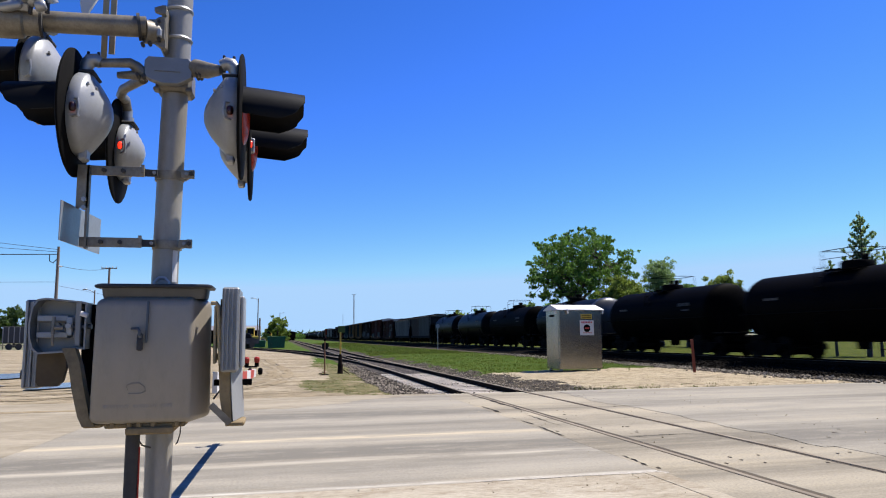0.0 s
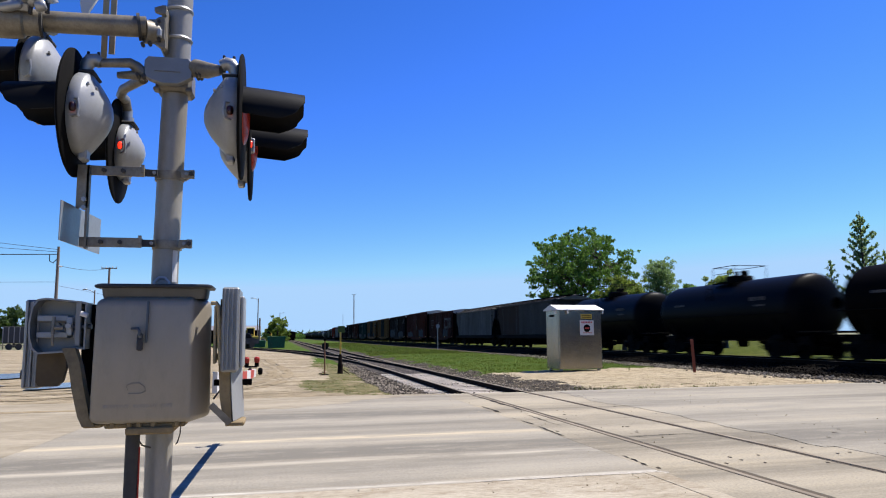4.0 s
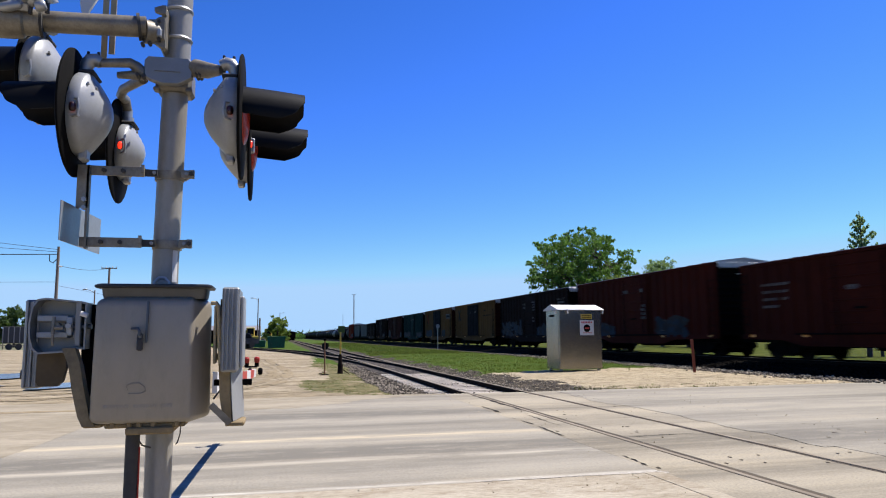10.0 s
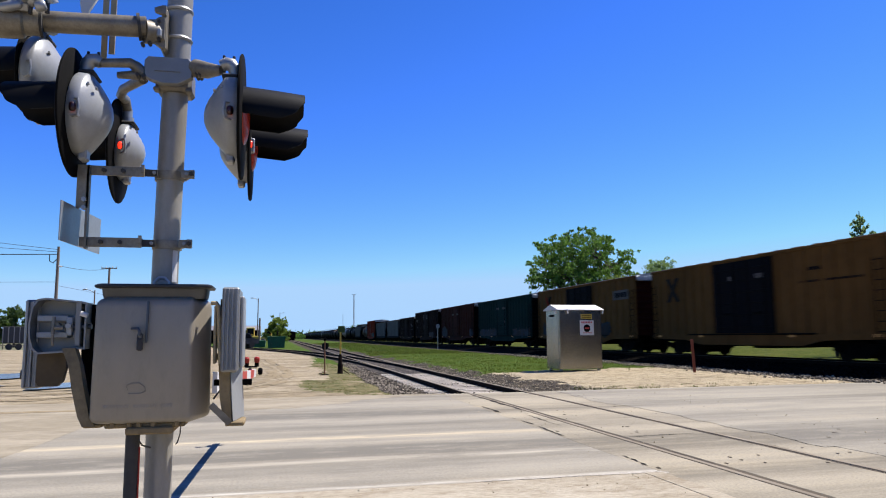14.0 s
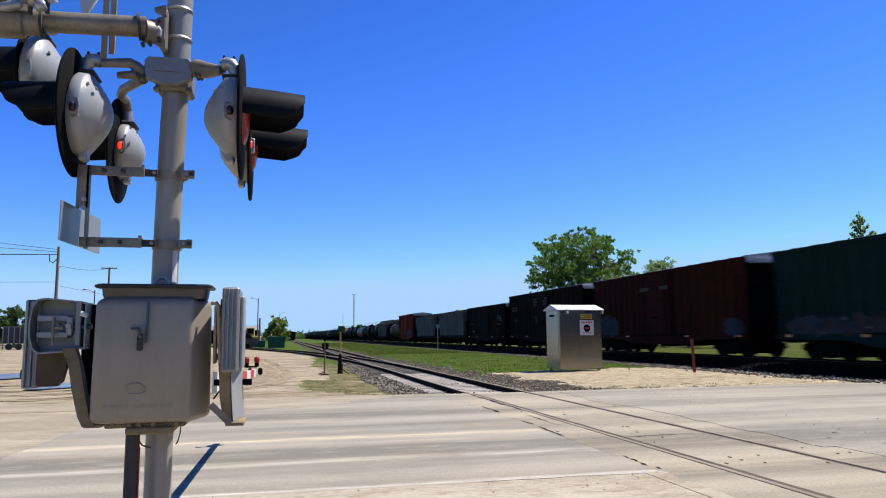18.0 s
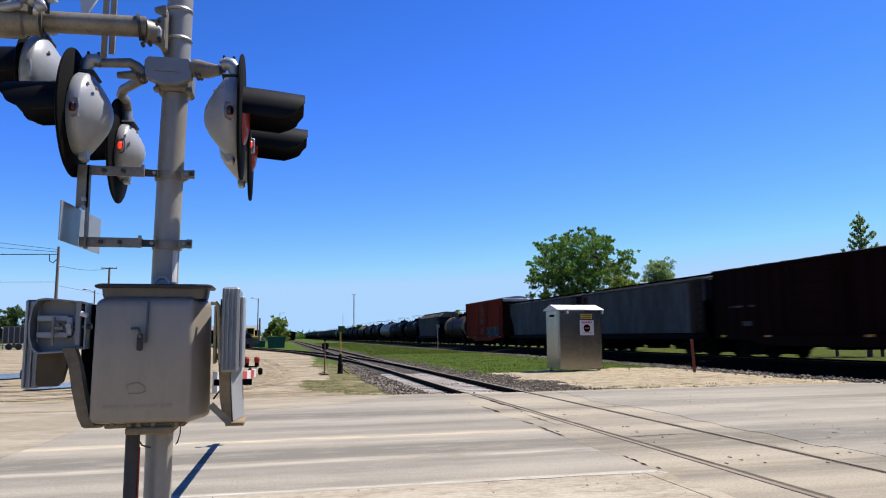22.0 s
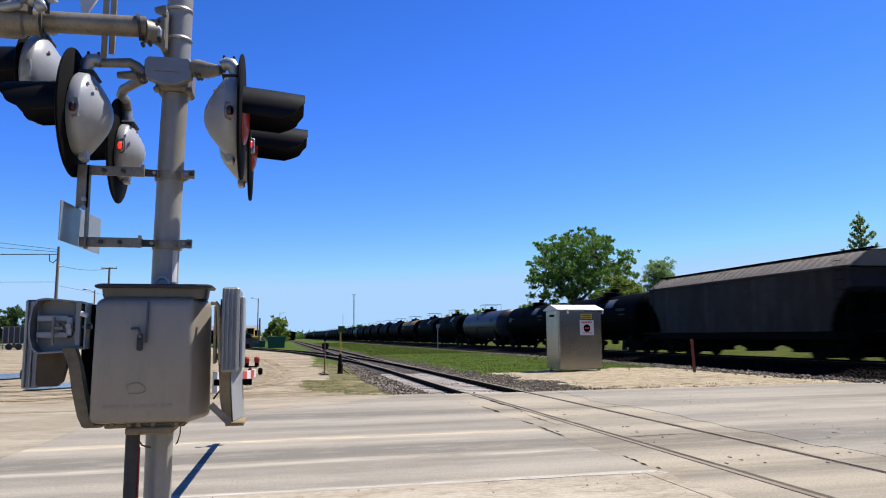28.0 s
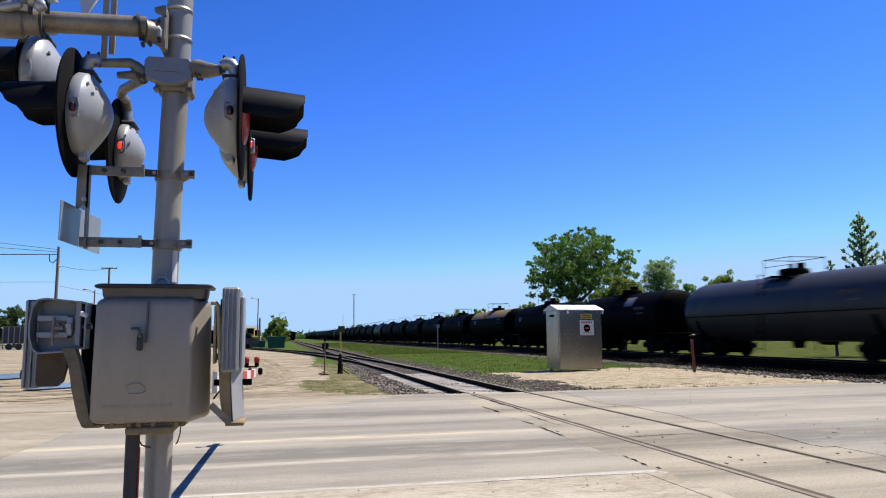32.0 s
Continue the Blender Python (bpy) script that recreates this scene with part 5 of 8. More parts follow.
hopper_car(109.7, 125.4, "hop_grey", "grey covered hopper car with dusty roof")
box_car(126.8, 140.3, "brown", "short brown boxcar with a large faded white emblem", top=4.0, emblem=("white", 127.55, 1.95), spray=((129.4, 131.8, 1.05, 1.8, "grey_spray"),), marks=((137.2, 3.0, 1.7, 0.17), (137.3, 2.7, 1.6, 0.17), (137.3, 2.4, 1.6, 0.17), (137.4, 2.1, 1.5, 0.17), (133.6, 2.6, 0.6, 0.25)))
box_car(142.0, 158.0, "rust", "tall rust-red boxcar with faded white stencils", top=4.40, spray=((144.8, 147.4, 1.05, 1.9, "grey_spray"), (152.6, 156.6, 1.05, 1.6, "grey_spray")), marks=((150.6, 3.4, 0.6, 0.3), (148.8, 3.4, 0.6, 0.3), (148.6, 1.9, 0.5, 0.9)))
box_car(159.6, 175.5, "dark", "dark brown boxcar with pale sprayed paint low on its side", top=4.38, spray=((161.6, 165.4, 1.05, 1.75, "blue_spray"), (164.6, 168.6, 1.05, 1.6, "blue_spray"), (169.6, 175.0, 1.05, 2.15, "blue_spray")), marks=((160.25, 3.1, 1.4, 0.7), (168.4, 3.2, 0.5, 0.55), (166.2, 3.0, 0.6, 0.8), (166.2, 2.1, 0.6, 0.5)))
box_car(177.3, 193.0, "tan", "tan boxcar with dark double doors", top=4.40, door="navy", doors=2, end="brown", emblem=("slate", 190.8, 3.3), dark_marks=((178.4, 3.0, 3.2, 0.12), (180.4, 3.45, 0.7, 0.2)), marks=((183.6, 3.4, 0.5, 0.3), (185.5, 3.4, 0.6, 0.3)))
box_car(194.8, 210.7, "tan", "tan boxcar with a faded red emblem and dark double doors", top=4.40, door="navy", doors=2, end="brown", emblem=("red", 208.4, 3.3), notice=(195.65, 197.6, 3.12, 3.68), spray=((205.8, 209.4, 1.05, 1.75, "grey_spray"), (198.4, 199.8, 1.05, 1.6, "blue_spray")))
box_car(212.2, 228.1, "green", "dark green boxcar with grey sprayed paint", top=4.36, spray=((212.7, 216.8, 1.05, 1.5, "grey_spray"), (221.8, 227.2, 1.05, 1.6, "blue_spray")), marks=((218.8, 3.4, 0.8, 0.3), (220.6, 3.4, 0.8, 0.3), (219.0, 2.2, 0.8, 0.3)))
box_car(229.9, 245.4, "brown", "brown boxcar with faded white stencils", top=4.42, marks=((238.2, 3.4, 0.9, 0.3), (236.2, 3.4, 0.8, 0.3), (230.3, 1.3, 0.8, 0.4)), spray=((242.2, 244.4, 1.1, 2.0, "grey_spray"), (230.4, 231.4, 1.1, 1.6, "grey_spray")))
box_car(247.2, 262.9, "maroon", "tall dark maroon boxcar with a blue sprayed patch", top=4.42, marks=((255.7, 3.35, 0.8, 0.65), (253.5, 3.35, 0.8, 0.65), (260.8, 3.1, 1.2, 0.4), (255.6, 2.0, 0.5, 0.6), (253.4, 2.1, 0.4, 0.6), (260.8, 2.2, 0.8, 0.3)), spray=((250.2, 252.8, 1.0, 1.4, "blue_spray"),))
box_car(264.2, 277.4, "maroon", "low dark brown boxcar with a square white mark", top=3.93, marks=((265.2, 2.4, 1.4, 0.6), (265.3, 2.05, 1.6, 0.12), (266.6, 1.35, 0.25, 0.5), (274.4, 2.2, 2.0, 0.14), (274.6, 1.4, 0.6, 0.3)))
hopper_car(277.7, 292.7, "hop_grey", "grey covered hopper car streaked with grime", patch=(278.2, 279.4), eave=3.68, rust=(291.4, 292.15, 2.85, 3.5))
hopper_car(293.0, 308.2, "hop_grey", "grey covered hopper car with pale roof edge", eave=3.68)
box_car(310.0, 323.1, "red", "bright orange-red boxcar with grey sprayed paint", top=4.44, end="brown", spray=((310.9, 314.9, 1.05, 1.7, "mark"),), marks=((315.8, 3.1, 0.9, 0.6), (315.8, 2.2, 1.0, 0.5), (315.9, 1.2, 0.8, 0.6)))
tank_car(323.4, 335.9, "car_rusty", "rusty brown tank car with dull yellow bands", r=1.30, zc=2.05, band="car_yellow")
hopper_car(336.2, 351.2, "hop_dark", "dark grey covered hopper car with a ribbed pale roof", eave=3.44, ridge=4.02)
for a, b, p, lab in ((351.4, 364.9, "car_black", BLACK), (365.1, 378.3, "car_black", BLACK), (378.5, 393.9, "car_grey", "dull grey tank car with railed dome platform"), (394.1, 407.1, "car_black", BLACK), (407.3, 420.9, "car_black", BLACK), (421.2, 435.8, "car_black", "tank car with a faded yellow upper barrel")):
    tank_car(a, b, p, lab, band="car_yellow_top" if "yellow" in lab else None, placard=p == "car_black")
y = 436.1
k = 0
while y < 990:
    L = (13.4, 13.0, 13.4, 13.4)[k % 4]
    tank_car(y, y + L, "car_slate" if k % 9 == 5 else "car_black", "slate tank car with railed dome platform" if k % 9 == 5 else BLACK)
    y += L + 0.2
    k += 1
# ---- the crossing signal and its gate ----
M["lens_dark"] = mat("unlit_red_lens", (0.030, 0.005, 0.004), (0.018, 0.004, 0.003), rough=0.3, s1=8, s2=30, bump=0)
M["disc_black"] = mat("flat_black_paint", (0.002925, 0.002795, 0.00273), (0.0052, 0.004875, 0.00455), rough=0.8, spec=0.06, s1=5, s2=50, bump=0.04)
M["lamp_paint"] = mat("cool_grey_lamp_paint", (0.262, 0.270, 0.275), (0.218, 0.222, 0.222), (0.15, 0.14, 0.12), rough=0.36, metal=0.12, mid=16, s1=6, s2=60, amt=0.35, amt2=0.12, bump=0.03)
M["cover_grey"] = mat("grey_cast_cover", (0.20, 0.20, 0.195), (0.15, 0.145, 0.135), (0.24, 0.235, 0.22), rough=0.45, metal=0.35, s1=7, s2=50, amt=0.4, amt2=0.2, bump=0.04)
M["cast_tan"] = mat("tan_weathered_casting", (0.235, 0.172, 0.085), (0.16, 0.115, 0.055), (0.10, 0.072, 0.04), rough=0.75, mid=12, s1=6, s2=60, amt=0.6, amt2=0.3, bump=0.1, spec=0.25)
M["cast_brown"] = mat("dark_brown_casting", (0.085, 0.062, 0.034), (0.052, 0.038, 0.022), rough=0.75, s1=6, s2=60, bump=0.1, spec=0.2)
M["rod_tan"] = mat("tan_weathered_rod", (0.336, 0.264, 0.144), (0.224, 0.168, 0.096), rough=0.6, s1=8, s2=50, bump=0.1)
M["neck_grey"] = mat("shaded_neck_paint", (0.085, 0.088, 0.092), (0.06, 0.06, 0.06), rough=0.35, metal=0.5, s1=6, s2=40, bump=0.03)
# lid darker than the case: its shaded front edge is in the colour
M["lid_dark"] = mat("shade_dark_lid", (0.022, 0.021, 0.021), (0.04, 0.036, 0.032), rough=0.45, s1=5, s2=40, bump=0.05, spec=0.3)
MX, MY = -0.533, 3.72      # the mast
signal = thing("crossing_signal", (MX, MY, 0), "grey railway crossing signal mast with flashing lamps and brackets", "railway signal")
TO_SIGNAL = Matrix.Translation((-MX, -MY, 0))


def sp(name, g, material, parent=None, label="", smooth=32):
    """A part of the signal, written in the place's own coordinates."""
    return part(name, g.move(TO_SIGNAL), M[material], parent or signal, label, smooth)


def ring(x, y, z, r, h, n=24):
    return Geo().lathe([(r - 0.012, -h), (r, -h), (r + 0.004, 0), (r, h), (r - 0.012, h)], (x, y, z), (0, 0, 1), n)


def flat_bar(g, p, q, w, t, up=(0, 0, 1)):
    """A flat bar from p to q, w high along up and t thick."""
    p, q, up = Vector(p), Vector(q), Vector(up)
    d = (q - p).normalized()
    side = d.cross(up).normalized()
    u = side.cross(d).normalized()
    c = [(side * a * t / 2 + u * b * w / 2) for a, b in ((-1, -1), (1, -1), (1, 1), (-1, 1))]
    return g.loft([[p + k for k in c], [q + k for k in c]])


M["mast_paint"] = mat("weathered_mast_paint", (0.262, 0.248, 0.218), (0.200, 0.186, 0.158), (0.135, 0.120, 0.095), rough=0.45, metal=0.2, mid=10, s1=4, s2=50, stretch=(1, 1, 0.35), amt=0.5, amt2=0.2, bump=0.04)
sp("mast", Geo().tube([(MX - 0.016, MY, 0.0), (MX - 0.016, MY, 0.9), (MX - 0.020, MY, 1.75), (MX - 0.012, MY, 2.3), (MX + 0.003, MY, 3.0), (MX + 0.012, MY, 4.4)], 0.0622, 36), "mast_paint", None, "dull grey painted pipe mast", 60)
sp("mast_base", Geo().lathe([(0.18, 0), (0.18, 0.03), (0.11, 0.06), (0.09, 0.28), (0.0, 0.28)], (MX - 0.012, MY, 0.0), (0, 0, 1), 24), "alu_cast")
for z in (3.085, 2.93):
    sp("mast_collar", ring(MX - 0.002, MY, z, 0.070, 0.009), "alu_paint", None, "pale clamp band")
# flat sheet tag on the mast
g = Geo()
for k in range(5):
    a0, a1 = radians(-54 + k * 5.5), radians(-48.5 + k * 5.5)
    g.add([(MX - 0.018 + 0.0636 * math.cos(a), MY + 0.0636 * math.sin(a), z) for z in (1.69, 1.845) for a in (a0, a1)], [(0, 1, 3, 2)])
sp("mast_tag", g, "white", None, "small pale sheet tag", 0)

# junction box with its fork of arms
g = Geo()
out = [(-0.668, 2.772), (-0.652, 2.793), (-0.460, 2.793), (-0.443, 2.772), (-0.443, 2.694), (-0.472, 2.676), (-0.51, 2.656), (-0.59, 2.656), (-0.638, 2.672), (-0.668, 2.688)]
g.loft([[(x, 3.625, z) for x, z in out], [(x, 3.60, z) for x, z in out], [(-0.555 + (x + 0.555) * 0.955, 3.588, 2.724 + (z - 2.724) * 0.94) for x, z in out]])
jb = sp("junction_box", g, "cover_grey", None, "grey cast junction box cover")
sp("cover_seam", Geo().box(-0.62, -0.50, 3.5835, 3.589, 2.716, 2.720), "alu_cast", jb)
g = Geo()
g.box(-0.62, -0.45, 3.625, 3.80, 2.64, 2.76, 0.015)
for x in (-0.612, -0.462):
    g.box(x - 0.016, x + 0.016, 3.62, 3.67, 2.632, 2.652, 0.006)
sp("clamp_casting", g, "alu_cast")


def lamp_head(x, y, z, s, arm_from, size=1.0, disc=0.292, lit=True, reach=0.298, eye=0.034, plain=False):
    """A flashing lamp that faces along x (s is -1 or 1), hung from an elbow."""
    g = Geo()
    deep = 1.06 if s > 0 else 1.0
    g.lathe([(a * size, b * size * deep) for a, b in ((0.0, -0.01), (0.19, -0.01), (0.196, 0.0), (0.196, 0.036), (0.190, 0.046), (0.160, 0.070), (0.122, 0.098), (0.088, 0.120), (0.058, 0.135), (0.028, 0.144), (0.0, 0.146))], (x - s * 0.012, y, z - 0.012), (-s, 0, -0.06), 36)
    # hinge lugs, latch and drain at the rim
    g.box(*sorted((x - s * 0.02, x - s * 0.06)), y - 0.035, y + 0.035, z - 0.235 * size, z - 0.18 * size, 0.008)
    g.cyl((x - s * 0.11, y - 0.118, z + 0.075), (x - s * 0.11, y - 0.135, z + 0.08), 0.006, n=8)
    g.cyl((x - s * 0.078, y - 0.138, z + 0.092), (x - s * 0.078, y - 0.148, z + 0.095), 0.006, n=8)
    head = sp("lamp_housing", g, "lamp_paint", None, "egg-shaped grey cast lamp housing", 40)
    sp("hinge", Geo().box(*sorted((x - s * 0.012, x - s * 0.085)), y - 0.075, y + 0.075, z + 0.168 * size, z + 0.186 * size, 0.006), "rubber", head, "dark hinge bar over the housing")
    d = Geo().lathe([(0.0, 0.0), (disc - 0.007, 0.0), (disc, 0.004), (disc, 0.012), (disc - 0.007, 0.016), (0.0, 0.016)], (x, y, z), (s, 0, 0), 48)
    # the disc is longer below than above
    d.v = [(a, b, c if c > z else z - (z - c) * 1.06) for a, b, c in d.v]
    sp("background", d, "disc_black", head, "round matte black background plate")
    # visor: a tube cut back at the sides
    g = Geo()
    r, L = 0.139, reach
    n = 64
    rows = []
    for i in range(n + 1):
        a = radians(-101 + 202 * i / n)
        e = abs(math.degrees(a))
        cut = L * (1 - 0.10 * ease(58, 80, e) - 0.50 * ease(78, 118, e) ** 1.1)
        rows.append([(x + s * 0.012, y + r * math.sin(a), z + 0.004 + r * math.cos(a)), (x + s * cut * 0.5, y + r * 0.985 * math.sin(a), z - 0.004 + r * 0.985 * math.cos(a)), (x + s * cut, y + r * 0.95 * math.sin(a), z - 0.014 + r * 0.95 * math.cos(a))])
    inner = [[(p[0], y + (p[1] - y) * 0.97, z + (p[2] - z) * 0.97) for p in q] for q in rows]
    k = len(rows)
    vs = [p for q in rows for p in q] + [p for q in inner for p in q]
    fs = []
    for i in range(k - 1):
        for j in range(2):
            fs.append((i * 3 + j, (i + 1) * 3 + j, (i + 1) * 3 + j + 1, i * 3 + j + 1))
            fs.append(tuple(3 * k + v for v in (i * 3 + j, i * 3 + j + 1, (i + 1) * 3 + j + 1, (i + 1) * 3 + j)))
        fs.append((i * 3 + 2, (i + 1) * 3 + 2, 3 * k + (i + 1) * 3 + 2, 3 * k + i * 3 + 2))
    for i in (0, k - 1):
        for j in range(2):
            fs.append((i * 3 + j, i * 3 + j + 1, 3 * k + i * 3 + j + 1, 3 * k + i * 3 + j))
    g.add(vs, fs)
    sp("visor", g, "matte_black", head, "long matte black visor", 40)
    sp("lens", Geo().lathe([(0.138, 0.014), (0.137, 0.022), (0.115, 0.034), (0.07, 0.043), (0.0, 0.046)], (x, y, z), (s, 0, 0), 32), "red_lens", head, "domed red lens", 50)
    # elbow with its two bolts, and the flanged arm that carries it
    ex = x - s * 0.03
    top = z + 0.240
    g = Geo()
    if plain:
        g.tube([(ex, y, z + 0.16), (ex, y, top)], 0.028, 16)
    else:
        g.tube([(ex, y, z + 0.16), (ex, y, top - 0.030), (ex - s * 0.004, y, top - 0.004), (ex - s * 0.018, y, top + 0.014), (ex - s * 0.042, y, top + 0.018), (ex - s * 0.066, y, top + 0.006)], [0.026, 0.028, 0.032, 0.034, 0.032, 0.027], 16)
    g.cyl((ex, y, z + 0.165), (ex, y, z + 0.192), 0.037, n=18)
    sp("elbow", g, "alu_paint", head, "pale cast elbow fitting", 50)
    for dx in (-s * 0.006, -s * 0.052) if not plain else ():
        sp("bolt", Geo().cyl((ex + dx, y, top + 0.02), (ex + dx, y, top + 0.058), 0.007, n=8), "rubber", head, "dark bolt")
    a = Vector(arm_from)
    b = Vector((ex - s * 0.058, y, top + 0.006))
    g = Geo()
    if y < 3.8:
        if s > 0:
            # a thick casting at the box end
            b.z -= 0.022
            mid = a.lerp(b, 0.78)
            g.tube([a + Vector((0, 0, 0.01)), a.lerp(mid, 0.55), mid, b], [0.046, 0.040, 0.028, 0.022], 14)
        else:
            # a slim tube that bends down into the box, over a stub casting
            g.tube([b, b.lerp(Vector((-0.735, 3.60, 2.752)), 0.6), Vector((-0.735, 3.60, 2.752)), Vector((-0.705, 3.61, 2.738)), Vector((-0.675, 3.62, 2.708))], [0.021, 0.022, 0.024, 0.027, 0.030], 14)
            g.tube([(-0.795, 3.64, 2.700), (-0.73, 3.63, 2.702), (-0.66, 3.625, 2.705)], [0.016, 0.022, 0.028], 12)
    elif plain:
        # a pipe that bends out from the box and down on the lamp
        b = Vector((ex, y, top - 0.01))
        g.tube([Vector((-0.69, 3.70, 2.71)), Vector((-0.83, 3.95, 2.735)), Vector((-0.885, 4.15, 2.765)), Vector((ex - 0.005, y - 0.05, 2.785)), b], [0.026, 0.025, 0.025, 0.027, 0.026], 14)
    else:
        g.tube([a, a.lerp(b, 0.5) + Vector((s * 0.03, 0, -0.005)), b], [0.032, 0.026, 0.022], 14)
    arm = sp("arm", g, "alu_cast", None, "short cast crossarm with a flange", 30)
    for f in (0.08, 0.20) if y < 3.8 else ():
        c = a.lerp(b, f) + Vector((0, 0, -0.03))
        sp("bolt", Geo().cyl(tuple(c + Vector((0, -0.042, 0.0))), tuple(c + Vector((0, 0.04, 0.0))), 0.010, n=6), "rubber", arm, "dark bolt")
    # side light: a little drum behind a window in a hood, towards the camera
    hx, hy, hz = x - s * eye, y - 0.206 * size, z - (0.016 if plain else 0.036)
    g = Geo()
    g.tube([(hx + s * 0.002, hy + 0.02, hz + 0.040), (hx - s * 0.022, hy + 0.0, hz + 0.036), (hx - s * 0.028, hy - 0.004, hz), (hx - s * 0.022, hy + 0.0, hz - 0.036), (hx + s * 0.002, hy + 0.02, hz - 0.040)], 0.006, 8)
    g.box(hx - 0.024, hx + 0.024, hy + 0.018, hy + 0.045, hz - 0.042, hz + 0.042, 0.006)
    sp("light_hood", g, "alu_paint", head, "small hood of the side light")
    if not lit:
        return None
    drum = Geo()
    n = 24
    drum.loft([[(r * math.sin(math.tau * i / n), -r * math.cos(math.tau * i / n), zz) for i in range(n)] for r, zz in ((0.007, -0.021), (0.013, -0.017), (0.0158, -0.009), (0.0162, 0.0), (0.0158, 0.009), (0.013, 0.017), (0.007, 0.021))])
    me = drum.mesh("side_light", M["red_glow"], 50)
    me.materials.append(M["lens_dark"])
    for p in me.polygons:
        c = p.center
        p.material_index = 0 if len(p.vertices) == 4 and -c.y > abs(c.x) * 0.8 else 1
    light = part("side_light", me, None, head, "small red side light")
    light.location = (hx - MX, hy - MY + 0.004, hz)
    return light, (hx - MX, hy - MY + 0.004, hz)


FLASH_A, FLASH_B = [], []
FLASH_A.append(lamp_head(-0.204, 3.487, 2.482, 1, (-0.43, 3.62, 2.745), reach=0.304))
FLASH_B.append(lamp_head(-0.188, 4.186, 2.512, 1, (-0.25, 3.66, 2.690), reach=0.328, eye=-0.012))
FLASH_A.append(lamp_head(-0.948, 3.560, 2.480, -1, (-0.65, 3.62, 2.715)))
FLASH_B.append(lamp_head(-0.915, 4.34, 2.500, -1, (-0.68, 3.72, 2.700), 0.84, plain=True))
lamp_head(-1.272, 3.95, 2.778, -1, (-1.16, 3.62, 2.92), 1.08, 0.222, lit=False)

# pipe arm out over the road side, with its clamps and fittings
g = Geo().tube([(-1.42, 3.50, 2.880), (-1.0, 3.54, 2.904), (-0.66, 3.57, 2.928)], 0.050, 28)
pipe = sp("pipe_arm", g, "alu_cast", None, "thick weathered grey pipe arm", 50)
g = Geo()
g.prism([(-0.676, 2.950), (-0.648, 2.972), (-0.574, 2.978), (-0.572, 2.835), (-0.600, 2.838), (-0.640, 2.868), (-0.672, 2.872)], 1, 3.575, 3.605)
g.prism([(-0.628, 3.035), (-0.590, 3.050), (-0.574, 3.050), (-0.574, 3.005), (-0.60, 3.010), (-0.628, 3.02)], 1, 3.575, 3.605)
g.prism([(-0.66, 2.93), (-0.60, 2.98), (-0.575, 2.98), (-0.575, 2.87), (-0.66, 2.875)], 1, 3.555, 3.58)
g.box(-0.60, -0.57, 3.60, 3.72, 2.83, 3.05, 0.012)
g.cyl((-0.668, 3.57, 2.905), (-0.60, 3.60, 2.91), 0.058, 0.05, n=16)
clamp = sp("pipe_clamp", g, "alu_cast", None, "bolted cast clamp on the mast", 30)
sp("clamp_flange", Geo().cyl((-0.700, 3.566, 2.924), (-0.686, 3.568, 2.926), 0.066, n=20), "rubber", clamp, "dark flange ring")
for x, z in ((-0.60, 2.955), (-0.60, 2.865), (-0.640, 2.842), (-0.672, 2.835), (-0.665, 2.955)):
    sp("bolt", Geo().cyl((x, 3.58, z), (x, 3.545, z), 0.009, n=6), "rubber", clamp, "dark bolt")
g = Geo()
g.tube([(-0.60, 3.56, 2.895), (-0.655, 3.555, 2.892)], 0.012, 8)
g.box(-0.607, -0.585, 3.53, 3.57, 2.872, 2.912, 0.005)
sp("clamp_nut", g, "alu_paint", clamp)
g = Geo()
sp("pipe_sleeve", Geo().lathe([(0.0, -0.26), (0.074, -0.26), (0.080, -0.22), (0.080, -0.02), (0.074, 0.02), (0.062, 0.03), (0.060, 0.09), (0.0, 0.09)], (-1.20, 3.50, 2.875), (1, 0.1, 0.05), 24), "alu_cast", pipe)
g.tube([(-1.20, 3.46, 2.92), (-1.17, 3.43, 2.985), (-1.12, 3.42, 3.02), (-1.06, 3.42, 3.0), (-1.045, 3.44, 2.95)], 0.028, 12)
g.tube([(-1.27, 3.42, 2.92), (-1.30, 3.40, 3.1), (-1.30, 3.40, 3.4)], 0.035, 12)
g.box(-1.25, -1.12, 3.41, 3.46, 2.90, 2.96, 0.02)
g.cyl((-1.16, 3.40, 2.955), (-1.10, 3.40, 2.965), 0.03, n=14)
for c, rr, hh in (((-1.118, 3.415, 2.948), 0.030, 0.026), ((-1.082, 3.405, 2.918), 0.027, 0.024), ((-1.205, 3.405, 2.905), 0.024, 0.045), ((-1.25, 3.41, 2.945), 0.028, 0.03)):
    g.lathe([(0.0, -hh), (rr * 0.6, -hh), (rr * 0.9, -hh * 0.7), (rr, 0.0), (rr * 0.9, hh * 0.7), (rr * 0.6, hh), (0.0, hh)], c, (1, 0.1, 0.35), 18)
fit = sp("pipe_fitting", g, "alu_paint", None, "pale cast fitting on the pipe arm", 45)
sp("saddle_bolt", Geo().tube([(-1.135, 3.385, 2.985), (-1.11, 3.38, 2.968), (-1.085, 3.38, 2.972), (-1.068, 3.385, 2.99)], 0.009, 8), "rubber", fit, "dark U-bolt over the saddle")
for x, z in ((-1.185, 3.03), (-1.075, 3.045), (-1.13, 2.915), (-1.06, 2.925)):
    sp("bolt", Geo().cyl((x, 3.43, z - 0.03), (x, 3.425, z + 0.02), 0.010, n=6), "rubber", fit, "dark bolt")
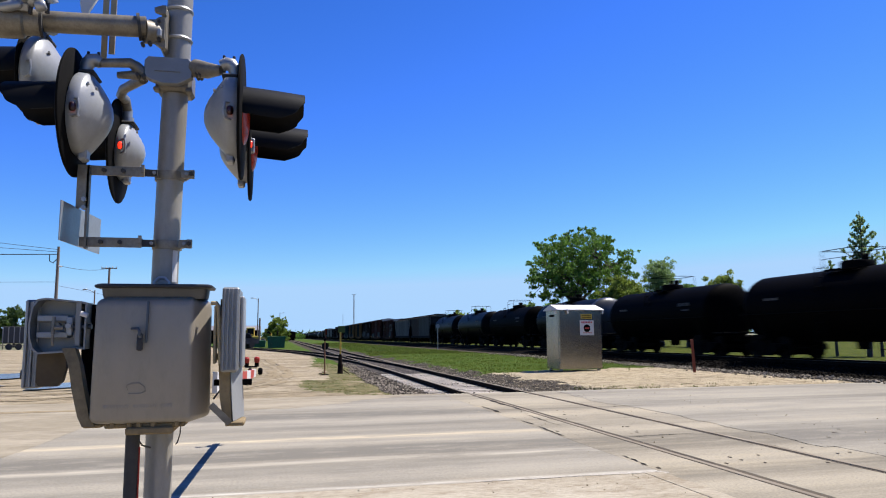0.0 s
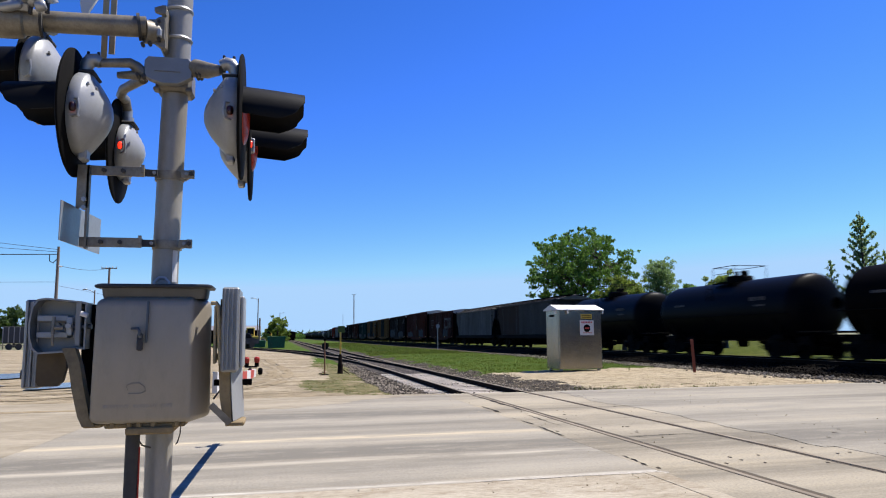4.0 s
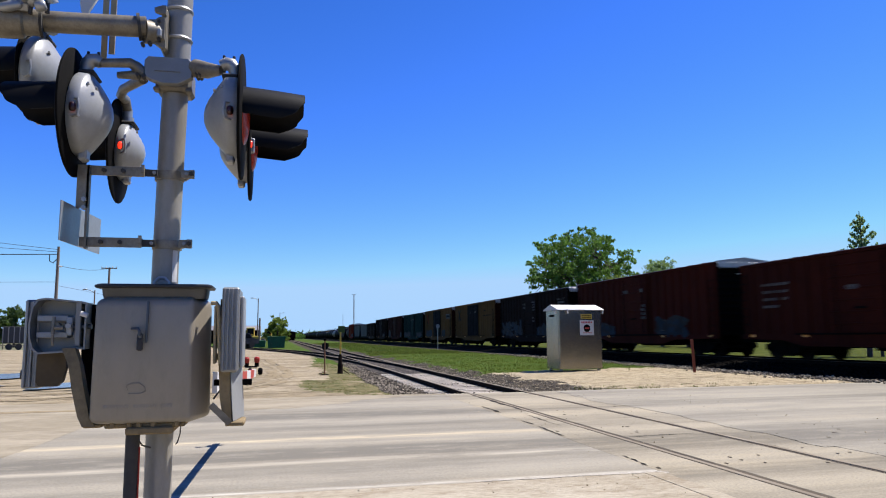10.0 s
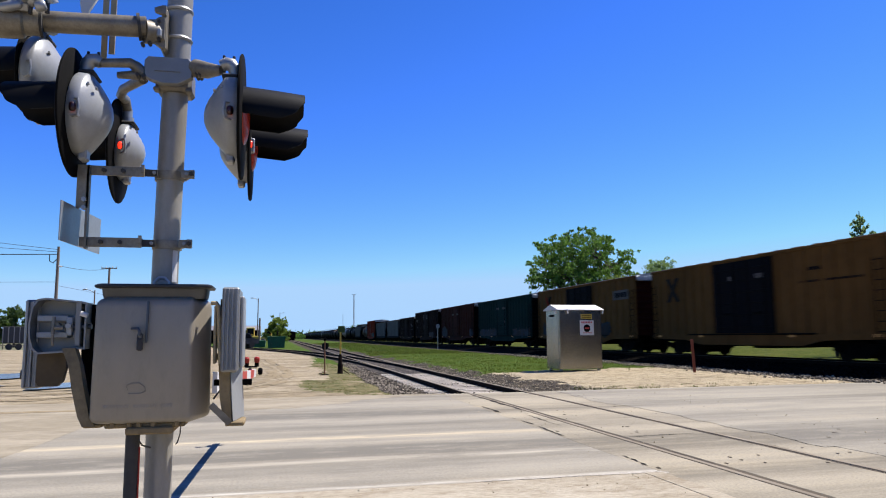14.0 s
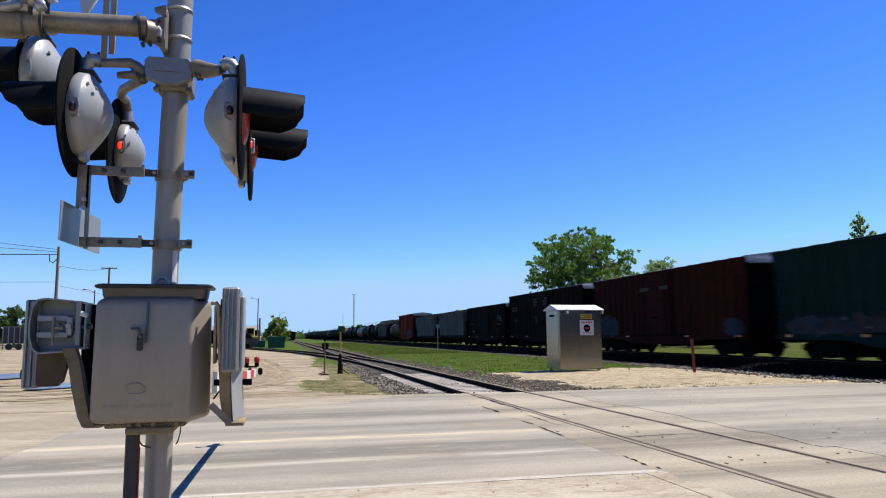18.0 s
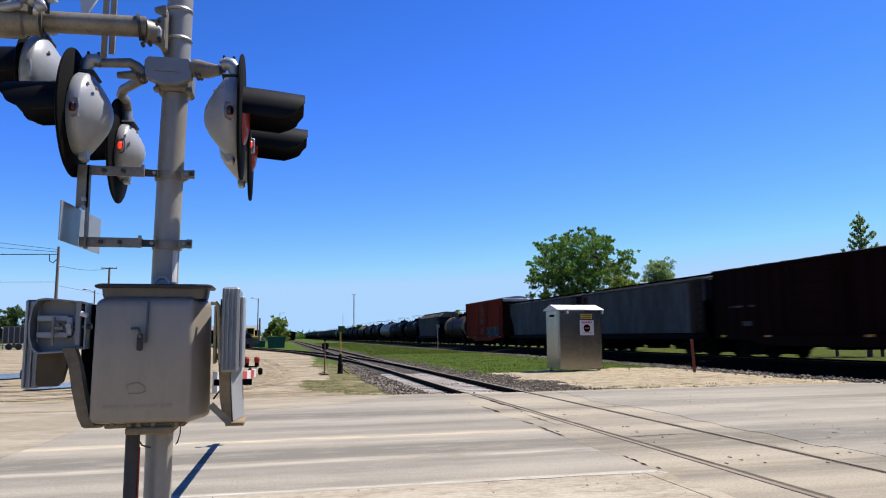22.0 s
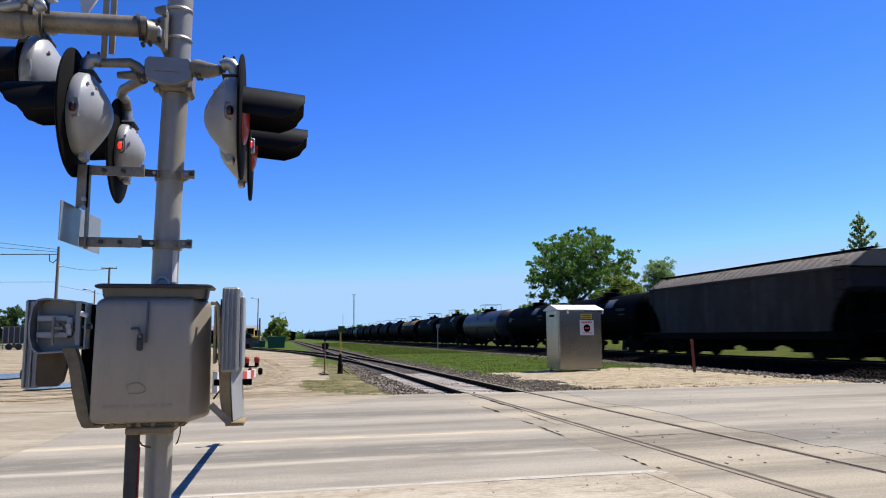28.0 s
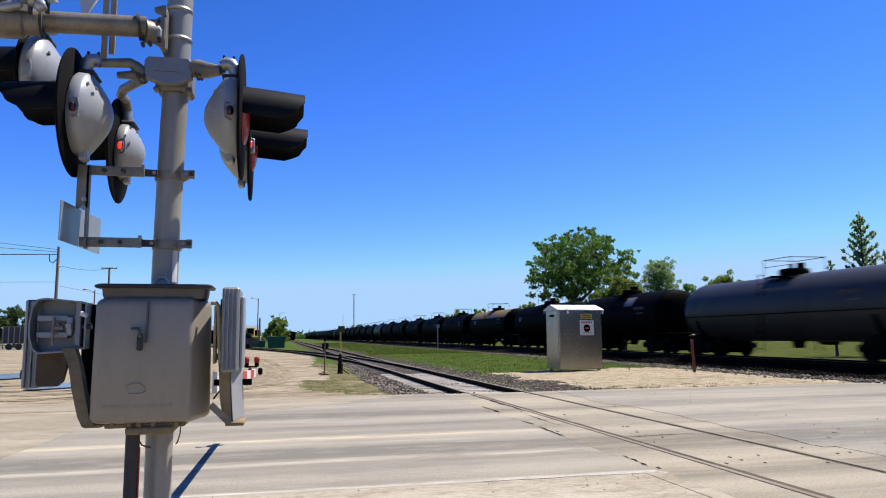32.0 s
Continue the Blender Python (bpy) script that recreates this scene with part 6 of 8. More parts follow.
for x in (-1.105, -1.28):
    sp("pipe_band", Geo().lathe([(0.055, -0.006), (0.0665, -0.006), (0.0665, 0.006), (0.055, 0.006)], (x, 3.51 + 0.1 * (x + 1.2), 2.882), (1, 0.1, 0.05), 24), "rubber", fit, "dark band round the pipe")
# crossbuck seen edge-on behind the pipe, and its two support strips
g = Geo().prism([(-0.995, 3.026), (-0.980, 3.034), (-0.925, 3.14), (-0.86, 3.90), (-0.98, 3.90), (-1.010, 3.10)], 1, 3.74, 3.76)
sp("crossbuck_board", g, "white", None, "white crossbuck board seen from behind")
for x, z in ((-0.882, 2.792), (-0.846, 2.835)):
    sp("support_strip", Geo().box(x - 0.014, x + 0.014, 3.716, 3.724, z, 4.0, 0.001), "rod_tan", None, "flat tan support strip")
# two bracket bars, the strut and the small sign
for z, x0 in ((2.218, -0.918), (1.873, -0.926)):
    g = Geo()
    g.box(x0, -0.650, 3.622, 3.634, z - 0.023, z + 0.023, 0.002)
    g.box(x0, -0.650, 3.634, 3.665, z + 0.017, z + 0.023)
    g.box(-0.665, -0.650, 3.612, 3.622, z - 0.005, z + 0.034, 0.002)
    bar = sp("bracket_bar", g, "alu_cast", None, "flat steel bracket bar")
    sp("bracket_clip", Geo().box(-0.668, -0.592, 3.634, 3.648, z - 0.017, z + 0.017, 0.002), "rubber", bar, "dark clip against the mast")
    g = Geo()
    g.box(-0.485, -0.422, 3.634, 3.648, z - 0.020, z + 0.020, 0.002)
    g.box(-0.448, -0.422, 3.628, 3.636, z - 0.022, z + 0.022, 0.002)
    sp("bracket_end", g, "alu_cast", bar, "stub end of the bracket")
    for x in (-0.83, -0.745):
        sp("bolt", Geo().cyl((x, 3.626, z), (x, 3.606, z), 0.011, n=6), "rubber", bar)
    sp("bolt", Geo().cyl((-0.435, 3.630, z), (-0.435, 3.612, z), 0.011, n=6), "rubber", bar)
    sp("u_bolt", Geo().tube([(MX - 0.074, 3.62, z), (MX - 0.074, MY, z), (MX - 0.052, MY + 0.052, z), (MX, MY + 0.074, z), (MX + 0.052, MY + 0.052, z), (MX + 0.074, MY, z), (MX + 0.074, 3.62, z)], 0.008, 8), "galv", bar)
    sp("mast_strap", Geo().lathe([(0.061, -0.022), (0.069, -0.022), (0.071, 0.0), (0.069, 0.022), (0.061, 0.022)], (MX - 0.016, MY, z), (0, 0, 1), 28), "alu_cast", bar, "wide strap round the mast")
g = Geo()
g.box(-0.943, -0.888, 3.60, 3.608, 2.030, 2.238, 0.002)
g.box(-0.943, -0.935, 3.608, 3.64, 2.030, 2.238)
g.box(-0.900, -0.890, 3.60, 3.64, 1.840, 2.238)
strut = sp("strut", g, "alu_cast", None, "weathered steel channel strut")
for z in (2.03, 2.07):
    sp("bolt", Geo().cyl((-0.906, 3.60, z), (-0.906, 3.585, z), 0.012, n=6), "alu_paint", strut)
g = Geo()
a, b = Vector((-0.968, 3.462, 1.95)), Vector((-0.925, 4.01, 1.948))
flat_bar(g, a, b, 0.182, 0.004)
sp("sign_plate", g, "alu_paint", None, "back of a small sheet metal sign", 0)

# gate mechanism below, in front of the mast
gate = thing("crossing_gate", (MX, MY, 0), "grey crossing gate mechanism with counterweights and lowered striped arm", "railway gate")


def gp(name, g, material, parent=None, label="", smooth=32):
    return part(name, g.move(TO_SIGNAL), M[material], parent or gate, label, smooth)


def rounded(x0, x1, y0, y1, r, n=5):
    out = []
    for cx, cy, a in ((x1 - r, y0 + r, -90), (x1 - r, y1 - r, 0), (x0 + r, y1 - r, 90), (x0 + r, y0 + r, 180)):
        for k in range(n + 1):
            t = radians(a + 90 * k / n)
            out.append((cx + r * math.cos(t), cy + r * math.sin(t)))
    return out


g = Geo()
lev = [(1.044, 0.040), (1.047, 0.022), (1.055, 0.008), (1.072, 0.0), (1.56, 0.005), (1.582, 0.009), (1.595, 0.020), (1.604, 0.036), (1.608, 0.055)]


def case_outline(i):
    pts = [(-0.808 + i, 3.64), (-0.808 + i, 3.475 + i), (-0.800 + i, 3.450 + i), (-0.775 + i, 3.437 + i), (-0.740, 3.435 + i)]
    pts += [(-0.405, 3.435 + i), (-0.394, 3.438 + i), (-0.386, 3.446 + i), (-0.380, 3.458 + i), (-0.324 - i, 3.590 + i), (-0.318 - i, 3.61 + i), (-0.316 - i, 3.64)]
    return pts


g.loft([[(x, y, z) for x, y in case_outline(i)] for z, i in lev])
case = gp("case", g, "box_grey", None, "grey-brown rounded metal case", 40)
# shade below the overhanging lid is put into the neck's dark paint
g = Geo()
g.loft([[(x, y, z) for x, y in rounded(-0.800 + i, -0.316 - i, 3.462 + i, 3.635, 0.03)] for z, i in ((1.600, 0.020), (1.615, 0.016), (1.648, 0.012))])
gp("neck", g, "neck_grey", case, "sloped dark neck under the lid", 40)
g = Geo()
g.loft([[(x, y, z) for x, y in rounded(-0.808 + i, -0.304 - i, 3.426 + i, 3.65, 0.03)] for z, i in ((1.646, 0.004), (1.650, 0.0), (1.658, 0.0), (1.664, 0.012))])
gp("lid", g, "lid_dark", case, "flat overhanging lid", 40)
g = Geo()
g.tube([(-0.575, 3.425, 1.585), (-0.575, 3.418, 1.50), (-0.578, 3.418, 1.40)], 0.006, 8)
g.tube([(-0.640, 3.43, 1.462), (-0.61, 3.405, 1.462), (-0.602, 3.40, 1.45), (-0.602, 3.40, 1.43)], 0.007, 8)
gp("latch", g, "neck_grey", case, "thin latch rod and hook")
g = Geo()
g.box(-0.612, -0.588, 3.395, 3.42, 1.365, 1.42, 0.006)
g.tube([(-0.610, 3.405, 1.415), (-0.610, 3.405, 1.435), (-0.600, 3.405, 1.445), (-0.590, 3.405, 1.435), (-0.590, 3.405, 1.415)], 0.004, 8)
gp("padlock", g, "rubber", case, "small dark padlock")
g = Geo()
for x0, w in ((-0.745, 0.11), (-0.622, 0.10), (-0.508, 0.055)):
    n = int(w / 0.013)
    for i in range(n):
        g.box(x0 + i * w / n, x0 + (i + 0.62) * w / n, 3.4338, 3.4365, 1.115, 1.130)
tagged(gp("raised_bar", g, "box_grey", case, "row of raised marks that cannot be read", 0), kind="stuff")
g = Geo()
g.tube([(-0.650, 3.436, 1.195), (-0.655, 3.434, 1.21), (-0.635, 3.434, 1.222), (-0.60, 3.434, 1.222), (-0.578, 3.434, 1.205), (-0.575, 3.434, 1.185), (-0.592, 3.434, 1.177), (-0.645, 3.434, 1.178)], 0.0022, 6)
gp("raised_badge", g, "box_grey", case, "faint raised rounded badge")
g = Geo()
g.box(-0.745, -0.405, 3.47, 3.62, 1.024, 1.046, 0.006)
g.box(-0.655, -0.455, 3.45, 3.80, 0.996, 1.028, 0.006)
for x in (-0.71, -0.64, -0.60, -0.54, -0.44):
    g.cyl((x, 3.462, 1.030), (x, 3.462, 1.050), 0.012, n=6)
g.box(-0.83, -0.755, 3.47, 3.60, 1.030, 1.046, 0.004)
gp("mount_plate", g, "cast_tan", None, "bolted mounting plate")
gp("lift_eye", Geo().tube([(-0.575, 3.56, 1.655), (-0.575, 3.56, 1.68), (-0.555, 3.56, 1.70), (-0.53, 3.56, 1.70), (-0.512, 3.56, 1.68), (-0.512, 3.56, 1.655)], 0.008, 8), "alu_paint")

# right counterweight arm
g = Geo()
x0, x1 = -0.260, -0.183
g.box(x0, x1, 3.45, 3.74, 1.262, 1.652, 0.008)
for k in range(4):
    xx = x0 + 0.006 + k * 0.0185
    g.box(xx, xx + 0.010, 3.437, 3.452, 1.27, 1.646, 0.003)
wt = gp("counterweight", g, "galv", None, "ribbed grey counterweight stack")
# added plate: sunlight on the weight's side is put into its pale paint
gp("weight_side", Geo().box(-0.1845, -0.164, 3.53, 3.73, 1.28, 1.615, 0.006), "lamp_paint", wt, "added plate with the counterweight's sunlit side put into pale paint")
g = Geo()
g.loft([[(-0.272, 3.52, 1.60), (-0.255, 3.52, 1.60), (-0.255, 3.56, 1.60), (-0.272, 3.56, 1.60)],
        [(-0.272, 3.50, 1.30), (-0.224, 3.50, 1.30), (-0.190, 3.68, 1.30), (-0.272, 3.68, 1.30)],
        [(-0.262, 3.50, 1.14), (-0.214, 3.50, 1.14), (-0.180, 3.72, 1.14), (-0.262, 3.72, 1.14)],
        [(-0.244, 3.50, 1.045), (-0.206, 3.50, 1.025), (-0.172, 3.72, 1.025), (-0.22, 3.72, 1.045)]])
g.box(-0.235, -0.150, 3.49, 3.70, 1.016, 1.034, 0.004)
br = gp("arm_bracket", g, "cast_tan", None, "tan cast arm bracket")
# thin plate added over the right face, its sunlight painted as pale grey
g = Geo()
g.loft([[(-0.222, 3.505, 1.30), (-0.218, 3.50, 1.30), (-0.178, 3.74, 1.30), (-0.184, 3.745, 1.30)], [(-0.212, 3.505, 1.14), (-0.208, 3.50, 1.14), (-0.168, 3.74, 1.14), (-0.174, 3.745, 1.14)], [(-0.204, 3.505, 1.036), (-0.200, 3.50, 1.036), (-0.160, 3.74, 1.036), (-0.166, 3.745, 1.036)]])
gp("side_plate", g, "lamp_paint", br, "thin added plate with the bracket's sunlit face put into pale paint")
g = Geo()
flat_bar(g, (-0.30, 3.49, 1.115), (-0.215, 3.50, 1.03), 0.03, 0.03)
gp("brace", g, "alu_cast")
g = Geo()
g.tube([(-0.31, 3.50, 1.58), (-0.288, 3.49, 1.58), (-0.278, 3.49, 1.565), (-0.272, 3.49, 1.45), (-0.262, 3.49, 1.30)], 0.010, 10)
g.cyl((-0.30, 3.55, 1.45), (-0.25, 3.55, 1.45), 0.035, n=16)
g.cyl((-0.30, 3.55, 1.33), (-0.27, 3.55, 1.33), 0.016, n=10)
g.box(-0.298, -0.285, 3.50, 3.58, 1.30, 1.57, 0.004)
gp("link_rod", g, "rod_tan", None, "curved link rod", 45)
g = Geo()
g.box(-0.310, -0.128, 3.73, 3.76, 1.185, 1.215, 0.003)
gp("cross_strap", g, "steel_black", None, "dark steel cross strap")
gp("wire_loop", Geo().tube([(-0.30, 3.62, 1.13), (-0.275, 3.63, 1.165), (-0.25, 3.64, 1.175), (-0.225, 3.64, 1.16)], 0.004, 6), "cable")

# left counterweight arm
g = Geo()
g.box(-1.148, -1.072, 3.66, 3.80, 1.195, 1.602, 0.008)
for k in range(3):
    xx = -1.140 + k * 0.024
    g.box(xx, xx + 0.012, 3.646, 3.662, 1.20, 1.596, 0.003)
wl = gp("counterweight", g, "galv", None, "ribbed grey counterweight stack")
gp("weight_bolt", Geo().cyl((-1.165, 3.72, 1.258), (-1.14, 3.72, 1.258), 0.022, n=10), "rubber", wl)
# D-shaped casting with a rim and two slotted rails
g = Geo()
D = [(-0.862, 1.585), (-0.90, 1.592), (-1.03, 1.606), (-1.070, 1.60), (-1.092, 1.565), (-1.102, 1.49), (-1.098, 1.42), (-1.085, 1.375), (-1.062, 1.352), (-0.955, 1.358), (-0.945, 1.372), (-0.862, 1.372)]
cx, cz = -0.98, 1.48
inn = [(cx + (x - cx) * 0.94, cz + (z - cz) * 0.935) for x, z in D]
g.loft([[(x, 3.67, z) for x, z in D], [(x, 3.565, z) for x, z in D], [(x, 3.565, z) for x, z in inn], [(x, 3.655, z) for x, z in inn]])
cast = gp("arm_casting", g, "cover_grey", None, "pale D-shaped arm casting with a raised rim")
g = Geo()
for z in (1.500, 1.425):
    g.box(-1.078, -0.945, 3.600, 3.655, z, z + 0.028, 0.003)
    g.box(-0.925, -0.895, 3.600, 3.655, z, z + 0.028, 0.003)
gp("slot_rail", g, "lamp_paint", cast)
g = Geo()
g.cyl((-0.985, 3.62, 1.480), (-0.985, 3.575, 1.480), 0.012, n=6)
g.tube([(-1.0, 3.575, 1.52), (-1.0, 3.57, 1.44)], 0.008, 8)
g.tube([(-1.0, 3.57, 1.44), (-0.998, 3.57, 1.39)], 0.006, 8)
g.cyl((-0.99, 3.56, 1.47), (-0.955, 3.56, 1.47), 0.009, n=10)
gp("clamp_bolt", g, "alu_cast", cast, "clamp bolt in the slot")
g = Geo()
g.cyl((-0.93, 3.60, 1.475), (-0.845, 3.60, 1.475), 0.013, n=16)
g.cyl((-0.955, 3.60, 1.475), (-0.925, 3.60, 1.475), 0.021, n=18)
gp("pivot", g, "neck_grey", None, "dark pivot shaft")
g = Geo()
P = [(-1.072, 1.36), (-1.075, 1.225), (-1.06, 1.205), (-0.985, 1.205), (-0.965, 1.225), (-0.950, 1.29), (-0.952, 1.36)]
g.prism(P, 1, 3.62, 3.66)
gp("lower_plate", g, "cast_brown", None, "dark brown lower plate")
g = Geo()
g.loft([[(-0.955, 3.55, 1.378), (-0.898, 3.55, 1.378), (-0.898, 3.60, 1.378), (-0.955, 3.60, 1.378)],
        [(-0.915, 3.52, 1.30), (-0.866, 3.52, 1.30), (-0.866, 3.58, 1.30), (-0.915, 3.58, 1.30)],
        [(-0.888, 3.49, 1.19), (-0.838, 3.49, 1.19), (-0.838, 3.56, 1.19), (-0.888, 3.56, 1.19)],
        [(-0.856, 3.47, 1.08), (-0.808, 3.47, 1.08), (-0.808, 3.55, 1.08), (-0.856, 3.55, 1.08)],
        [(-0.832, 3.46, 1.036), (-0.78, 3.46, 1.036), (-0.78, 3.55, 1.036), (-0.832, 3.55, 1.036)]])
gp("arm_bracket", g, "cast_tan", None, "tan cast arm bracket", 45)
# black plate added for the shadow beside the casting
g = Geo()
g.box(-0.90, -0.84, 3.66, 3.72, 1.05, 1.58, 0.004)
gp("arm_backing", g, "steel_black", None, "black plate added where the arm lies in shadow")
gp("stop_plate", Geo().box(-0.912, -0.886, 3.575, 3.66, 1.385, 1.592, 0.004), "cover_grey", None, "grey upright stop plate")
g = Geo()
g.box(-0.948, -0.922, 3.575, 3.60, 1.435, 1.520, 0.004)
g.cyl((-0.935, 3.575, 1.478), (-0.935, 3.556, 1.478), 0.013, n=6)
gp("bearing_cap", g, "lamp_paint", None, "pale bearing cap")
gp("spare_bolt", Geo().cyl((-0.885, 3.56, 1.535), (-0.855, 3.56, 1.525), 0.012, n=10), "white")

# lowered arm, striped red and white, with its lamps near the tip
# it slopes down and tapers from the bracket towards its tip
def arm_section(y):
    f = (y - 4.6) / 5.85
    x = -0.375 + 0.055 * f
    w = 0.014 + 0.008 * min(1.0, 3.0 * f) - 0.004 * f
    low, high = 1.085 - 0.205 * f, 1.170 - 0.190 * f + 0.045 * max(0.0, 1 - 1.6 * f)
    return [(x - w, y, low), (x + w, y, low), (x + w, y, high), (x - w, y, high)]


y, k = 4.6, 0
while y < 10.4:
    y2 = min(10.45, y + 0.84)
    gp("arm_board", Geo().loft([arm_section(y), arm_section(y2 - 0.003)]), "red_sheet" if k % 2 else "white", None, "red arm board" if k % 2 else "white arm board")
    y, k = y2, k + 1
for lx, yy in ((-0.293, 10.30), (-0.425, 10.2)):
    g = Geo()
    g.cyl((lx, yy, 1.02), (lx, yy, 1.075), 0.03, n=12)
    g.box(min(lx - 0.02, -0.30), -0.285, yy - 0.02, yy + 0.02, 1.012, 1.034, 0.004)
    body = gp("arm_lamp", g, "steel_black", None, "small red lamp on the arm")
    gp("arm_lens", Geo().lathe([(0.03, 0.0), (0.038, 0.02), (0.038, 0.06), (0.025, 0.08), (0.0, 0.085)], (lx, yy, 1.072), (0, 0, 1), 16), "red_lens", body)
    gp("arm_lens_side", Geo().lathe([(0.0, -0.03), (0.035, -0.03), (0.05, -0.01), (0.05, 0.01), (0.035, 0.03), (0.0, 0.03)], (lx + 0.048, yy, 0.955), (1, 0, 0), 16), "steel_black", body)

# conduit and loose wires below
gp("conduit", Geo().tube([(-0.640, 3.56, 1.03), (-0.641, 3.56, 0.6), (-0.642, 3.57, 0.0)], 0.031, 16), "rubber", None, "black flexible conduit", 50)
gp("red_wire", Geo().tube([(-0.608, 3.55, 0.93), (-0.608, 3.55, 0.5), (-0.608, 3.56, 0.0)], 0.004, 6), "red_lens")
gp("wire_loop", Geo().tube([(-0.615, 3.555, 0.96), (-0.60, 3.57, 0.935), (-0.575, 3.63, 0.915)], 0.004, 6), "cable")
gp("wire_loop", Geo().tube([(-0.44, 3.60, 1.01), (-0.445, 3.62, 0.97), (-0.46, 3.66, 0.93), (-0.47, 3.68, 0.92)], 0.003, 6), "cable")
# ---- things beside the tracks ----
cab = thing("equipment_cabinet", (10.88, 26.95, -0.02), "brushed aluminium trackside equipment cabinet with a white lid", "equipment cabinet", rz=5.6)
W, DP, H0, H1 = 1.93, 1.12, 0.08, 2.42
part("body", Geo().box(0, W, 0, DP, H0, H1, 0.012), M["stainless"], cab, "brushed sheet metal walls")
for x0, x1 in ((0.03, W / 2 - 0.004), (W / 2 + 0.004, W - 0.03)):
    part("door", Geo().box(x0, x1, -0.018, 0.004, H0 + 0.05, H1 - 0.06, 0.004), M["stainless"], cab)
part("side_door", Geo().box(-0.016, 0.004, 0.06, DP - 0.06, H0 + 0.05, H1 - 0.05, 0.004), M["stainless"], cab)
g = Geo()
g.prism([(-0.09, H1), (-0.09, H1 + 0.03), (DP / 2, H1 + 0.24), (DP + 0.09, H1 + 0.03), (DP + 0.09, H1)], 0, -0.09, W + 0.09)
part("lid", g, M["white"], cab, "white pitched sheet lid")
for x in (0.12, W - 0.12):
    for y in (0.12, DP - 0.12):
        part("leg", Geo().box(x - 0.05, x + 0.05, y - 0.05, y + 0.05, 0, H0 + 0.02, 0.005), M["galv"], cab)
for x, y in ((-0.11, 0.05), (W + 0.08, 0.02), (0.35, -0.10), (W + 0.09, 0.35)):
    part("lifting_lug", Geo().box(x - 0.03, x + 0.03, y - 0.02, y + 0.02, H1 - 0.14, H1 + 0.06, 0.01), M["white"], cab)
part("vent", Geo().box(-0.03, -0.012, 0.35, 0.75, H1 - 0.26, H1 - 0.16, 0.004), M["steel_black"], cab, "dark louvred vent")
yl = part("sign", Geo().box(0.98, 1.49, -0.026, -0.02, 2.08, 2.27, 0.002), M["yellow"], cab, "small yellow sign")
g = Geo()
for k in range(2):
    for i in range(6):
        g.box(1.03 + i * 0.07, 1.08 + i * 0.07, -0.029, -0.025, 2.12 + k * 0.07, 2.155 + k * 0.07)
part("text_bar", g, M["steel_black"], yl, smooth=0)
wsn = part("sign", Geo().box(0.93, 1.56, -0.026, -0.02, 1.42, 2.02, 0.002), M["white"], cab, "white warning sign with a dark red roundel")
g = Geo()
for i in range(7):
    g.box(1.0 + i * 0.072, 1.05 + i * 0.072, -0.030, -0.025, 1.90, 1.97)
for i in range(6):
    g.box(1.06 + i * 0.07, 1.11 + i * 0.07, -0.030, -0.025, 1.50, 1.53)
part("text_bar", g, M["red_sheet"], wsn, smooth=0)
part("roundel", Geo().lathe([(0, -0.003), (0.155, -0.003), (0.155, 0.004), (0, 0.004)], (1.245, -0.030, 1.70), (0, 1, 0), 24), M["steel_black"], wsn)
part("roundel_bar", Geo().box(1.15, 1.34, -0.040, -0.034, 1.67, 1.73), M["red_sheet"], wsn)

# switch stands
s1 = thing("switch_stand", (2.36, 28.6, -0.12), "black switch stand with a yellow mast and green target", "switch stand")
part("base", Geo().box(-0.22, 0.22, -0.14, 0.14, 0.0, 0.10, 0.02), M["steel_black"], s1)
part("housing", Geo().lathe([(0.14, 0.08), (0.11, 0.14), (0.095, 0.35), (0.11, 0.42), (0.08, 0.50), (0.075, 0.80), (0.05, 0.86), (0, 0.86)], (0, 0, 0), (0, 0, 1), 14), M["rail_side"], s1, "rusty brown stand housing")
part("mast", Geo().cyl((0, 0, 0.8), (0, 0, 1.72), 0.032, n=12), M["yellow"], s1, "yellow painted mast")
part("target", Geo().box(-0.10, 0.17, -0.01, 0.01, 1.70, 1.96, 0.006), M["leaf_dark"], s1, "dark green target plate")
part("lever", Geo().tube([(0.05, 0, 0.30), (0.18, 0.05, 0.20), (0.34, 0.12, 0.10)], 0.018, 8), M["steel_black"], s1)
s2 = thing("switch_stand", (1.72, 28.0, -0.06), "short black switch stand with a dark target", "switch stand")
part("base", Geo().box(-0.16, 0.16, -0.12, 0.12, 0.0, 0.06, 0.015), M["steel_black"], s2)
part("mast", Geo().cyl((0, 0, 0.05), (0, 0, 1.36), 0.028, n=12), M["rust"], s2, "rusty brown mast")
part("target", Geo().prism([(-0.07, 0.98), (-0.12, 1.06), (-0.12, 1.22), (0.0, 1.26), (0.14, 1.22), (0.14, 1.08), (0.05, 0.98)], 1, -0.012, 0.012), M["matte_black"], s2)
part("cap", Geo().lathe([(0.0, 0), (0.05, 0.0), (0.05, 0.10), (0, 0.12)], (0, 0, 1.32), (0, 0, 1), 12), M["steel_black"], s2)
part("lever", Geo().tube([(0, 0, 0.16), (-0.1, 0.08, 0.10), (-0.2, 0.2, 0.07)], 0.016, 8), M["steel_black"], s2)
# marker posts
p1 = thing("marker_post", (15.35, 24.6, -0.04), "rust-orange steel marker post leaning slightly", "post")
part("post", Geo().box(-0.055, 0.055, -0.02, 0.02, -0.1, 1.26, 0.006).move(Matrix.Rotation(radians(-3), 4, "Y")), M["rust_orange"], p1)
p2 = thing("mile_post", (16.6, 75.5, -0.05), "grey post with a small grey round sign", "post")
part("post", Geo().cyl((0, 0, 0), (0, 0, 2.3), 0.05, n=10), M["galv"], p2)
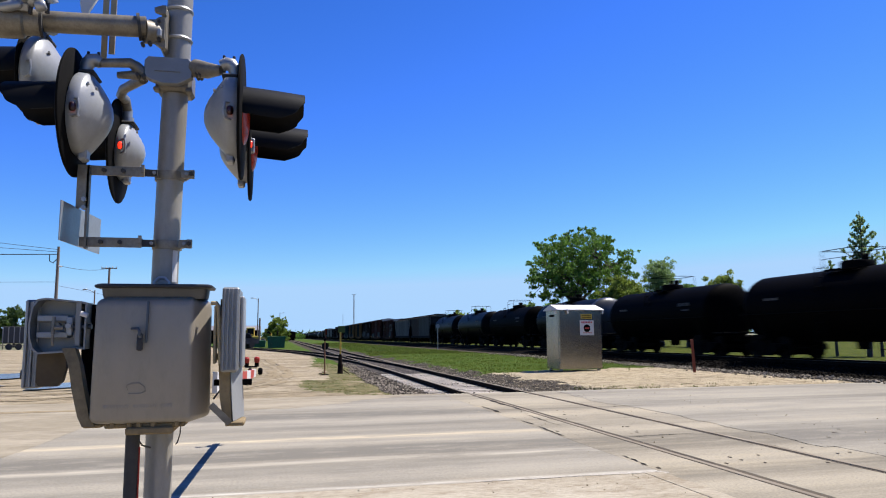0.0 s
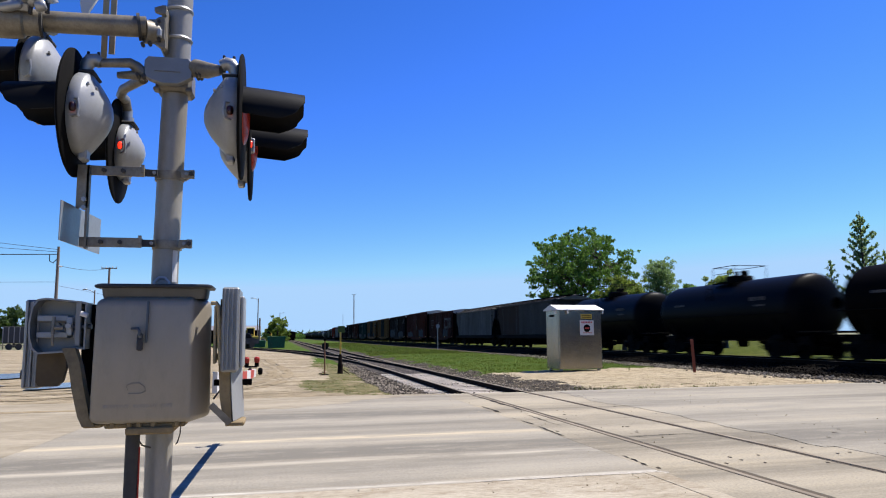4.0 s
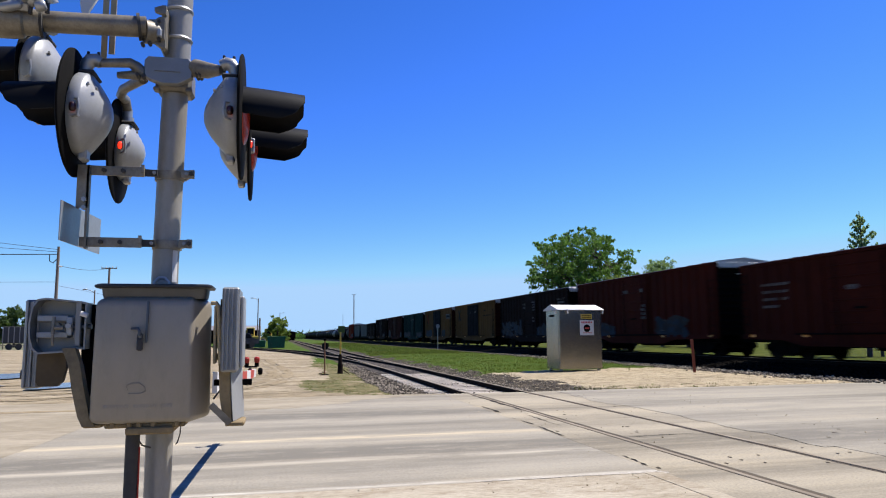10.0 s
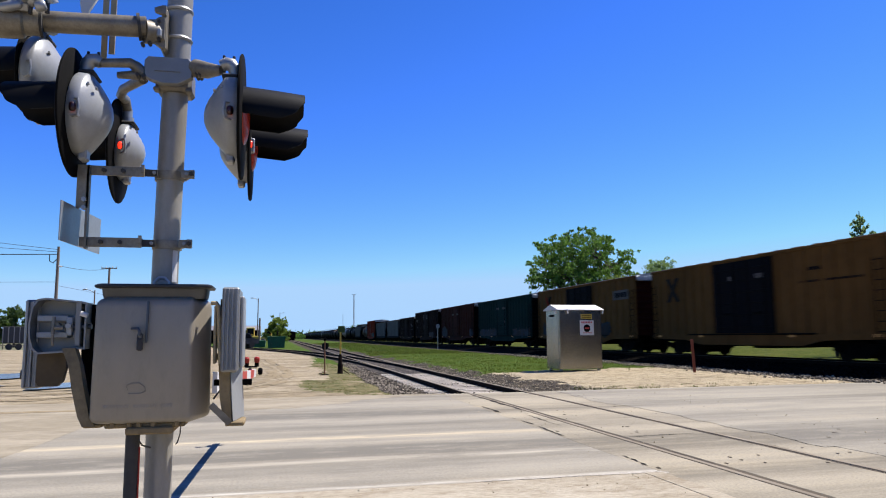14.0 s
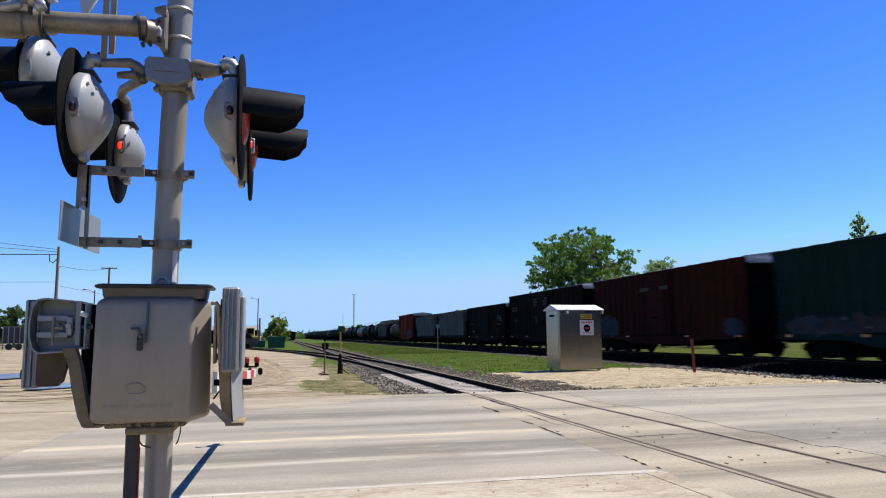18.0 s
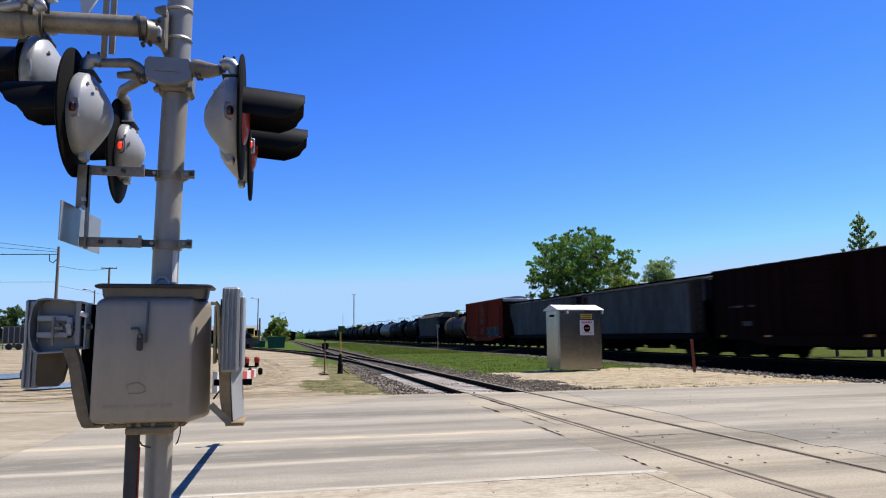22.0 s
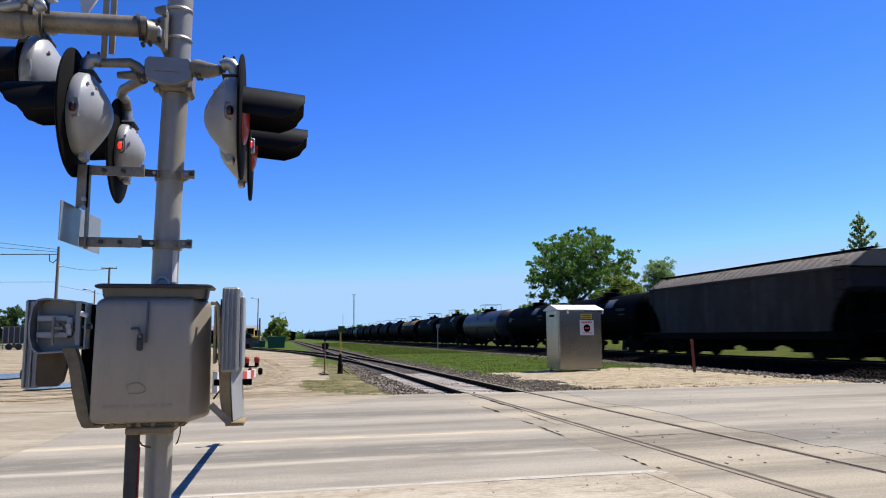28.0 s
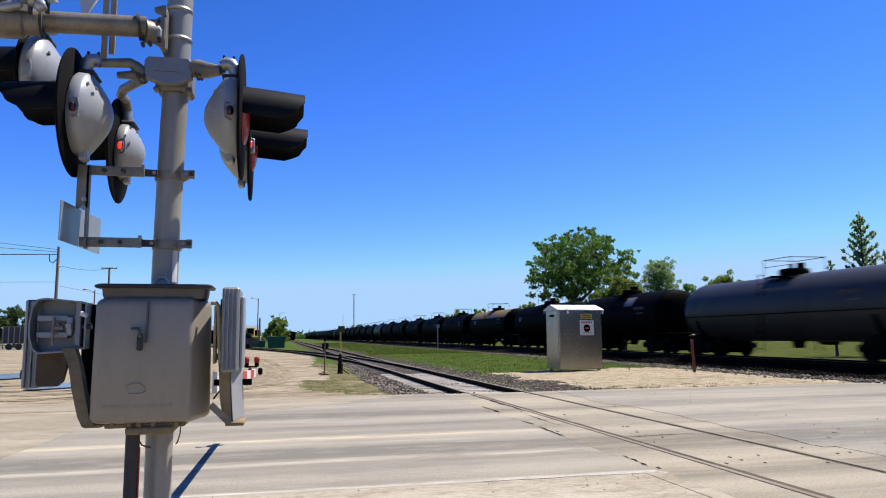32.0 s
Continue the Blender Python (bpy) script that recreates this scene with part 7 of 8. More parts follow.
part("sign", Geo().prism([(0.2 * math.cos(a), 2.5 + 0.26 * math.sin(a)) for a in [math.tau * i / 8 for i in range(8)]], 1, -0.09, -0.06), M["galv"], p2, "small grey round sign")

# poles, lamps and wires on the yard side
def utility_pole(x, y, h, label, arms):
    t = thing("utility_pole", (x, y, -0.1), label, "utility pole", "utility poles")
    part("pole", Geo().cyl((0, 0, -0.3), (0, 0, h), 0.17, 0.11, n=12), M["wood"], t)
    for z, w in arms:
        a = part("crossarm", Geo().box(-w / 2, w / 2, -0.16, -0.08, z - 0.06, z + 0.06, 0.01), M["wood"], t)
        for k in (-0.46, -0.2, 0.2, 0.46):
            part("insulator", Geo().cyl((k * w, -0.12, z + 0.05), (k * w, -0.12, z + 0.2), 0.04, n=8), M["white"], a)
    return t


u1 = utility_pole(-18.4, 66, 9.3, "weathered wooden utility pole carrying several wires", [])
part("bracket", Geo().tube([(0, -0.1, 8.3), (-0.35, -0.1, 7.9), (-0.62, -0.1, 8.05), (-0.65, -0.1, 8.6)], 0.04, 6), M["cable"], u1)
part("insulator", Geo().cyl((0.1, -0.12, 7.6), (0.35, -0.12, 7.6), 0.07, n=8), M["white"], u1)
utility_pole(-19.1, 88, 9.6, "far wooden utility pole with one crossarm", [(9.5, 1.7)])
g = Geo()
def wire(nm, a, b, sag, r=0.018, label="thin black overhead wire"):
    g = Geo()
    a, b = Vector(a), Vector(b)
    pts = []
    for i in range(13):
        t = i / 12
        p = a.lerp(b, t)
        p.z -= sag * 4 * t * (1 - t)
        pts.append(p)
    g.tube(pts, r, 6)
    return solid(nm, g, M["cable"], label, "wire", "overhead wires")


wire("overhead_wire", (-18.4, 66, 8.55), (-70, 62, 8.9), 0.5, 0.035)
wire("overhead_wire", (-18.4, 66, 8.75), (-70, 40, 12.5), 0.8)
wire("overhead_wire", (-18.4, 66, 8.95), (-70, 38, 15.0), 0.8)
wire("overhead_wire", (-18.3, 66, 7.6), (-19.1, 88, 9.4), 0.3)
wire("overhead_wire", (-18.4, 66, 6.2), (-70, 64, 6.1), 0.2, 0.012)
wire("overhead_wire", (-18.4, 66, 5.9), (-8, 150, 6.5), 0.5, 0.012)


def street_lamp(x, y, h, s, label):
    t = thing("street_lamp", (x, y, -0.1), label, "street lamp", "yard lamps")
    part("pole", Geo().cyl((0, 0, 0), (0, 0, h), 0.12, 0.07, n=10), M["wood"], t)
    part("arm", Geo().tube([(0, 0, h - 0.3), (s * 0.5, 0, h + 0.0), (s * 1.0, 0, h + 0.1)], 0.035, 6), M["galv"], t)
    part("lamp", Geo().box(*sorted((s * 0.85, s * 1.3)), -0.1, 0.1, h + 0.02, h + 0.16, 0.03), M["galv"], t)


street_lamp(-21.0, 90, 7.1, -1, "street lamp on a tall pole with a short arm")
street_lamp(-3.7, 130, 8.3, -1, "dark yard lamp post with a short arm")
street_lamp(0.1, 230, 9.0, 1, "far yard lamp post")
p3 = thing("short_pole", (-3.1, 120, -0.1), "short weathered wooden pole", "pole")
part("pole", Geo().cyl((0, 0, 0), (0, 0, 4.6), 0.16, 0.13, n=10), M["wood"], p3)

tw = thing("radio_tower", (45.3, 450, 0), "thin steel lattice radio tower far beyond the train", "radio tower")
g = Geo()
for k in range(3):
    a = k * math.tau / 3
    g.tube([(0.7 * math.cos(a), 0.7 * math.sin(a), 0), (0.45 * math.cos(a), 0.45 * math.sin(a), 27.5)], 0.09, 6)
for i in range(27):
    z = i
    for k in range(3):
        a, b = k * math.tau / 3, (k + 1) * math.tau / 3
        r0, r1 = 0.7 - 0.009 * i, 0.7 - 0.009 * (i + 1)
        g.tube([(r0 * math.cos(a), r0 * math.sin(a), z), (r1 * math.cos(b), r1 * math.sin(b), z + 1)], 0.05, 4)
part("lattice", g, M["galv"], tw)
part("antenna_head", Geo().tube([(-1.4, 0, 28.6), (-0.9, 0, 27.6), (0.9, 0, 27.6), (1.4, 0, 28.6)], 0.12, 6), M["galv"], tw)
t2 = thing("radio_mast", (30, 350, 0), "short far radio mast", "radio tower")
part("pole", Geo().cyl((0, 0, 0), (0, 0, 12), 0.14, 0.08, n=8), M["galv"], t2)

bin_ = thing("waste_container", (-0.36, 101, -0.05), "dark green steel waste container in the yard", "container")
part("body", Geo().prism([(-1.08, 0.0), (1.08, 0.0), (1.18, 1.5), (-1.18, 1.5)], 1, -0.9, 0.9), M["green_bin"], bin_)
for x in (-0.6, 0.0, 0.6):
    part("rib", Geo().box(x - 0.05, x + 0.05, -0.98, -0.9, 0.1, 1.4, 0.01), M["green_bin"], bin_)
part("rim", Geo().box(-1.25, 1.25, -0.98, 0.98, 1.46, 1.58, 0.02), M["green_bin"], bin_)
b2 = thing("waste_container", (-3.0, 112, -0.05), "low dark green container beside the yard road", "container")
part("body", Geo().box(-1.0, 1.0, -0.8, 0.8, 0, 1.0, 0.04), M["green_bin"], b2)

# parked yard machines, far off
def wheel_loader(x, y, paint, label):
    t = thing("wheel_loader", (x, y, -0.05), label, "loader")
    part("body", Geo().box(-1.2, 1.6, -0.9, 0.9, 0.8, 1.7, 0.08), M[paint], t)
    c = part("cab", Geo().box(-0.7, 0.6, -0.75, 0.75, 1.7, 3.1, 0.08), M[paint], t)
    part("window", Geo().box(-0.55, 0.45, -0.78, -0.74, 2.0, 2.9, 0.02), M["matte_black"], c)
    for wx in (-1.0, 1.2):
        for wy in (-0.9, 0.9):
            part("wheel", Geo().lathe([(0, -0.25), (0.5, -0.25), (0.62, -0.15), (0.62, 0.15), (0.5, 0.25), (0, 0.25)], (wx, wy, 0.62), (0, 1, 0), 18), M["rubber"], t)
    part("boom", Geo().tube([(-1.0, 0, 1.5), (-2.2, 0, 1.0), (-2.8, 0, 0.5)], 0.14, 8), M[paint], t)
    part("bucket", Geo().prism([(-3.5, 0.1), (-2.7, 0.1), (-2.6, 0.9), (-2.9, 0.6)], 1, -1.1, 1.1), M["rust"], t)


wheel_loader(-4.6, 124, "yellow", "yellow wheel loader parked in the yard")
wheel_loader(-2.0, 140, "yellow", "yellow loader parked behind the container")


def truck(x, y, paint, label, rz=0):
    t = thing("pickup_truck", (x, y, -0.05), label, "truck", rz=rz)
    part("bed", Geo().box(-2.6, 0.2, -0.95, 0.95, 0.6, 1.3, 0.06), M[paint], t)
    c = part("cab", Geo().prism([(0.2, 0.6), (0.2, 1.95), (0.4, 2.05), (1.4, 2.05), (1.9, 1.35), (2.7, 1.2), (2.75, 0.6)], 1, -0.95, 0.95), M[paint], t)
    part("window", Geo().prism([(0.4, 1.35), (0.4, 1.92), (1.3, 1.92), (1.65, 1.35)], 1, -0.97, -0.94), M["matte_black"], c)
    for wx in (-1.7, 1.7):
        for wy in (-0.85, 0.85):
            part("wheel", Geo().lathe([(0, -0.13), (0.38, -0.13), (0.42, 0), (0.38, 0.13), (0, 0.13)], (wx, wy, 0.42), (0, 1, 0), 18), M["rubber"], t)


truck(-5.6, 104, "hop_grey", "dark grey pickup truck parked in the yard", 20)

# long low shed and a dark railcar beyond the yard
shed = thing("yard_shed", (-14, 190, 0), "long low brown shed beyond the yard", "shed")
part("wall", Geo().box(-9, 9, -4, 4, 0, 3.2, 0.03), M["box_dark"], shed)
part("roof", Geo().prism([(-4.4, 3.2), (0, 4.4), (4.4, 3.2)], 0, -9.4, 9.4), M["car_roof"], shed)
for x in (-6, -2, 2, 6):
    part("door", Geo().box(x - 1.2, x + 1.2, -4.06, -4.0, 0, 2.6, 0.01), M["steel_black"], shed)
rc = thing("parked_railcar", (4.9, 300, 0), "dark railcar standing far down the siding", "freight car")
part("body", Geo().box(-1.5, 1.5, -7, 7, 1.0, 3.5, 0.05), M["box_dark"], rc)
part("roof", Geo().prism([(-1.5, 3.5), (0, 3.7), (1.5, 3.5)], 1, -7, 7), M["steel_black"], rc)
for y in (-5, 5):
    b = part("bogie", BOGIE, None, rc)
    b.location = (0, y, 0)
M["trailer_grey"] = mat("faded_grey_trailer_paint", (0.050, 0.053, 0.057), (0.032, 0.033, 0.034), rough=0.7, s1=1.5, s2=12, bump=0.05, spec=0.2)
# slatted trailer by the fence at the yard's far side
tr = thing("stock_trailer", (-35.3, 110, -0.05), "dark slatted trailer parked before trees", "trailer")
part("body", Geo().box(-1.5, 1.5, -1.1, 1.1, 0.9, 3.2, 0.04), M["trailer_grey"], tr)
for k in range(5):
    part("slat", Geo().box(-1.45 + k * 0.7, -1.33 + k * 0.7, -1.16, -1.1, 1.0, 3.1, 0.01), M["cover_grey"], tr)
for x in (-0.6, 0.6):
    part("wheel", Geo().lathe([(0, -0.12), (0.42, -0.12), (0.45, 0), (0.42, 0.12), (0, 0.12)], (x, -1.0, 0.45), (0, 1, 0), 16), M["rubber"], tr)
fence = thing("fence", (-60, 116, -0.05), "low dark rail fence along the yard", "fence")
for k in range(14):
    part("post", Geo().box(k * 3 - 0.06, k * 3 + 0.06, -0.06, 0.06, 0, 1.3, 0.01), M["wood"], fence)
for z in (0.5, 1.1):
    part("rail", Geo().box(-0.2, 39.2, -0.09, -0.05, z, z + 0.12, 0.01), M["wood"], fence)

# puddles in the yard
def puddle(x, y, a, b, seed):
    n = 28
    pts = []
    for i in range(n):
        t = math.tau * i / n
        k = 1 + 0.35 * wob(math.cos(t), math.sin(t), 1.2, seed)
        pts.append((x + a * k * math.cos(t), y + b * k * math.sin(t), 0.012))
    solid("puddle", Geo().add(pts, [tuple(range(n))]), M["puddle"], "shallow puddle lying in the dirt yard", "puddle", "puddles in the yard", smooth=0)


puddle(-10.3, 31.6, 1.6, 2.4, 3)
puddle(-6.5, 24.2, 0.85, 1.5, 8)
puddle(-9.5, 24.6, 1.3, 0.3, 15)
puddle(-14.5, 30, 1.5, 0.6, 19)


# ---- trees ----
def leaf_cloud(g, centre, radii, count, size, r):
    for _ in range(count):
        while True:
            p = Vector((r.uniform(-1, 1), r.uniform(-1, 1), r.uniform(-1, 1)))
            if 0.15 < p.length < 1:
                break
        p = p * (0.55 + 0.45 * r.random())
        c = Vector((centre[0] + p.x * radii[0], centre[1] + p.y * radii[1], centre[2] + p.z * radii[2]))
        s = size * r.uniform(0.55, 1.3)
        q = Euler((r.uniform(0, 6.3), r.uniform(0, 6.3), r.uniform(0, 6.3))).to_matrix()
        w = s * r.uniform(0.4, 0.6)
        vs = [c + q @ Vector(v) for v in ((-s, 0, 0), (-s * 0.2, -w, s * 0.15), (s, 0, 0), (-s * 0.2, w, s * 0.15))]
        k = len(g.v)
        g.v += [tuple(v) for v in vs]
        g.f += [(k, k + 1, k + 2), (k, k + 2, k + 3)]


def tree(x, y, h, spread, trunk, clusters, leaf, label, seed, size=0.22, per=230, low=0.30, shape=None, group="trees beyond the train"):
    r = random.Random(seed)
    t = thing("tree", (x, y, -0.1), label, "tree", group)
    g = Geo()
    top = Vector((r.uniform(-0.3, 0.3), r.uniform(-0.3, 0.3), h * 0.55))
    g.tube([(0, 0, -0.2), (0.03, 0, h * 0.1), (top.x * 0.4, top.y * 0.4, h * 0.3), top], [trunk * 1.3, trunk, trunk * 0.75, trunk * 0.45], 10)
    part("trunk", g, M["bark"], t, smooth=60)
    crown, limbs = Geo(), []
    for k in range(clusters):
        a = k * 2.399 + r.uniform(-0.4, 0.4)
        f = (k + 0.5) / clusters
        z = h * (low + (0.93 - low) * f)
        wide = shape(f) if shape else math.sin(math.pi * min(1, 0.22 + 0.78 * f)) ** 0.7
        rad = spread * wide * r.uniform(0.45, 0.95)
        c = Vector((rad * math.cos(a), rad * math.sin(a), z))
        b0 = Vector((top.x * 0.5, top.y * 0.5, min(h * 0.5, z * r.uniform(0.45, 0.7))))
        mid = b0.lerp(c, 0.5) + Vector((0, 0, -0.04 * h))
        limbs.append(([b0, mid, c], [trunk * 0.38, trunk * 0.2, trunk * 0.06]))
        cs = spread * r.uniform(0.20, 0.34)
        leaf_cloud(crown, c, (cs * 1.15, cs * 1.15, cs * 0.75), per, size, r)
        for _ in range(3):
            o = c + Vector((r.uniform(-1, 1), r.uniform(-1, 1), r.uniform(-0.5, 0.7))) * cs * 1.25
            limbs.append(([c.lerp(b0, 0.3), o], [trunk * 0.1, trunk * 0.03]))
            leaf_cloud(crown, o, (cs * 0.5, cs * 0.5, cs * 0.35), per // 5, size, r)
    for path, rr in limbs:
        part("limb", Geo().tube(path, rr, 6), M["bark"], t, smooth=60) if len(path) == 3 else None
    tw_ = Geo()
    for path, rr in limbs:
        if len(path) == 2:
            tw_.tube(path, rr, 4)
    tagged(part("twig_mass", tw_, M["bark"], t), kind="stuff")
    tagged(part("crown", crown, M[leaf], t, smooth=0), kind="stuff")
    return t


def broad_tree(x, y, fork, centre, radii, tips, leaf, label, seed):
    """A spreading tree: a short trunk, main limbs, and a lumpy crown of leaf clumps with gaps between them."""
    r = random.Random(seed)
    t = thing("tree", (x, y, -0.1), label, "tree", "trees beyond the train")
    part("trunk", Geo().tube([(0, 0, -0.2), (0.05, 0, fork * 0.4), (-0.1, 0, fork), (-0.2, 0, fork + 0.8)], [0.42, 0.34, 0.29, 0.22], 12), M["bark"], t, smooth=60)
    limbs = []
    for k in range(8):
        a = k * 2.399 + 0.5
        f = (0.30, 0.52, 0.40, 0.58, 0.35, 0.55, 0.45, 0.12)[k]
        end = Vector((centre[0] + radii[0] * f * math.cos(a), radii[1] * f * math.sin(a), centre[2] + radii[2] * r.uniform(-0.15, 0.45)))
        base = Vector((-0.1, 0, fork + r.uniform(-0.7, 0.6)))
        mid = base.lerp(end, 0.5) + Vector((0, 0, -0.35 + r.uniform(-0.3, 0.3)))
        limbs.append(end)
        part("limb", Geo().tube([base, base.lerp(mid, 0.5) + Vector((r.uniform(-0.2, 0.2), 0, 0.1)), mid, end], [0.21, 0.17, 0.13, 0.06], 8), M["bark"], t, smooth=60)
    crown, twigs, spots = Geo(), Geo(), []
    tries = 0
    while len(spots) < tips and tries < 20000:
        tries += 1
        d = Vector((r.gauss(0, 1), r.gauss(0, 1), r.gauss(0.15, 1))).normalized()
        lump = 1 + 0.20 * noise.noise(d * 2.1 + Vector((seed, 0, 0))) + 0.10 * noise.noise(d * 4.7)
        p = Vector((centre[0] + d.x * radii[0] * lump, d.y * radii[1] * lump, centre[2] + d.z * radii[2] * lump * (1.0 if d.z > 0 else 0.80)))
        p = Vector((centre[0], 0, centre[2])).lerp(p, r.random() ** 0.42)
        # the crown hangs lower on its near-track side
        p.z -= 0.035 * max(0.0, centre[0] - p.x) * max(0.0, centre[0] - p.x) * (0.6 if p.z < centre[2] + 1.5 else 0.3)
        if any((p - q).length < 0.90 for q in spots):
            continue
        spots.append(p)
        near = min(limbs, key=lambda q: (q - p).length)
        hub = near.lerp(p, 0.35) + Vector((0, 0, -0.2))
        twigs.tube([near, hub, p], [0.055, 0.035, 0.012], 5)
        cs = r.uniform(0.45, 0.85)
        leaf_cloud(crown, p, (cs, cs, cs * 0.60), int(110 * cs), 0.145, r)
        for _ in range(4):
            o = p + Vector((r.uniform(-1, 1), r.uniform(-1, 1), r.uniform(-0.5, 0.6))) * cs * 1.15
            twigs.tube([p, o], [0.018, 0.008], 4)
            leaf_cloud(crown, o, (cs * 0.40, cs * 0.40, cs * 0.30), 15, 0.135, r)
    tagged(part("twig_mass", twigs, M["bark"], t), kind="stuff")
    tagged(part("crown", crown, M[leaf], t, smooth=0), kind="stuff")


broad_tree(30.9, 72.0, 5.2, (0.65, 0, 8.45), (6.1, 5.6, 4.5), 225, "leaf", "broad leafy tree in fresh green behind the main track", 8)
tree(31.3, 61.6, 6.9, 3.2, 0.2, 38, "leaf_pale", "rounded yellow-green bush beside the broad tree", 9, 0.14, 300, 0.2)
tree(44.0, 77.0, 10.6, 3.7, 0.2, 42, "leaf_soft", "slender pale green young tree", 12, 0.13, 210, 0.2, lambda f: 1.02 - 0.80 * f)
tree(44.0, 71.5, 7.0, 2.8, 0.2, 14, "leaf", "low green bush under the slender tree", 14, 0.18, 200, 0.2)
tree(44.6, 65.5, 7.7, 3.0, 0.2, 22, "leaf_pale", "low yellow-green bush row beyond the grass", 16, 0.16, 220, 0.25)
tree(60.0, 168, 9.6, 4.6, 0.25, 14, "leaf_soft", "far pale green tree beyond the train", 18, 0.4, 110, 0.25)
tree(61.0, 156, 9.0, 4.4, 0.25, 14, "leaf", "far green tree beyond the train", 20, 0.4, 110, 0.25)
tree(60.0, 240, 9.3, 6.5, 0.3, 14, "leaf_pale", "far yellow-green tree crown beyond the train", 22, 0.5, 90, 0.25)
tree(62.0, 222, 9.4, 5.0, 0.3, 12, "leaf", "far green tree beyond the train", 24, 0.5, 90, 0.25)
tree(-0.3, 107, 4.4, 1.9, 0.12, 18, "leaf_pale", "small bushy tree behind the green container", 26, 0.2, 90, 0.25)
tree(60.0, 560, 10.0, 8.0, 0.3, 12, "leaf", "far green tree crown above the train", 27, 0.9, 60, 0.25)
for k, (x, y, h, s) in enumerate([(-50, 140, 6.6, 4.2), (-46.0, 142, 7.2, 4.0), (-56, 146, 7.4, 5.0), (-63, 150, 8, 5.5)]):
    tree(x, y, h, s, 0.25, 13, "leaf_dark", "dark green tree behind the yard fence", 30 + k, 0.35, 130, 0.15, group="trees behind the yard")
# spruce
r = random.Random(44)
sp_ = thing("spruce_tree", (35.0, 37.0, -0.1), "narrow young spruce with upswept branches", "tree", "trees beyond the train")
part("trunk", Geo().tube([(0, 0, 0), (0.05, 0, 4.5), (0, 0, 9.0)], [0.16, 0.10, 0.02], 8), M["bark"], sp_)
cr = Geo()
br = Geo()
for k in range(60):
    f = k / 59
    z = 1.6 + 6.9 * f
    L = (1.65 * (1 - f) ** 0.7 + 0.22) * r.uniform(0.65, 1.15)
    a = k * 2.399 + r.uniform(-0.3, 0.3)
    tip = Vector((L * math.cos(a), L * math.sin(a), z + L * 0.85))
    base = Vector((0, 0, z))
    br.tube([base, tip], [0.03, 0.008], 4)
    for i in range(int(6 + 19 * L)):
        p = base.lerp(tip, 0.12 + 0.88 * r.random())
        leaf_cloud(cr, p, (0.11, 0.11, 0.14), 2, 0.12, r)
tagged(part("branches", br, M["bark"], sp_), kind="stuff")
tagged(part("needles", cr, M["needle"], sp_, smooth=0), kind="stuff")
for dx, hh in ((1.25, 6.6), (-1.85, 6.0), (0.7, 5.9)):
    cr2 = Geo()
    t = thing("spruce_tree", (35.0 + dx, 37.0 - 0.3 * dx, -0.1), "small spruce sapling beside the taller one", "tree", "trees beyond the train")
    part("trunk", Geo().tube([(0, 0, 0), (0, 0, hh)], [0.1, 0.015], 6), M["bark"], t)
    for k in range(26):
        f = k / 25
        L = (0.9 * (1 - f) + 0.12)
        a = k * 2.399
        tip = Vector((L * math.cos(a), L * math.sin(a), 2.0 + (hh - 2.2) * f + L * 0.8))
        for i in range(int(5 + 12 * L)):
            leaf_cloud(cr2, Vector((0, 0, 2.0 + (hh - 2.2) * f)).lerp(tip, r.random()), (0.1, 0.1, 0.12), 2, 0.11, r)
    tagged(part("needles", cr2, M["needle"], t, smooth=0), kind="stuff")
# woods on the horizon
cr = Geo()
for k in range(90):
    x = -260 + 700 * r.random()
    y = 640 + 260 * r.random()
    if 2 < x < 40 and y < 700:
        continue
    leaf_cloud(cr, (x, y, 3.5), (9, 6, r.uniform(3.5, 6.0)), 46, 1.6, r)
solid("far_woods", cr, M["leaf_dark"], "dark line of woods on the horizon", "woods", kind="stuff", smooth=0)
cr = Geo()
for k in range(60):
    x = -6 + 24 * r.random()
    leaf_cloud(cr, (x, 560 + 30 * r.random(), 3.6 - 0.12 * x), (4, 4, 4.0 - 0.13 * x), 110, 0.8, r)
solid("far_thicket", cr, M["leaf"], "low green thicket at the far end of the tracks", "woods", kind="stuff", smooth=0)

# ---- a loose strip of webbing that the wind lifts ----
STRAP_D = 0.42
turn = look(EYE, AIM, -0.46).to_3x3()
CAM_RIGHT, CAM_UP, CAM_AHEAD = turn @ Vector((1, 0, 0)), turn @ Vector((0, 1, 0)), turn @ Vector((0, 0, -1))
strap = thing("webbing_strap", (0, 0, 0), "loose black webbing strap blown up by the wind", "strap")
g = Geo()
rows = []
for i in range(15):
    s = -0.34 * i / 14
    w = 0.0105 if i > 1 else (0.004, 0.0095)[i]
    c = 0.006 * math.sin(i * 0.5)
    rows.append([(s, -w + c, -0.0012), (s, w + c, -0.0012), (s, w + c, 0.0012), (s, -w + c, 0.0012)])
g.loft(rows)
M["strap"] = mat("black_webbing", (0.0045, 0.0045, 0.0045), (0.008, 0.008, 0.008), rough=0.9, spec=0.08, s1=40, s2=300, bump=0.1, dist=0.001)
part("webbing", g, M["strap"], strap)
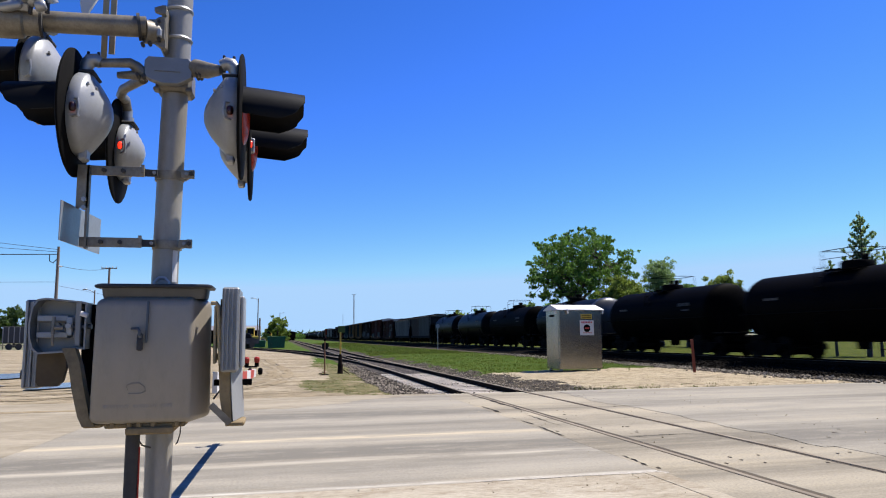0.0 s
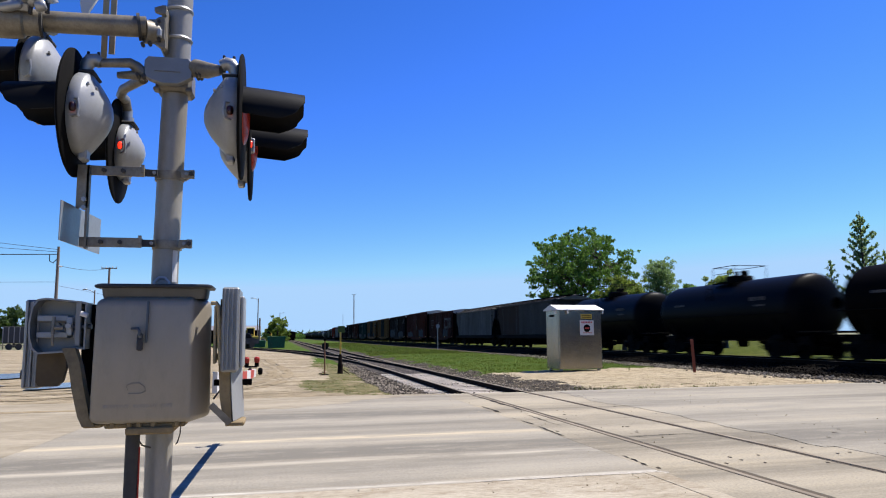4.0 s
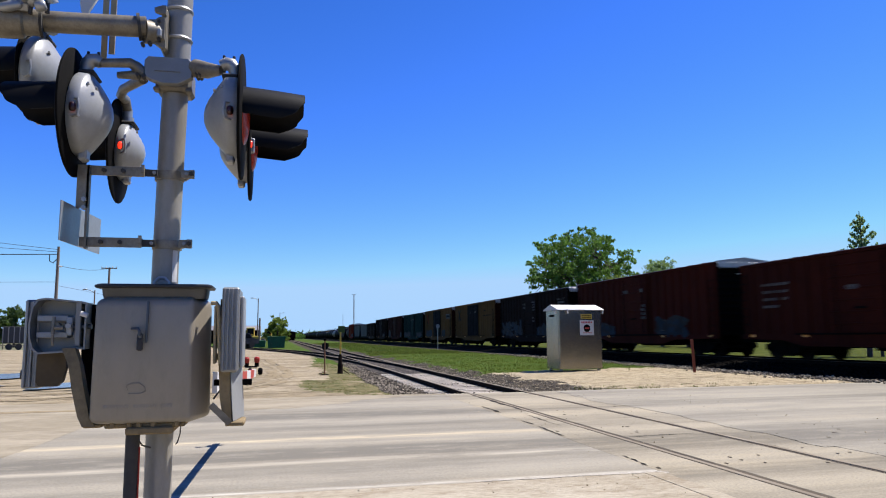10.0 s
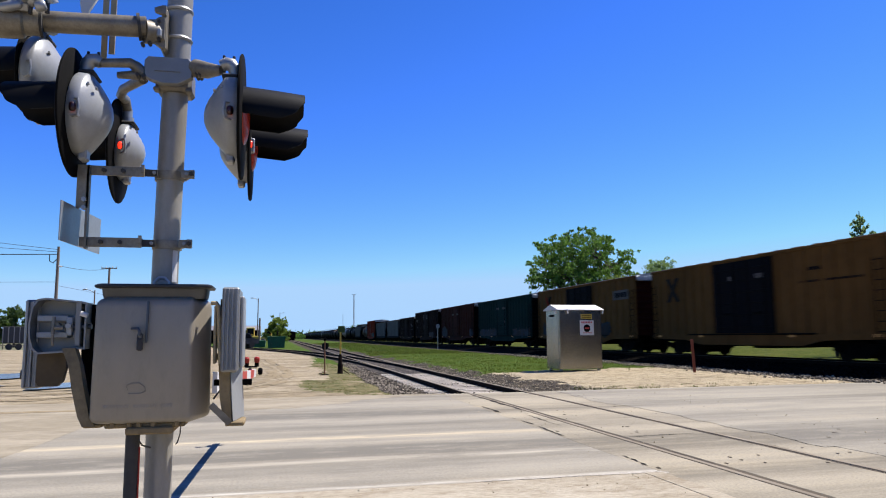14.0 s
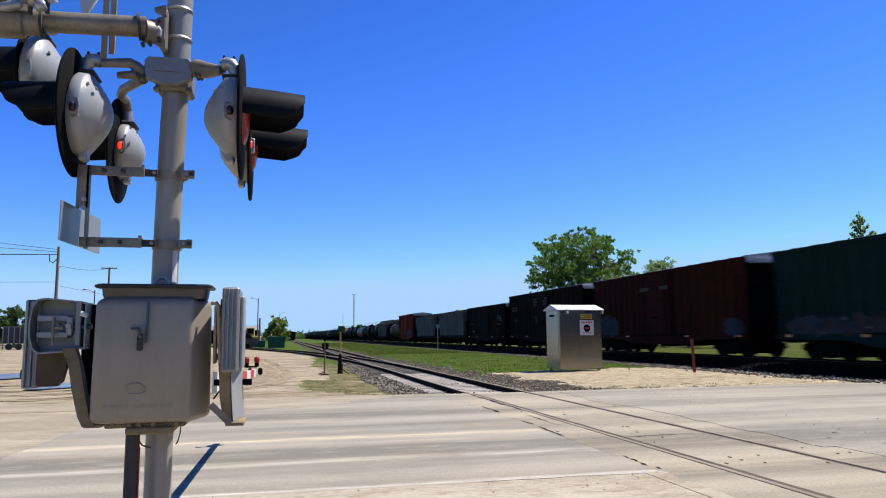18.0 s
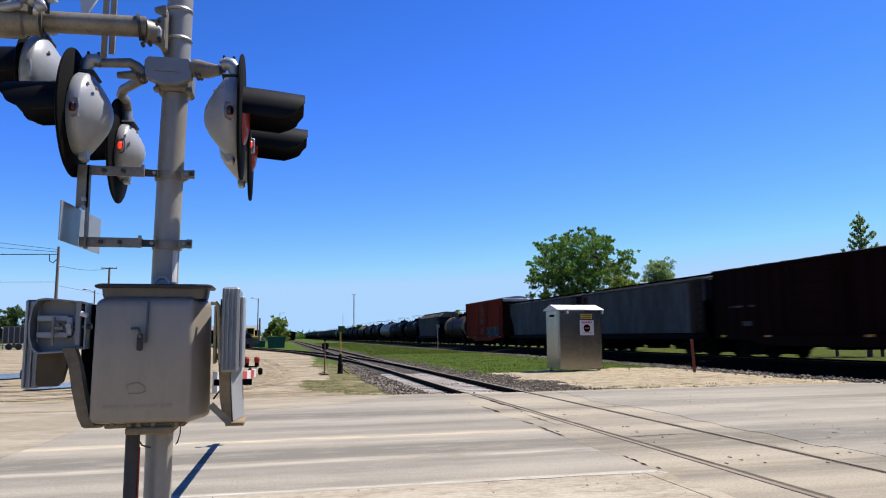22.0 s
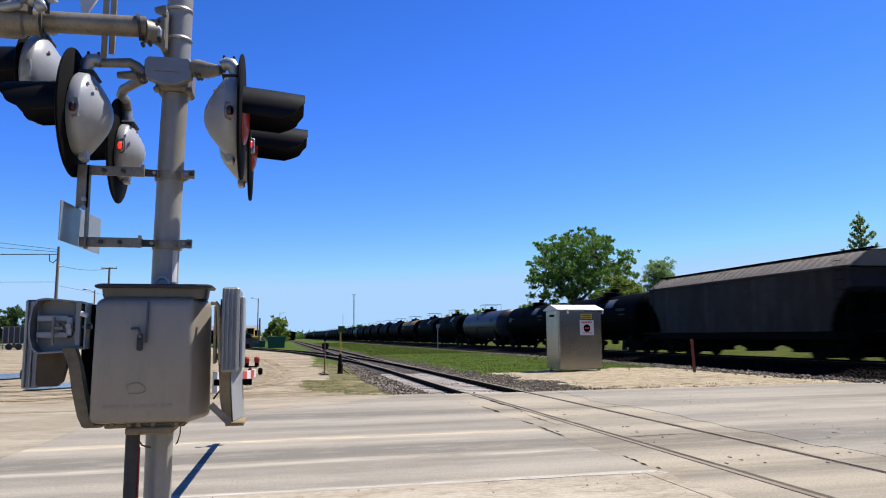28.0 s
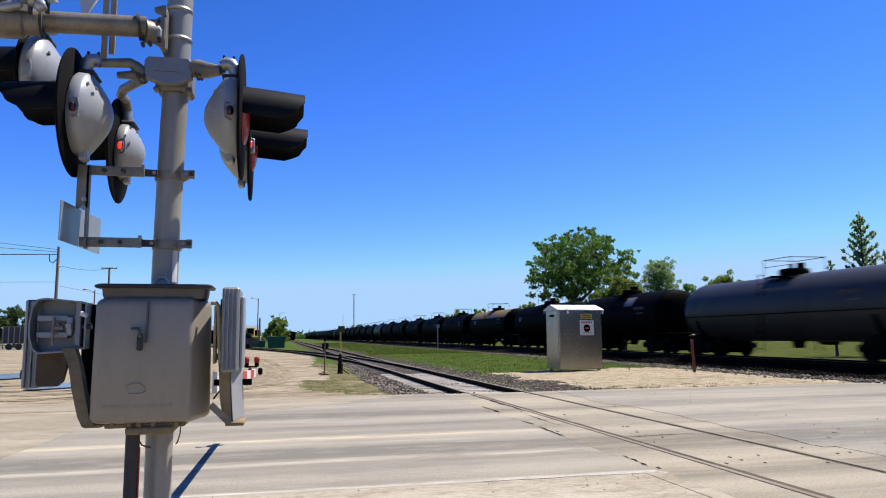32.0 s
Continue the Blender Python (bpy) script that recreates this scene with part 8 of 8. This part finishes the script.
part("end_tab", Geo().box(-0.012, 0.003, -0.007, 0.009, -0.002, 0.002, 0.0008), M["rubber"], strap)


def motions():
    # the train rolls by at an even speed
    for root, y0 in CARS:
        walk(root, [(0.0, pose(MAIN_X, y0, MAIN_Z)), (16.0, pose(MAIN_X, y0 - 16 * SPEED, MAIN_Z)), (32.0, pose(MAIN_X, y0 - 32 * SPEED, MAIN_Z))])
    # side lights: each drum turns its bright quarter to the window twice a second, the two pairs by turns
    for lights, on in ((FLASH_B, 0), (FLASH_A, 1)):
        for light, at in lights:
            rows, half = [], 0.4968
            for k in range(65):
                m = pose(*at, 0, 0, 0 if (k % 2) == on else 176)
                start, end = max(0.0, k * half - 0.03), k * half + half - 0.07
                if start < 31.95:
                    if rows:
                        rows.append((start - 0.02, pose(*at, 0, 0, 88)))
                    rows += [(start, m), (min(end, 31.97), m)]
            rows.append((32.0, rows[-1][1]))
            walk(light, rows)
    # the wind lifts the strap past the lens for a moment and drops it again
    def strap_pose(tip, lean):
        a = radians(lean)
        u = CAM_RIGHT * math.cos(a) + CAM_UP * math.sin(a)
        v = CAM_UP * math.cos(a) - CAM_RIGHT * math.sin(a)
        d = u.cross(v)
        p = Vector(EYE) + CAM_AHEAD * STRAP_D + CAM_RIGHT * tip[0] + CAM_UP * tip[1]
        return Matrix.Translation(p) @ Matrix((u, v, d)).transposed().to_4x4()

    rest = pose(-0.7, 0.2, 0.012, 0, 0, 15)
    whip = [(30.3, rest), (30.55, strap_pose((-0.42, -0.45), 45)), (30.7, strap_pose((-0.27, -0.10), 28))]
    whip += [(t, strap_pose(((x - 784) / 1265 * STRAP_D, (441 - y) / 1265 * STRAP_D), lean)) for t, x, y, lean in ((30.8, 285, 577, 20), (30.9, 285, 506, 15), (31.0, 182, 482, 9), (31.1, 58, 458, 2), (31.2, -110, 440, -6))]
    whip += [(31.35, strap_pose((-0.42, -0.08), 10)), (31.6, strap_pose((-0.5, -0.6), 45)), (31.85, rest)]
    walk(strap, [(0.0, rest)] + whip + [(32.0, rest)])


motions()
